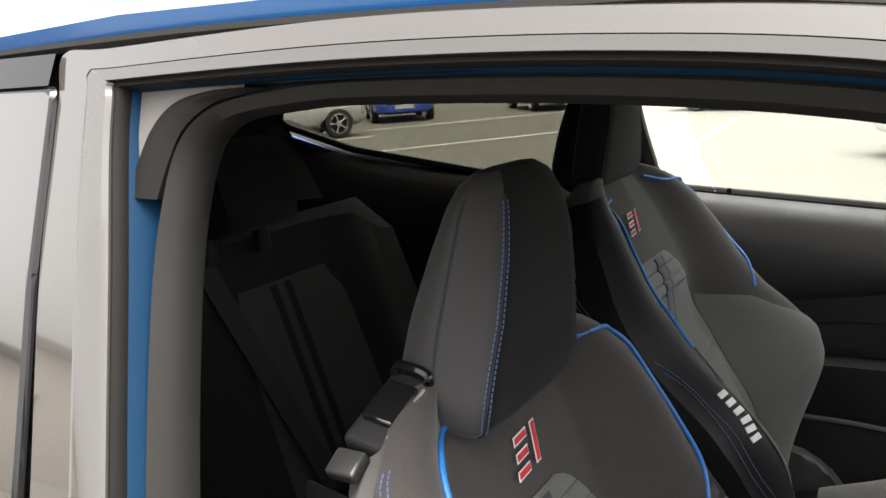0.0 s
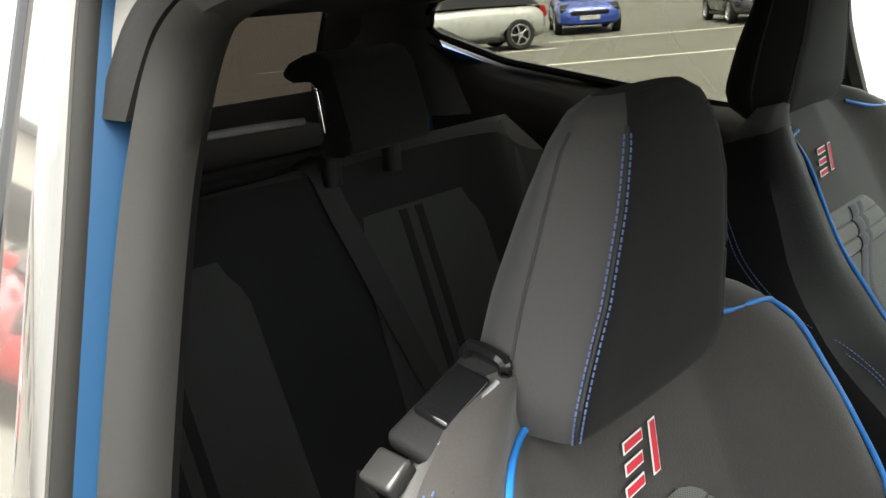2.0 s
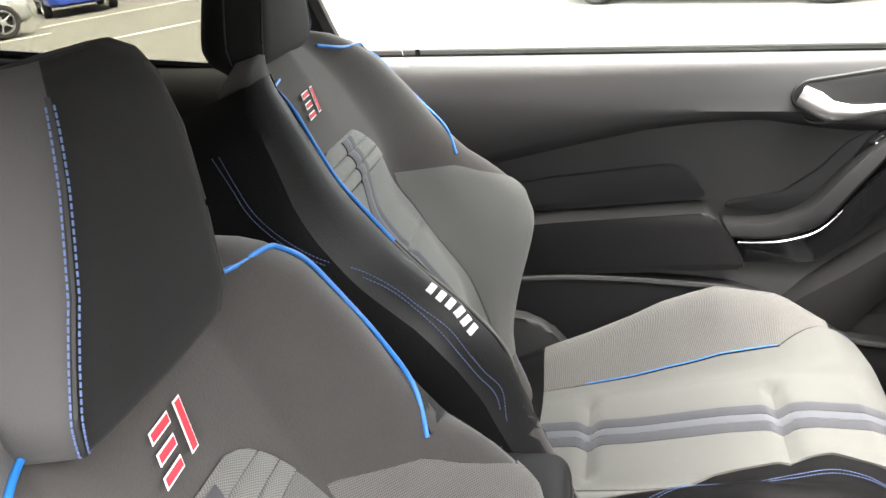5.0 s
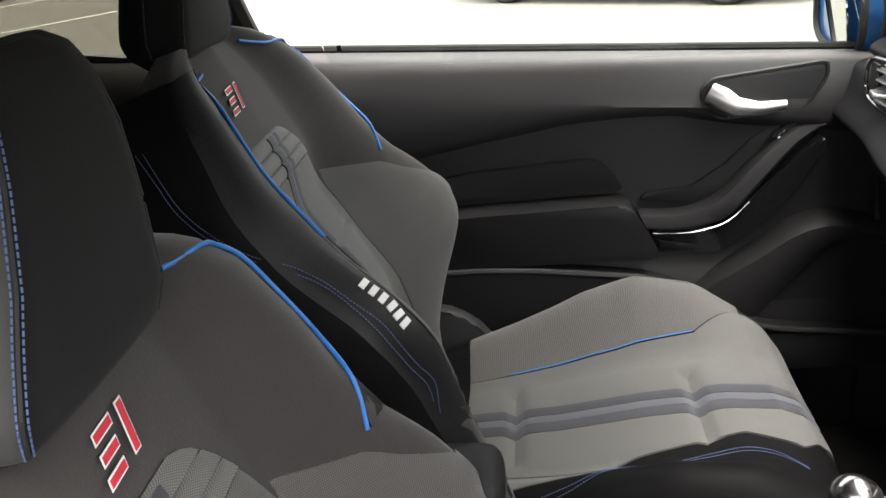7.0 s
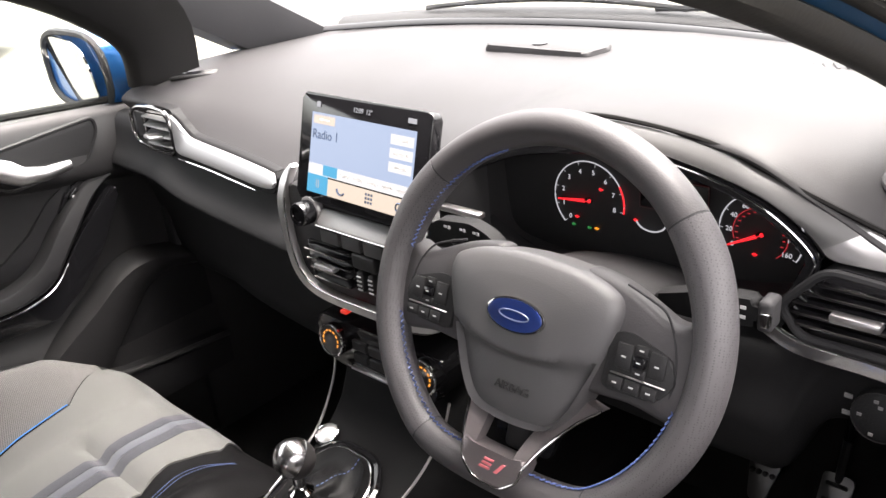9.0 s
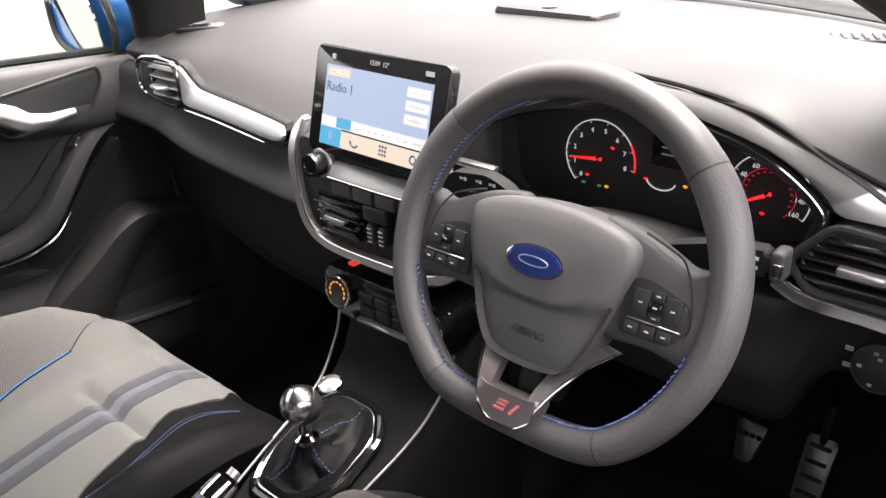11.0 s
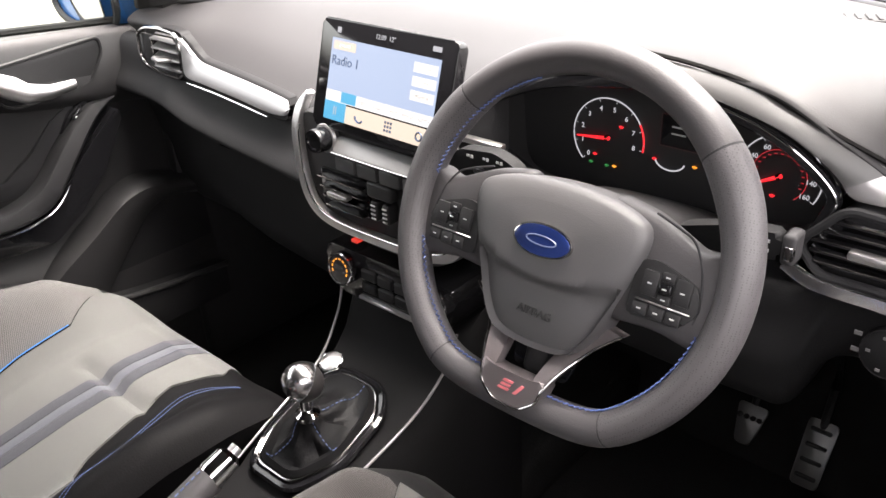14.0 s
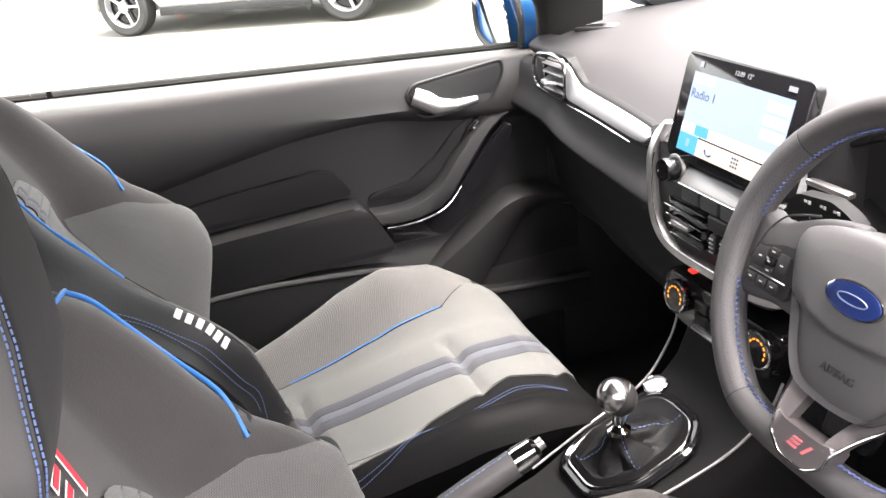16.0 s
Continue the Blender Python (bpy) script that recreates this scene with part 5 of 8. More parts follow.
for s in (-1, 1):
    for a0, a1 in ((20, 78), (103, 168))[0 if s < 0 else 1:]:
        pts = []
        for k in range(60):
            a = s * radians(a0 + (a1 - a0) * k / 59)
            p = rim(a)
            pts.append(p * (1 - 0.0174 / p.length) + V(0, 0, 0.006 + 0.0022 * (-1) ** k))
        part("rim_stitching", tube(pts, 0.0008, 4), RIMTHREAD, sw, "blue cross stitching inside the rim")
# spokes
for s in (-1, 1):
    sp_out = [(s * 0.040, 0.062), (s * 0.082, 0.055), (s * 0.110, 0.043), (s * 0.136, 0.031), (s * 0.166, 0.044), (s * 0.170, -0.055), (s * 0.150, -0.053), (s * 0.110, -0.046), (s * 0.06, -0.05)]
    rp = round_poly(sp_out, 0.014, 5)
    mx, my = sum(p[0] for p in rp) / len(rp), sum(p[1] for p in rp) / len(rp)
    part("spoke", ring_loft([[V(mx + (p[0] - mx) * f, my + (p[1] - my) * f, z) for p in rp] for f, z in ((0.97, -0.026), (1.0, -0.018), (0.99, -0.010), (0.955, -0.004), (0.89, -0.0005), (0.78, 0.002), (0.6, 0.0035), (0.3, 0.004))]), WHEELSKIN, sw, "satin black moulded spoke")
    pod = round_poly([(s * 0.086, 0.013), (s * 0.103, 0.017), (s * 0.142, 0.005), (s * 0.149, -0.016), (s * 0.134, -0.034), (s * 0.084, -0.036)], 0.007)
    part("switch_pod", prism(pod, "z", -0.004, 0.007, 0.002), PLASTIC, sw, "satin black switch pod")
    cx = s * 0.1165
    for dx, dy, w, h in ((0, -0.005, 0.0055, 0.0045), (0, 0.005, 0.006, 0.004), (0, -0.0145, 0.006, 0.0035), (-0.015, -0.004, 0.0075, 0.011), (0.015, -0.004, 0.0075, 0.011)):
        part("switch", box(cx + dx - w, cx + dx + w, dy - h, dy + h, 0.005, 0.0095 if w > 0.0056 else 0.012, 0.0015, 2), GLOSS if w < 0.0056 else PLASTIC, sw)
        part("switch_mark", box(cx + dx - 0.002, cx + dx + 0.002, dy - 0.0006, dy + 0.0006, 0.0090, 0.0098 if w > 0.0056 else 0.0122, 0, 1), MARKGREY, sw)
    part("switch_divider", box(cx - 0.025, cx + 0.025, -0.0205, -0.0192, 0.005, 0.0092, 0.0005, 1), SILVER, sw, "thin silver line")
    for k in range(3):
        part("switch", box(cx - 0.026 + 0.0155 * k, cx - 0.012 + 0.0155 * k, -0.033, -0.022, 0.005, 0.0092, 0.0015, 2), PLASTIC, sw)
        part("switch_mark", box(cx - 0.021 + 0.0155 * k, cx - 0.017 + 0.0155 * k, -0.0280, -0.0268, 0.0090, 0.0096, 0, 1), MARKGREY, sw)
# airbag pad: domed shield
pad = smooth_poly([(-0.091, 0.036), (-0.078, 0.047), (-0.045, 0.056), (0, 0.059), (0.045, 0.056), (0.078, 0.047), (0.091, 0.036), (0.091, 0.015), (0.080, -0.018), (0.070, -0.045), (0.058, -0.073), (0.042, -0.093), (0.016, -0.099), (-0.016, -0.099), (-0.042, -0.093), (-0.058, -0.073), (-0.070, -0.045), (-0.080, -0.018), (-0.091, 0.015)], 4)
rings = []
for sc, z in ((1.0, -0.030), (1.0, 0.004), (0.988, 0.010), (0.955, 0.0145), (0.88, 0.0175), (0.78, 0.0200), (0.66, 0.0220), *[(0.64 - 0.015 * k, 0.0222 + 0.0030 * (1 - ((0.64 - 0.015 * k) / 0.64) ** 2)) for k in range(26)], (0.12, 0.0253)):
    rings.append([V(p[0] * sc, p[1] * sc + 0.002 * (1 - sc), z - (0.013 * sstep(0.0, -0.011, p[1] * sc + 0.002 * (1 - sc) + 0.029 - 2.2 * (p[0] * sc) ** 2) if sc < 0.97 else 0)) for p in pad])
AIRBAG = mat("airbag_grain", (0.082, 0.080, 0.082), 0.5, var=0.08, grain=800, bump=0.15)
part("airbag_pad", ring_loft(rings), AIRBAG, sw, "domed grey-black airbag cover")
# letters share the pad's plastic; the darker grey draws their relief shadow
part("airbag_word", text("AIRBAG", 0.011, Matrix.Translation((0, -0.066, 0.0102)), 0.0008), mat("emboss_shadow_grey", (0.042, 0.041, 0.042), 0.5, bump=0.0), sw, "embossed lettering")
oval = [(0.0295 * math.cos(a), 0.0138 * math.sin(a) + 0.004) for a in np.linspace(0, 6.2832, 41)[:-1]]
part("badge_ring", prism([(p[0] * 1.07, 0.004 + (p[1] - 0.004) * 1.12) for p in oval], "z", 0.020, 0.0272, 0.001), DARKCHROME, sw, "chrome oval ring")
part("badge", prism(oval, "z", 0.024, 0.0285, 0.0008), BADGEBLUE, sw, "deep blue oval badge")
part("badge_script", tube([V(0.016 * math.cos(a), 0.004 + 0.0042 * math.sin(a), 0.0286) for a in np.linspace(0, 6.2832, 33)[:-1]], 0.0007, 5, closed=True), mat("badge_pale_mark", (0.12, 0.15, 0.25), 0.3, bump=0), sw, "pale plain mark")
for s in (-1, 1):
    part("horn_mark", box(s * 0.052 - 0.005, s * 0.052 + 0.005, 0.002, 0.005, 0.0195, 0.0215, 0.0005, 1), PLASTIC, sw)
# lower spoke with silver V trim and plate

PLATE = mat("dark_satin_plate", (0.24, 0.215, 0.22), 0.34, metal=0.7, var=0.08, bump=0.01)
plate = prism(round_poly([(-0.0365, -0.120), (-0.022, -0.1245), (0.022, -0.1245), (0.0365, -0.120), (0.0315, -0.141), (0.0145, -0.1545), (-0.0145, -0.1545), (-0.0315, -0.141)], 0.006), "z", 0.0, 0.0225, 0.003)
part("lower_spoke", plate, PLATE, sw, "satin grey lower spoke plate")
for s in (-1, 1):
    outer = crom([(s * 0.0335, -0.130, 0.0215), (s * 0.038, -0.118, 0.0165), (s * 0.044, -0.106, 0.008), (s * 0.051, -0.094, -0.002), (s * 0.063, -0.079, -0.009), (s * 0.082, -0.063, -0.012)], 18)
    innr = crom([(s * 0.0215, -0.1265, 0.0215), (s * 0.0225, -0.116, 0.014), (s * 0.025, -0.103, 0.003), (s * 0.029, -0.090, -0.010), (s * 0.038, -0.074, -0.018), (s * 0.05, -0.060, -0.02)], 18)
    part("spoke_arm", ring_loft([[o, o + V(0, 0.001, -0.014), i + V(0, 0.001, -0.014), i, i.lerp(o, 0.4) + V(0, 0, 0.0012)] for o, i in zip(outer, innr)]), PLATE, sw, "satin grey spoke arm")
EDGE = [(0.082, -0.0625, -0.0105), (0.063, -0.0795, -0.0075), (0.0515, -0.0945, -0.0005), (0.0445, -0.1065, 0.0095), (0.0385, -0.119, 0.018), (0.0340, -0.131, 0.0225), (0.0315, -0.1415, 0.0228), (0.0245, -0.1485, 0.0228), (0.0145, -0.1550, 0.0228)]
part("lower_trim", tube(crom([V(-x, y, z) for x, y, z in EDGE] + [V(0, -0.1560, 0.0228)] + [V(*p) for p in EDGE[::-1]], 80), 0.0013, 8), DARKCHROME, sw, "chrome edge")
part("lower_opening", prism(round_poly([(-0.046, -0.070), (0.046, -0.070), (0.030, -0.132), (-0.030, -0.132)], 0.006), "z", -0.034, -0.028), GLOSS, sw, "black hollow between the spoke arms")
part("opening_rib", box(-0.013, 0.013, -0.13, -0.075, -0.03, -0.012, 0.006, 3), PLASTIC, sw, "black rib in the hollow")
bm = bmesh.new()
for pts in (((-0.013, -0.1430), (-0.001, -0.1430), (0.0005, -0.1405), (-0.0115, -0.1405)), ((-0.0105, -0.1388), (0.0005, -0.1388), (0.002, -0.1363), (-0.009, -0.1363)), ((-0.0085, -0.1346), (0.0025, -0.1346), (0.004, -0.1321), (-0.007, -0.1321)), ((0.0045, -0.1430), (0.0085, -0.1430), (0.0165, -0.1321), (0.0125, -0.1321))):
    prism([(y + 0.001, z) for y, z in pts], "z", 0.0222, 0.0231, bm=bm)
part("spoke_emblem", bm, mat("pale_red_print", (0.60, 0.16, 0.18), 0.5, bump=0), sw, "small slanted red emblem of plain bars")
for s in (-1, 1):
    part("spoke_seam", tube(crom([(s * 0.088, 0.0535, -0.0005), (s * 0.112, 0.046, 0.0005), (s * 0.128, 0.038, 0.001), (s * 0.140, 0.018, 0.0035), (s * 0.146, -0.008, 0.004), (s * 0.143, -0.034, 0.002)], 40), 0.0011, 6), GREYTHREAD, sw, "fine dark joint round the spoke cover")
# column and stalks
sc = thing("steering_column", "black plastic steering column shroud with control stalks", "steering column", (0, 0, 0))
rings = []
for k, (d, hw, hh) in enumerate(((0.045, 0.056, 0.042), (0.07, 0.066, 0.052), (0.12, 0.082, 0.060), (0.17, 0.096, 0.062), (0.24, 0.105, 0.058))):
    c = WC - WN * d
    up = V(math.sin(TILT), 0, math.cos(TILT))
    rings.append([c + V(0, -1, 0) * hw * abs(math.cos(a)) ** 0.6 * math.copysign(1, math.cos(a)) + up * (hh * abs(math.sin(a)) ** 0.6 * math.copysign(1, math.sin(a)) - 0.01) for a in np.linspace(0, 6.2832, 33)[:-1]])
part("shroud", ring_loft(rings), CARDTRIM, sc, "grained column shroud")
STALKBLACK = mat("stalk_black_plastic", (0.0085, 0.0085, 0.009), 0.6, var=0.15, grain=520, bump=0.2, spec=0.15)
LST = round_poly([(-0.139, 0.968), (-0.158, 0.986), (-0.206, 0.9915), (-0.229, 0.984), (-0.247, 0.971), (-0.250, 0.952), (-0.187, 0.957), (-0.141, 0.952)], 0.007, 4)
RST = round_poly([(-0.420, 0.970), (-0.470, 0.986), (-0.515, 0.990), (-0.519, 0.966), (-0.470, 0.957), (-0.420, 0.955)], 0.006, 4)
for outline, lab in ((LST, "flat black indicator stalk"), (RST, "flat black wiper stalk")):
    st = part("stalk", prism(outline, "x", 0.566, 0.583, 0.005, 3), STALKBLACK, sc, lab)
    if outline is LST:
        for y, z, w in ((-0.174, 0.981, 0.0045), (-0.196, 0.982, 0.0038), (-0.2145, 0.982, 0.0042)):
            bm = box(0.5652, 0.5665, y - w, y - w * 0.25, z - 0.0018, z + 0.0018, 0, 1)
            box(0.5652, 0.5665, y + w * 0.15, y + w, z - 0.0010, z + 0.0014, 0, 1, None, bm)
            part("stalk_symbol", bm, MARKGREY, st, "small grey symbol")
        part("stalk_wheel", lathe([(0.011, 0), (0.011, 0.004), (0.008, 0.005)], 18, basis((0.566, -0.192, 0.967), (0, -1, 0), (0, 0, 1)) @ Matrix.Diagonal((1, 0.45, 1, 1))), GLOSS, st, "small ribbed thumb wheel")
        part("stalk_accent", tube([(0.567, -0.165, 0.9505), (0.566, -0.185, 0.9485), (0.567, -0.205, 0.9505)], 0.0014, 6), CHROME, st, "short chrome line")
    else:
        part("stalk_end", box(0.563, 0.586, -0.529, -0.5165, 0.963, 0.992, 0.004, 3), SOFT, st, "grey stalk end cap")
        part("stalk_button", box(0.560, 0.572, -0.5285, -0.5205, 0.969, 0.983, 0.002, 2), DARKCHROME, st, "bright end button")
        for k in range(2):
            for j in range(2):
                part("stalk_symbol", box(0.5652, 0.5665, -0.490 - 0.013 * k - 0.0035, -0.490 - 0.013 * k + 0.0015, 0.9705 + 0.009 * j, 0.9735 + 0.009 * j, 0, 1), MARKGREY, st, "small grey symbol")

# ---- centre console, gear lever, handbrake ----
cc = thing("centre_console", "black centre console between the front seats", "console", (0, 0, 0))
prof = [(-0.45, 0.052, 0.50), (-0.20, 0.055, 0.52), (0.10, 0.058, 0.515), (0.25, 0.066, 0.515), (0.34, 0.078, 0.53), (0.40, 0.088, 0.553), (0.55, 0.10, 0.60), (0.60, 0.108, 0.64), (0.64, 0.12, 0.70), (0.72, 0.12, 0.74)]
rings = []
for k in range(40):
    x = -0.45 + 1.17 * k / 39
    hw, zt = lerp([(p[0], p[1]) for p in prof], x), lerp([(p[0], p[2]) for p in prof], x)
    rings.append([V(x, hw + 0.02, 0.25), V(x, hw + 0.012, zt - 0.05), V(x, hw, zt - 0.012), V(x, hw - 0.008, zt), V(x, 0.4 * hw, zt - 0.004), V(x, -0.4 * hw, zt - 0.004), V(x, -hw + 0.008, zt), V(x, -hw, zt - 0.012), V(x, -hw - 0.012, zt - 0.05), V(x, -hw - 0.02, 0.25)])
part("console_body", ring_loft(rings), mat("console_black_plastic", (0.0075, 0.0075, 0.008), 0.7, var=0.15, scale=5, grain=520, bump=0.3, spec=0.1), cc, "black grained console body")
for s in (-1, 1):
    part("console_edge", tube(crom([(0.605, s * 0.112, 0.70), (0.585, s * 0.108, 0.655), (0.53, s * 0.098, 0.603), (0.42, s * 0.088, 0.563), (0.33, s * 0.076, 0.535)], 30), 0.0019, 8), PEWTER, cc, "thin grey edging")
part("console_top", box(-0.09, 0.165, -0.052, 0.052, 0.512, 0.5205, 0.004), mat("mid_grey_console_plastic", (0.085, 0.084, 0.082), 0.5, var=0.12, grain=500, bump=0.2), cc, "grey plastic console top")
part("cup_tray", box(0.17, 0.335, -0.048, 0.048, 0.512, 0.519, 0.004), mat("dull_grey_tray", (0.042, 0.042, 0.042), 0.5), cc, "grey tray insert")
for k in range(3):
    part("tray_slot", box(0.262 + 0.024 * k, 0.266 + 0.024 * k, -0.036, 0.036, 0.517, 0.5205, 0.001, 1), GLOSS, cc)
part("cup_ring", tube([V(0.212 + 0.030 * math.cos(a), 0.030 * math.sin(a), 0.520) for a in np.linspace(0, 6.2832, 33)[:-1]], 0.0014, 6, closed=True), DARKCHROME, cc, "thin bright cup holder ring")
part("lighter_cap", lathe([(0.018, 0), (0.018, 0.012), (0.015, 0.015)], 24, Matrix.Translation((0.548, 0.082, 0.592)) @ Matrix.Rotation(radians(-20), 4, "Y")), PLASTIC, cc, "black socket cap")
part("lighter_face", lathe([(0.0165, 0.0148), (0.0150, 0.0158), (0.004, 0.0162)], 24, Matrix.Translation((0.548, 0.082, 0.592)) @ Matrix.Rotation(radians(-20), 4, "Y")), SILVER, cc, "pale silver cap face")
part("lighter_ring", tube([Matrix.Translation((0.548, 0.082, 0.592)) @ Matrix.Rotation(radians(-20), 4, "Y") @ V(0.0175 * math.cos(a), 0.0175 * math.sin(a), 0.0135) for a in np.linspace(0, 6.2832, 25)[:-1]], 0.0016, 6, closed=True), CHROME, cc)
GM = basis((0.455, 0.006, 0.575), (0, -1, 0), (1, 0, 0.34))
gl = thing("gear_lever", "polished metal gear knob on a black leather boot", "gear lever", (0, 0, 0))
fr = round_poly([(-0.045, -0.085), (0.028, -0.085), (0.06, -0.03), (0.058, 0.05), (0.03, 0.085), (-0.035, 0.085), (-0.062, 0.05), (-0.062, -0.04)], 0.018)
part("boot_frame", tube([GM @ V(p[0], p[1], 0.007) for p in fr], 0.0024, 8, closed=True), DARKCHROME, gl, "thin bright frame")
part("boot_surround", tube([GM @ V(p[0] * 1.12, p[1] * 1.09, 0.001) for p in fr], 0.007, 8, closed=True), GLOSS, gl, "gloss black surround")
rings = []
top = V(0.433, 0.004, 0.614)
for t in (0, 0.06, 0.15, 0.28, 0.42, 0.56, 0.7, 0.82, 0.92, 1.0):
    ring = []
    for k, p in enumerate(fr):
        b0 = GM @ V(p[0] * 0.97, p[1] * 0.97, 0.004)
        d = (GM.to_3x3() @ V(p[0], p[1], 0)).normalized()
        a = math.atan2(p[1], p[0])
        q = b0.lerp(top + d * 0.013, t ** 0.8)
        q.z = b0.z + (top.z - b0.z) * t**1.7 + 0.012 * math.exp(-(((t - 0.07) / 0.07) ** 2))
        fold = math.sin(math.pi * t) * (0.005 * math.cos(4 * a) ** 3 + 0.0035 * math.sin(7 * a + 9 * t))
        ring.append(q + d * fold + V(0, 0, 0.5 * fold))
    rings.append(ring)
part("boot", ring_loft(rings, False), mat("soft_black_leather", (0.006, 0.006, 0.0065), 0.5, var=0.2, scale=25, grain=300, bump=0.35, spec=0.12), gl, "folded black leather boot")
for k0 in (3, 13, 23, 33):
    part("boot_stitching", dashes([r[k0] + V(0, 0, 0.0012) for r in rings[1:]], 0.004, 0.003, 0.0008), STITCH, gl, "blue seam stitches")
LM = basis((0.433, 0.004, 0.609), (0, -1, 0), (1, 0, 0.1))
LM = LM @ Matrix.Rotation(radians(-6), 4, "X")
part("collar", lathe([(0.013, 0.0), (0.017, 0.004), (0.017, 0.010), (0.012, 0.014), (0.0085, 0.018), (0.0085, 0.042)], 24, LM), CHROME, gl, "chrome collar")
KM = LM @ Matrix.Translation((0, 0, 0.060)) @ (LM.to_3x3().to_4x4().inverted() @ Matrix.Rotation(radians(52), 4, V(-0.51, -0.86, 0)) @ LM.to_3x3().to_4x4())
part("knob_neck", lathe([(0.006, -0.0262), (0.0135, -0.0232), (0.0205, -0.0172), (0.0250, -0.0092), (0.0266, -0.0015)], 28, KM), mat("smoked_leather", (0.018, 0.0165, 0.017), 0.55, var=0.1, bump=0.05), gl, "dark lower half of the knob")
part("knob_ring", tube([KM @ V(0.0266 * math.cos(a), 0.0266 * math.sin(a), -0.0012) for a in np.linspace(0, 6.2832, 33)[:-1]], 0.0007, 5, closed=True), DARKCHROME, gl, "fine bright joint")
part("knob", lathe([(0.0266, -0.0008), (0.0266, 0.004), (0.0248, 0.0110), (0.0205, 0.0190), (0.0135, 0.0250), (0.0055, 0.0280)], 28, KM), mat("satin_chrome", (0.62, 0.61, 0.62), 0.2, metal=1.0, var=0.05, bump=0.01), gl, "polished metal cap")
hb = thing("handbrake", "leather-wrapped handbrake lever with chrome tip", "handbrake", (0, 0, 0))
hp = [V(0.085, -0.027, 0.580), V(0.14, -0.028, 0.603), V(0.20, -0.03, 0.628), V(0.262, -0.03, 0.65)]
part("grip", tube(hp, [0.017, 0.0185, 0.019, 0.0175], 14, n=0, flat=1.1), WHEELSKIN, hb, "black leather grip")
part("tip", tube([V(0.258, -0.03, 0.648), V(0.268, -0.03, 0.653), V(0.290, -0.03, 0.661), V(0.296, -0.03, 0.664)], [0.0172, 0.0185, 0.0165, 0.010], 14), CHROME, hb, "chrome tip")
part("button", tube([V(0.294, -0.03, 0.6635), V(0.304, -0.03, 0.668)], 0.008, 12), SILVER, hb)
part("gaiter", tube([V(-0.02, -0.024, 0.515), V(0.02, -0.025, 0.535), V(0.05, -0.026, 0.562), V(0.075, -0.027, 0.574), V(0.09, -0.027, 0.583)], [0.045, 0.042, 0.033, 0.026, 0.0225], 16), LEATHER, hb)
part("grip_stitching", dashes([p + V(-0.008, 0, 0.0185) for p in hp], 0.005, 0.003, 0.001), STITCH, hb)

# armrest between the seats
ar = thing("armrest", "black padded armrest between the front seats", "armrest", (0, 0, 0))
part("lid", box(-0.28, 0.058, -0.055, 0.055, 0.664, 0.733, 0.024, 4), LEATHER, ar, "padded lid")
part("bin", box(-0.27, 0.045, -0.046, 0.046, 0.50, 0.672, 0.012, 3), PLASTIC, ar, "black storage bin")
part("lid_seam", tube([(-0.26, 0.0555, 0.690), (0.0, 0.0555, 0.690), (0.04, 0.05, 0.690), (0.0585, 0.03, 0.690), (0.0585, -0.03, 0.690), (0.04, -0.05, 0.690), (0.0, -0.0555, 0.690), (-0.26, -0.0555, 0.690)], 0.0012, 5), GREYTHREAD, ar)
for nm, x, y, z in (("passenger", 0.050, 0.083, 0.592), ("driver", 0.122, -0.085, 0.617)):
    bk = thing("seat_belt_buckle", "black seat belt buckle with an orange release beside the seat", "buckle", (0, 0, 0), group="belt buckles")
    B = Matrix.Translation((x, y, z)) @ Matrix.Rotation(radians(35), 4, "Y")
    part("housing", box(-0.018, 0.018, -0.013, 0.013, -0.075, 0.0, 0.005, 2, B), PLASTIC, bk)
    part("stem", box(-0.010, 0.010, -0.006, 0.006, -0.30, -0.07, 0.003, 1, B), PLASTIC, bk)
    part("release_button", box(-0.016, 0.016, -0.011, 0.011, -0.012, 0.008, 0.004, 2, B), ORANGE, bk, "orange-red push button")

# pedals
for nm, y, x, z, hw, hh in (("brake_pedal", -0.365, 1.046, 0.392, 0.024, 0.034), ("accelerator_pedal", -0.473, 1.046, 0.388, 0.022, 0.055)):
    pd = thing(nm, "metal-faced pedal with rubber studs in the footwell", "pedal", (0, 0, 0), group="pedals")
    B = basis((x, y, z), (0, -1, 0), (0.55, 0, 0.83))
    bm = prism(round_poly([(-hw * (0.55 if "brake" in nm else 0.95), -hh), (hw * (0.55 if "brake" in nm else 0.95), -hh), (hw * 1.08, hh), (-hw * 1.08, hh)], 0.008), "z", 0, 0.006, 0.002)
    bmesh.ops.transform(bm, matrix=B, verts=bm.verts)
    part("plate", bm, mat("worn_pedal_metal", (0.12, 0.12, 0.12), 0.4, metal=0.8, grain=150, bump=0.1), pd, "brushed metal plate")
    for k in range(4):
        yy = -hh * 0.7 + 1.4 * hh * k / 3
        if "brake" in nm:
            part("stud", lathe([(0.0045, 0.005), (0.0045, 0.010), (0.003, 0.011)], 12, B @ Matrix.Translation((-0.0165 + 0.011 * k, 0.012, 0))), TYRE, pd)
            continue
        part("stud", box(-hw * 0.75, hw * 0.75, yy - 0.0035, yy + 0.0035, 0.005, 0.009, 0.002, 1, B), TYRE, pd)
    part("arm", tube([(x + 0.01, y, z + 0.0), (x + 0.05, y, z + 0.10), (x + 0.04, y, z + 0.25)], 0.008, 8), PLASTIC, pd)


# ---- car shell ----
DARKCLOTH = mat("dark_rear_cloth", (0.026, 0.026, 0.028), 0.85, var=0.15, grain=700, bump=0.3, sheen=0.1, spec=0.1)
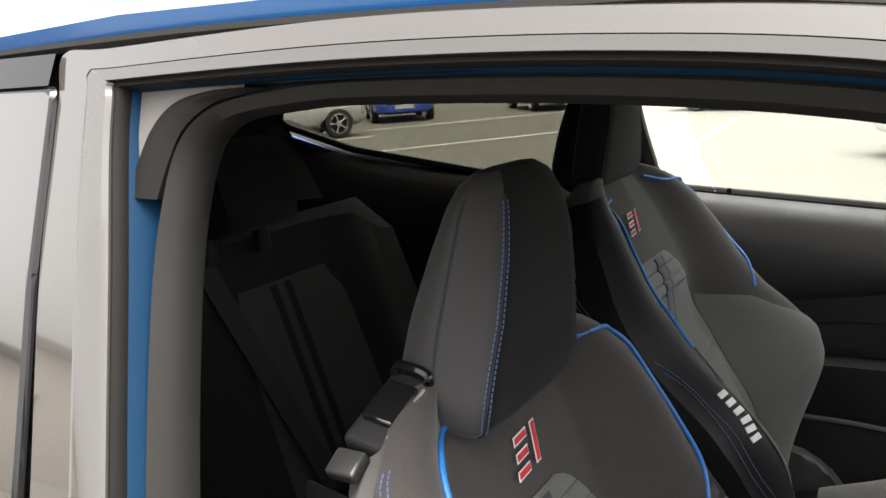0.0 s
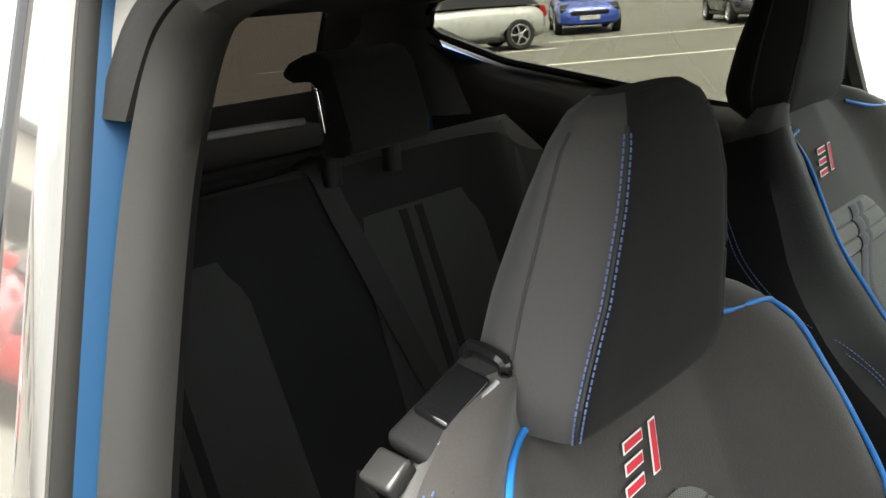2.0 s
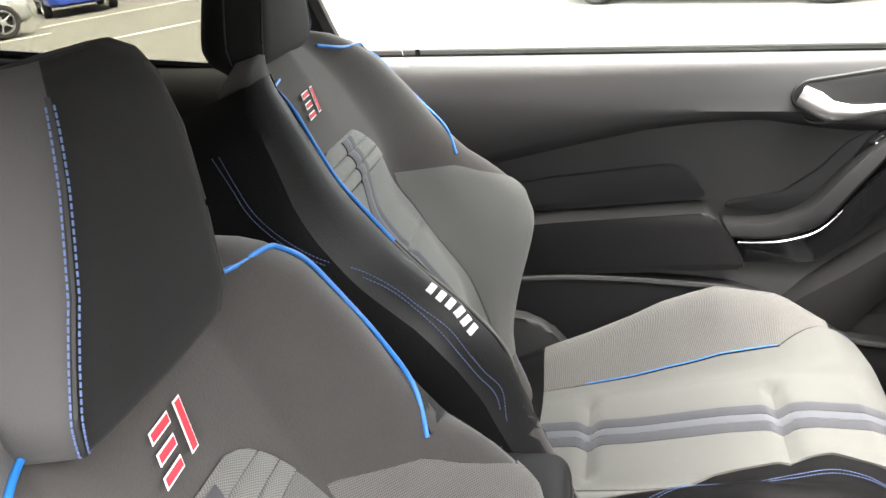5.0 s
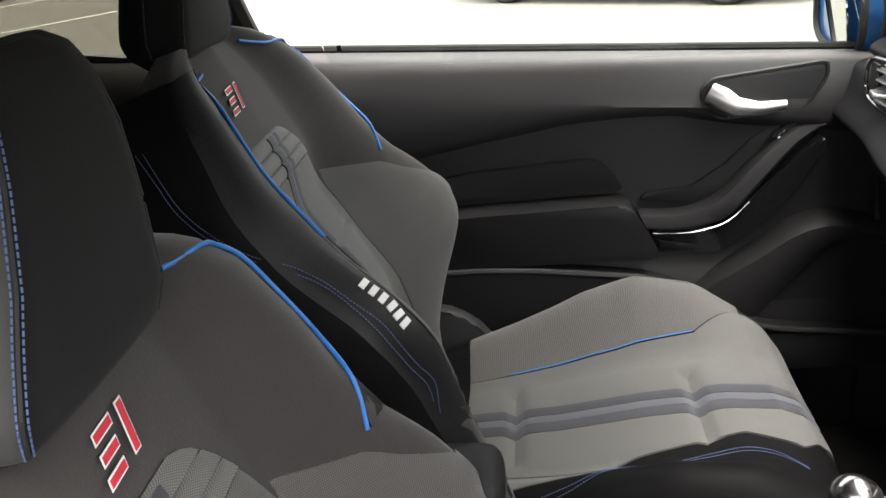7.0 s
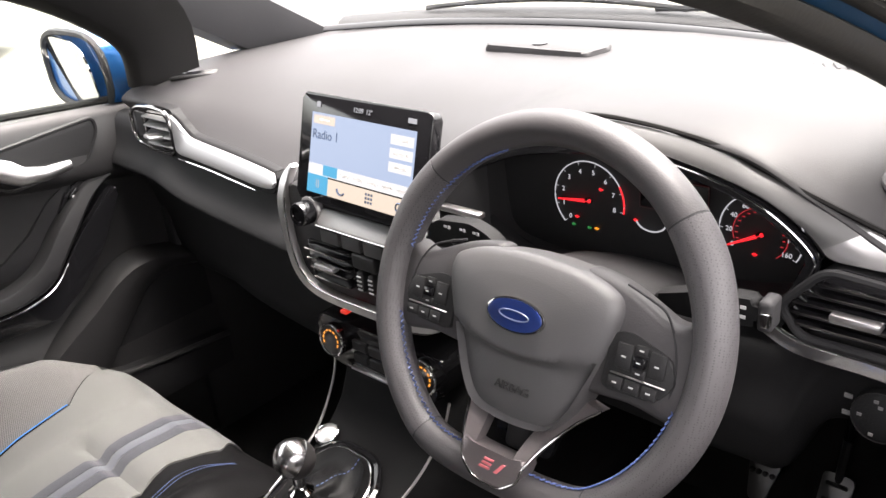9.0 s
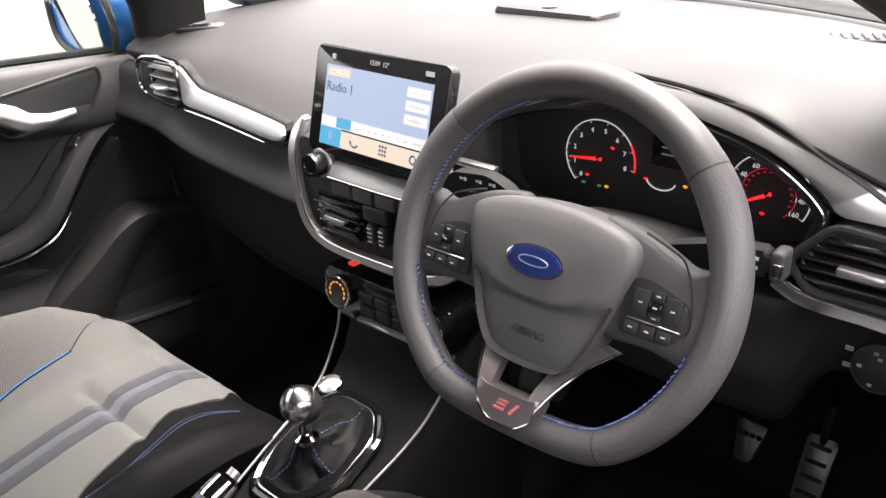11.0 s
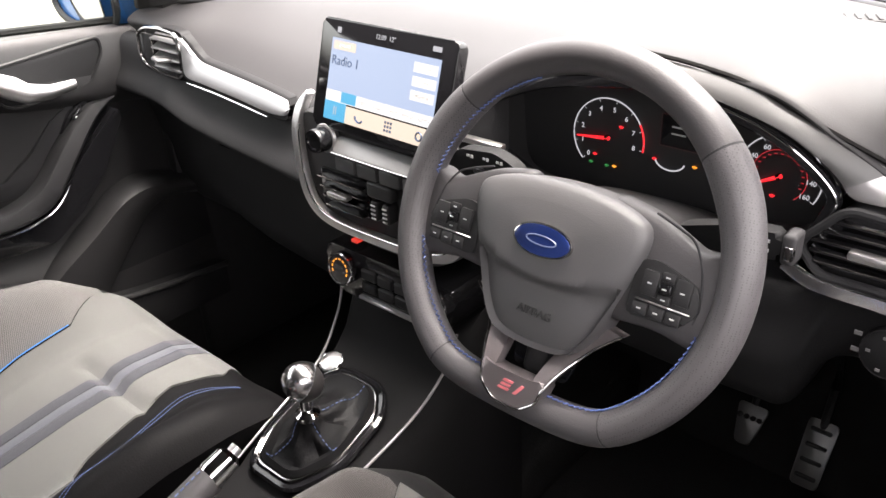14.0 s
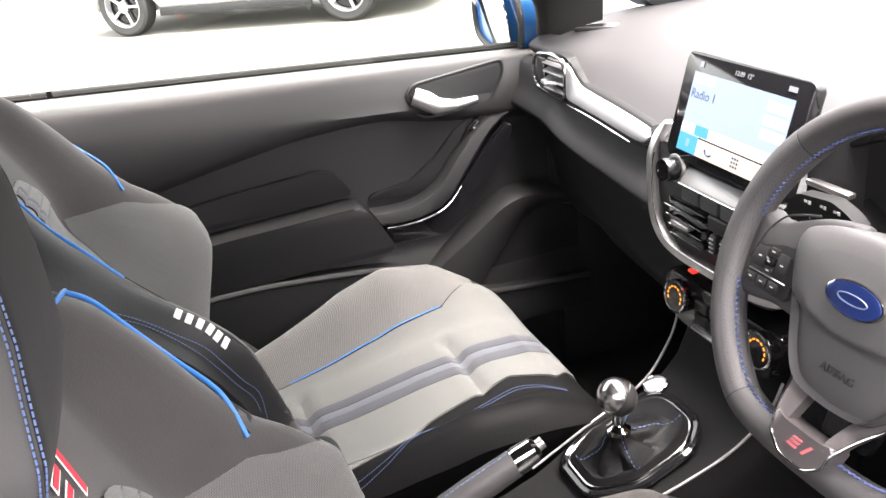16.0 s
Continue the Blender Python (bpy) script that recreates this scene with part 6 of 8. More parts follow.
car = thing("car_shell", "metallic blue three-door hatchback body with black window surrounds", "car", (0, 0, 0))
part("floor_pan", box(-1.5, 1.25, -0.72, 0.72, 0.20, 0.25, 0.01), CARPET, car, "black carpeted floor")
part("tunnel", box(-0.6, 1.2, -0.12, 0.12, 0.245, 0.36, 0.03, 3), CARPET, car)
part("bulkhead", prism([(1.12, 0.24), (1.30, 0.24), (1.30, 1.02), (1.12, 1.02), (1.20, 0.75)], "y", -0.72, 0.72), CARPET, car, "black footwell lining")
for s in (-1, 1):
    part("sill", box(-1.2, 1.2, s * 0.74 - 0.04, s * 0.74 + 0.04, 0.20, 0.42, 0.02, 3), CARPET, car)
    part("kick_panel", box(0.69, 1.25, s * 0.70 - 0.02, s * 0.70 + 0.02, 0.25, 1.0, 0.01), PLASTIC, car)

ROOF = [(x, zc, yw, ze) for x, zc, yw, ze in ((0.52, 1.395, 0.53, 1.365), (0.35, 1.425, 0.545, 1.385), (0.0, 1.45, 0.552, 1.395), (-0.4, 1.452, 0.55, 1.395), (-0.8, 1.44, 0.54, 1.385), (-1.2, 1.40, 0.52, 1.355), (-1.45, 1.36, 0.50, 1.325))]


def roof_sheet(dz, grow):
    rows = []
    for x, zc, yw, ze in ROOF:
        rows.append(crom([(x, -(yw + grow), ze - 0.012 + dz), (x, -(yw + grow) * 0.95, ze + 0.012 + dz), (x, -yw * 0.6, zc - 0.006 + dz), (x, 0, zc + dz), (x, yw * 0.6, zc - 0.006 + dz), (x, (yw + grow) * 0.95, ze + 0.012 + dz), (x, yw + grow, ze - 0.012 + dz)], 40))
    cols = [crom([r[k] for r in rows], 30) for k in range(40)]
    return ring_loft(cols, False, False)


part("roof_panel", roof_sheet(0.0, 0.0), BLUE, car, "blue painted roof")
part("headliner", roof_sheet(-0.035, -0.01), mat("dark_headliner", (0.03, 0.03, 0.032), 0.9, grain=700, bump=0.3), car, "dark cloth headliner")


def lean(z, s=1, off=0.0):
    """How far out the side glass lies at height z."""
    return s * (0.58 + (1.353 - z) * 0.36 + off)


# window opening outline on each side: rear edge, top, windscreen pillar
OPEN = [(-0.225, 1.02), (-0.25, 1.12), (-0.275, 1.235), (-0.292, 1.31), (-0.2965, 1.341), (-0.2975, 1.3515), (-0.285, 1.3535), (-0.12, 1.354), (0.03, 1.348), (0.15, 1.334), (0.30, 1.300), (0.50, 1.225), (0.70, 1.125), (0.86, 1.03)]

OUTER = [(-0.302, 1.02), (-0.320, 1.12), (-0.342, 1.235), (-0.347, 1.31), (-0.349, 1.345), (-0.351, 1.374), (-0.30, 1.3745), (-0.12, 1.376), (0.03, 1.368), (0.15, 1.354), (0.30, 1.322), (0.50, 1.247), (0.72, 1.147), (0.88, 1.05)]


def sweep(a0, a1, pts, s, wob=0.0):
    """A band along the opening: from offset a to offset b, each (outwards from the opening, sideways)."""
    n = 70
    line = crom([(p[0], 0, p[1]) for p in pts], n)
    rows = []
    for i, p in enumerate(line):
        t = (line[min(i + 1, n - 1)] - line[max(i - 1, 0)]).normalized()
        nrm = V(-t.z, 0, t.x)
        row = []
        for o, d in (a0, a1) if isinstance(a1, tuple) else a0:
            q = p + nrm * o
            row.append(V(q.x, lean(q.z, s, d), q.z))
        rows.append(row)
    return rows


DOPEN, DOUTER = OPEN, OUTER
for s in (-1, 1):
    OPEN, OUTER = DOPEN, DOUTER
    if s > 0:
        OPEN = [(p[0] - 0.10 * sstep(-0.05, -0.22, p[0]), p[1]) for p in DOPEN[:12]] + [(0.62, 1.155), (0.675, 1.10), (0.69, 1.03)]
        OUTER = [(p[0] - 0.10 * sstep(-0.05, -0.22, p[0]), p[1]) for p in DOUTER[:12]] + [(0.65, 1.168), (0.705, 1.11), (0.722, 1.03)]

    def band(path, s=s, OPEN=OPEN):
        return ring_loft(sweep(path, None, OPEN, s), False, False)
    inn, outr = crom([(p[0], 0, p[1]) for p in OPEN], 90), crom([(p[0], 0, p[1]) for p in OUTER], 90)
    rows = []
    for a, b in zip(inn, outr):
        row = []
        for f, d in ((1.0, 0.0), (1.0, 0.005), (0.96, 0.008), (0.40, 0.009), (0.385, 0.0075), (0.37, 0.009), (0.05, 0.008), (0.0, 0.005), (0.0, -0.002)):
            q = a.lerp(b, f)
            row.append(V(q.x, lean(q.z, s, d), q.z))
        rows.append(row)
    part("window_trim", ring_loft(rows, False, False), mat("gloss_black_pillar_trim", (0.05, 0.047, 0.045), 0.06, var=0.1, bump=0.0, rvar=0.03, coat=1.0), car, "gloss black window surround")
    part("glass_channel", band([(0.001, 0.003), (-0.003, 0.004), (-0.005, 0.001), (-0.006, -0.004), (-0.004, -0.012)]), RUBBER, car, "black rubber glass channel")
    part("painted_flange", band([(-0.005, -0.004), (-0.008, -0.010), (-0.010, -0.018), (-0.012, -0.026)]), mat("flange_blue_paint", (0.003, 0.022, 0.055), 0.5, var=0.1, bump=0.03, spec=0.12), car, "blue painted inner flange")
    SEAL = [(-0.225, 1.02), (-0.25, 1.12), (-0.268, 1.225), (-0.270, 1.28), (-0.264, 1.314), (-0.248, 1.335), (-0.222, 1.3465), (-0.18, 1.352), (-0.12, 1.354)] + DOPEN[8:]
    if s > 0:
        SEAL = [(p[0] - 0.10 * sstep(-0.05, -0.22, p[0]), p[1]) for p in SEAL[:13]] + [(0.62, 1.155), (0.675, 1.10), (0.69, 1.03)]
    part("door_seal", band(OPEN=SEAL, path=[(-0.007, -0.018), (-0.011, -0.014), (-0.019, -0.021), (-0.024, -0.034), (-0.022, -0.045), (-0.010, -0.056)]), mat("worn_seal_rubber", (0.0125, 0.012, 0.0115), 0.6, var=0.2, grain=300, bump=0.15, spec=0.2), car, "thick rubber door seal")
    part("pillar_lining", band(OPEN=SEAL, path=[(-0.012, -0.05), (0.008, -0.066), (0.05, -0.078), (0.09, -0.085)]), mat("dark_lining", (0.02, 0.0195, 0.0195), 0.8, grain=600, bump=0.2, spec=0.1), car, "dark cloth pillar lining")
    # plastic corner cover inside the window opening
    sh = -0.10 if s > 0 else 0.0
    arc_o = crom([(x + sh, 0, z) for x, z in ((-0.286, 1.283), (-0.281, 1.303), (-0.272, 1.324), (-0.255, 1.338), (-0.228, 1.3435), (-0.200, 1.3445))], 20)
    arc_i = crom([(x + sh, 0, z) for x, z in ((-0.262, 1.281), (-0.256, 1.305), (-0.247, 1.323), (-0.226, 1.336), (-0.203, 1.3400), (-0.180, 1.343))], 20)
    part("corner_cover", ring_loft([[V(q.x, lean(q.z, s, d), q.z) for q, d in ((a, -0.014), (a, -0.009), (a.lerp(b, 0.5), -0.008), (b, -0.012), (b, -0.03))] for a, b in zip(arc_o, arc_i)], False, False), RUBBER, car, "curved black plastic corner piece")
    square = [V(-0.2925 - 0.0025 * t + sh, 0, 1.283 + 0.066 * t) for t in np.linspace(0, 1, 11)][:10] + [V(-0.295 + 0.095 * t + sh, 0, 1.349 + 0.001 * t) for t in np.linspace(0, 1, 10)]
    part("corner_plate", ring_loft([[V(q.x, lean(q.z, s, d), q.z) for q, d in ((a, -0.011), (a.lerp(b, 0.5), -0.0105), (b, -0.0115))] for a, b in zip(square, arc_o)], False, False), mat("pale_corner_plate", (0.11, 0.103, 0.098), 0.6, var=0.1, grain=300, bump=0.1), car, "pale grey plate behind the corner piece")
    # upper roof rail between surround and roof
    part("roof_rail", ring_loft([[V(x, s * yo, z + dz) for yo, dz in ((0.568, -0.01), (0.572, 0.006), (0.555, 0.012), (0.545, 0.02))] for x, z in ((-1.45, 1.325), (-1.1, 1.356), (-0.7, 1.378), (-0.3, 1.388), (0.0, 1.38), (0.115, 1.370), (0.35, 1.335), (0.55, 1.27))], False, False), BLUE, car, "blue roof edge")
    part("roof_seam", tube(crom([(-1.45, s * 0.568, 1.315), (-0.7, s * 0.573, 1.368), (-0.3, s * 0.575, 1.378), (0.0, s * 0.576, 1.370), (0.115, s * 0.577, 1.360), (0.35, s * 0.58, 1.32), (0.55, s * 0.59, 1.25)], 40), 0.004, 6), RUBBER, car, "black roof seam")
    part("cant_trim", ring_loft([[V(x, s * yo, z + dz) for yo, dz in ((0.575, -0.045), (0.548, -0.04), (0.50, -0.005), (0.46, 0.03))] for x, z in ((-1.46, 1.33), (-1.1, 1.362), (-0.7, 1.384), (-0.3, 1.392), (0.1, 1.388), (0.35, 1.37), (0.55, 1.34))], False, False), mat("cant_cloth", (0.03, 0.03, 0.032), 0.85, grain=600, bump=0.2), car, "dark cloth roof edge lining")
    # windscreen pillar, cloth lined inside
    stations = ((1.20, 1.245, 0.675, 0.985, 1.005), (0.905, 1.12, 0.655, 1.043, 1.042), (0.771, 0.97, 0.63, 1.116, 1.125), (0.55, 0.75, 0.60, 1.225, 1.245), (0.30, 0.52, 0.565, 1.318, 1.362), (0.12, 0.32, 0.55, 1.352, 1.395))
    part("windscreen_pillar", ring_loft([[V(x0, s * (y + 0.028), z0), V(x0 + 0.012, s * (y - 0.012), z0 + 0.002), V(x0 * 0.55 + x1 * 0.45, s * (y - 0.028), z0 * 0.5 + z1 * 0.5 + 0.012), V(x1, s * (y - 0.022), z1 + 0.004), V(x1 + 0.02, s * (y + 0.015), z1 + 0.008)] for x0, x1, y, z0, z1 in ((a + 0.022, b + 0.022, c + 0.035, d - 0.008, e - 0.008) for a, b, c, d, e in stations)]), mat("pillar_dark", (0.03, 0.03, 0.033), 0.7, grain=600, bump=0.2), car, "dark windscreen pillar")
    part("quarterlight_pillar", ring_loft([[V(x0, s * (y + 0.02), z), V(x0 + 0.006, s * (y - 0.012), z), V(x1 - 0.006, s * (y - 0.016), z), V(x1, s * (y + 0.02), z)] for x0, x1, y, z in ((0.704, 0.760, 0.672, 0.985), (0.702, 0.754, 0.655, 1.035), (0.699, 0.750, 0.628, 1.12), (0.694, 0.745, 0.60, 1.20), (0.685, 0.735, 0.58, 1.25))]), PLASTIC, car, "broad black mirror pillar")
    # quarter window and its surround behind the door
    Q = [(-0.46, 1.349), (-0.44, 1.235), (-0.42, 1.08), (-0.60, 1.095), (-1.08, 1.175), (-1.26, 1.235), (-1.30, 1.27), (-1.22, 1.315), (-0.95, 1.343), (-0.6, 1.355)]
    if s < 0:
        Q = [(-0.352, 1.350), (-0.346, 1.235), (-0.326, 1.10)] + Q[3:]
        part("quarter_top_trim", ring_loft([[V(x, lean(z, s, 0.014), z), V(x, lean(z + 0.02, s, 0.012), z + 0.02)] for x, z in ((-0.352, 1.354), (-0.6, 1.356), (-0.95, 1.345), (-1.25, 1.318))], False, False), GLOSS, car, "gloss black strip above the quarter window")
    rp = round_poly(Q, 0.008 if s < 0 else 0.02)
    qg = part("quarter_glass", ring_loft([[V(p[0], lean(p[1], s, d), p[1]) for p in rp] for d in (0.012, 0.006)]), PRIVACY if s > 0 else QUARTERGLASS, car, "rear quarter window")
    part("quarter_frame", tube([V(p[0], lean(p[1], s, 0.008), p[1]) for p in rp], 0.004 if s < 0 else 0.009, 6, closed=True), GLOSS, car, "gloss black window edge")
    # quarter panel: painted side behind the door, below and behind the window
    SIDE = [(-0.36, 1.05), (-0.62, 1.075), (-1.08, 1.155), (-1.30, 1.225), (-1.36, 1.29), (-1.50, 1.30), (-1.72, 1.0), (-1.76, 0.62), (-1.72, 0.36), (-1.40, 0.30)] + [(-1.05 + 0.34 * math.cos(a), 0.31 + 0.34 * math.sin(a)) for a in np.linspace(math.pi, 0, 13)] + [(-0.68, 0.25), (-0.40, 0.25), (-0.38, 0.7)]
    side = ring_loft([[V(p[0], s * (0.82 - 0.14 * max(0, p[1] - 0.75) ** 1.0 * 1.2 - max(0, p[1] - 1.0) * 0.28 - max(0, -1.3 - p[0]) * 0.35 - d), p[1]) for p in SIDE] for d in (0, 0.05)])
    part("quarter_panel", side, BLUE, car, "blue rear quarter panel")
    part("boot_side_trim", ring_loft([[V(x, s * (0.755 - 0.168 * max(0, z - 0.75) - max(0, z - 1.0) * 0.30 - max(0, -1.3 - x) * 0.36), z) for z in np.linspace(0.30, top, 12)] for x, top in ((-1.20, 1.19), (-1.30, 1.232), (-1.36, 1.30), (-1.50, 1.31), (-1.58, 1.20), (-1.66, 1.08))], False, False), DARKCLOTH, car, "dark boot side lining")
    WING = [(0.92, 1.02), (0.90, 0.25), (1.09, 0.25)] + [(1.45 + 0.34 * math.cos(a), 0.31 + 0.34 * math.sin(a)) for a in np.linspace(math.pi, 0, 13)] + [(2.05, 0.30), (2.18, 0.45), (2.15, 0.72), (1.80, 0.88), (1.30, 0.98)]
    part("front_wing", ring_loft([[V(p[0], s * (0.81 - max(0, p[1] - 0.7) * 0.25 - max(0, p[0] - 1.7) * 0.45 - d), p[1]) for p in WING] for d in (0, 0.05)]), BLUE, car, "blue front wing")
    part("headlamp", prism(round_poly([(1.75, 0.72), (2.08, 0.66), (2.05, 0.74), (1.80, 0.86)], 0.03), "y", s * 0.60, s * 0.72, 0.02), BLACKGLASS, car, "headlamp")
    part("tail_lamp", prism(round_poly([(-1.60, 0.78), (-1.74, 0.78), (-1.66, 1.0), (-1.56, 1.0)], 0.03), "y", s * 0.62, s * 0.76, 0.02), mat("red_lens", (0.3, 0.01, 0.012), 0.1, bump=0), car, "red tail lamp")
    # inner trim behind the doors
    part("rear_side_trim", ring_loft([crom([(x, s * 0.70, 0.30), (x, s * 0.655, 0.55), (x, s * 0.64, 0.80), (x, s * 0.63, zb - 0.08), (x, s * 0.645, zb - 0.02), (x, s * 0.675, zb + 0.012)], 14) for x, zb in ((-0.33, 1.06), (-0.6, 1.085), (-0.9, 1.13), (-1.1, 1.17), (-1.3, 1.24))], False, False), CARDTRIM, car, "dark rear side trim")
    part("rear_pillar_trim", ring_loft([[V(x + dx, s * (yy - 0.25 * max(0, z - 1.2)), z) for x, z in ((-1.16, 1.06), (-1.27, 1.25), (-1.24, 1.31), (-1.0, 1.36))] for dx, yy in ((0.0, 0.64), (-0.06, 0.585), (-0.16, 0.56), (-0.24, 0.555))], False, False), mat("rear_trim_grey", (0.034, 0.034, 0.035), 0.6, var=0.12, scale=4, grain=620, bump=0.2, spec=0.3), car, "dark rear pillar trim")


def wheel(parent, c, s, r=0.31, spokes=10):
    m = Matrix.Translation(c) @ Matrix.Rotation(radians(90 if s < 0 else -90), 4, "X")
    w = part("wheel", lathe([(r * 0.30, -0.09), (r * 0.62, -0.10), (r * 0.62, 0.02), (r * 0.30, 0.02)], 24, m), GLOSS, parent, "road wheel")
    part("tyre", lathe([(r * 0.66, -0.095), (r * 0.9, -0.105), (r * 0.985, -0.085), (r, -0.05), (r, 0.05), (r * 0.985, 0.085), (r * 0.9, 0.103), (r * 0.68, 0.095), (r * 0.66, 0.05), (r * 0.66, -0.05), (r * 0.66, -0.095)], 36, m, cap=False), TYRE, w, "black tyre")
    bm = lathe([(r * 0.60, 0.04), (r * 0.67, 0.09), (r * 0.70, 0.098), (r * 0.67, 0.102), (r * 0.62, 0.06), (r * 0.60, 0.04)], 36, m, cap=False)
    for k in range(spokes):
        a = 2 * math.pi * k / spokes
        box(r * 0.12, r * 0.66, -0.014, 0.014, 0.055, 0.085, 0.005, 1, m @ Matrix.Rotation(a, 4, "Z"), bm)
    lathe([(r * 0.20, 0.05), (r * 0.20, 0.085), (r * 0.12, 0.092)], 18, m, bm)
    part("rim", bm, ALLOY, w, "alloy rim with spokes")
    return w


for x in (1.45, -1.05):
    for s in (-1, 1):
        wheel(car, (x, s * 0.73, 0.31), s)
bon = [crom([(x, -yw, ze), (x, -yw * 0.7, zc - 0.01), (x, 0, zc), (x, yw * 0.7, zc - 0.01), (x, yw, ze)], 24) for x, yw, ze, zc in ((1.27, 0.70, 0.985, 1.03), (1.55, 0.70, 0.93, 0.99), (1.85, 0.66, 0.83, 0.90), (2.08, 0.58, 0.72, 0.78))]
part("bonnet", ring_loft(bon, False, False), BLUE, car, "blue bonnet")
part("front_bumper", ring_loft([[V(2.08 - 0.25 * (abs(y) / 0.78) ** 3, y, 0.76), V(2.24 - 0.3 * (abs(y) / 0.78) ** 3, y, 0.60), V(2.26 - 0.3 * (abs(y) / 0.78) ** 3, y, 0.40), V(2.18 - 0.3 * (abs(y) / 0.78) ** 3, y, 0.22)] for y in np.linspace(-0.78, 0.78, 21)], False, False), BLUE, car, "blue front bumper")
part("grille", box(2.21, 2.245, -0.45, 0.45, 0.48, 0.66, 0.02, 2), GLOSS, car, "black grille")
part("tailgate", ring_loft([[V(-1.62, y * 0.72, 1.10), V(-1.74, y * 0.76, 0.95), V(-1.76, y * 0.78, 0.55)] for y in np.linspace(-0.95, 0.95, 15)], False, False), BLUE, car, "blue tailgate")
HEADER = mat("dark_tailgate_trim", (0.022, 0.022, 0.023), 0.6, grain=500, bump=0.3)
part("rear_header", ring_loft([crom([(-1.45, y * 0.55, 1.345), (-1.47, y * 0.56, 1.33), (-1.50, y * 0.58, 1.335), (-1.46, y * 0.56, 1.352)], 10) for y in np.linspace(-1, 1, 15)], False, False), HEADER, car, "dark roof rear edge lining")
part("tailgate_lining", ring_loft([[V(-1.47, y * 0.53, 1.305), V(-1.44, y * 0.53, 1.335)] for y in np.linspace(-1, 1, 9)], False, False), HEADER, car, "dark tailgate trim")
part("tailgate_lower_lining", ring_loft([[V(-1.60, y * 0.66, 1.115), V(-1.59, y * 0.68, 1.06), V(-1.64, y * 0.70, 0.60)] for y in np.linspace(-1, 1, 9)], False, False), HEADER, car, "dark tailgate trim")
rear_pane = part("rear_window", ring_loft([[V(-1.482, y * 0.55, 1.32), V(-1.625, y * 0.62, 1.11)] for y in np.linspace(-0.9, 0.9, 9)], False, False), REARPANE, car, "dark rear window")
part("rear_bumper", box(-1.80, -1.66, -0.74, 0.74, 0.28, 0.60, 0.06, 3), BLUE, car, "blue rear bumper")
part("cowl", box(1.20, 1.34, -0.68, 0.68, 0.985, 1.035, 0.012, 2), PLASTIC, car, "black windscreen cowl")
WS = [(1.235, 0.66, 1.045), (1.0, 0.635, 1.165), (0.75, 0.60, 1.285), (0.52, 0.55, 1.378)]
ws = part("windscreen", ring_loft([[V(x + 0.05 * (1 - (k / 8 - 1) ** 2), (k / 8 - 1) * y, z + 0.012 * (1 - (k / 8 - 1) ** 2)) for k in range(17)] for x, y, z in WS], False, False), PANE, car, "clear windscreen")
ws.visible_shadow = False
FOOT = crom([(1.11, 0.64, 1.047), (1.21, 0.42, 1.053), (1.262, 0.12, 1.056), (1.240, -0.18, 1.057), (1.15, -0.44, 1.058), (1.045, -0.60, 1.060)], 50)
part("glass_band", strip(FOOT, 0.009, 0.003, (-0.5, 0, 0.86)), BLACKGLASS, car, "black printed band along the windscreen foot")
part("scuttle", strip([p + V(0.05, 0, 0.006) for p in FOOT], 0.026, 0.006, (-0.2, 0, 0.98)), PLASTIC, car, "black scuttle outside the glass")
for k0, k1 in ((8, 27), (24, 44)):
    line = [FOOT[k] + V(0.052, 0, 0.020 + 0.012 * math.sin(math.pi * (k - k0) / (k1 - k0))) for k in range(k0, k1)]
    part("wiper", tube(line, 0.0055, 6), PLASTIC, car, "black wiper")

# ---- doors ----
def belt(x):
    return 1.047 - 0.083 * x


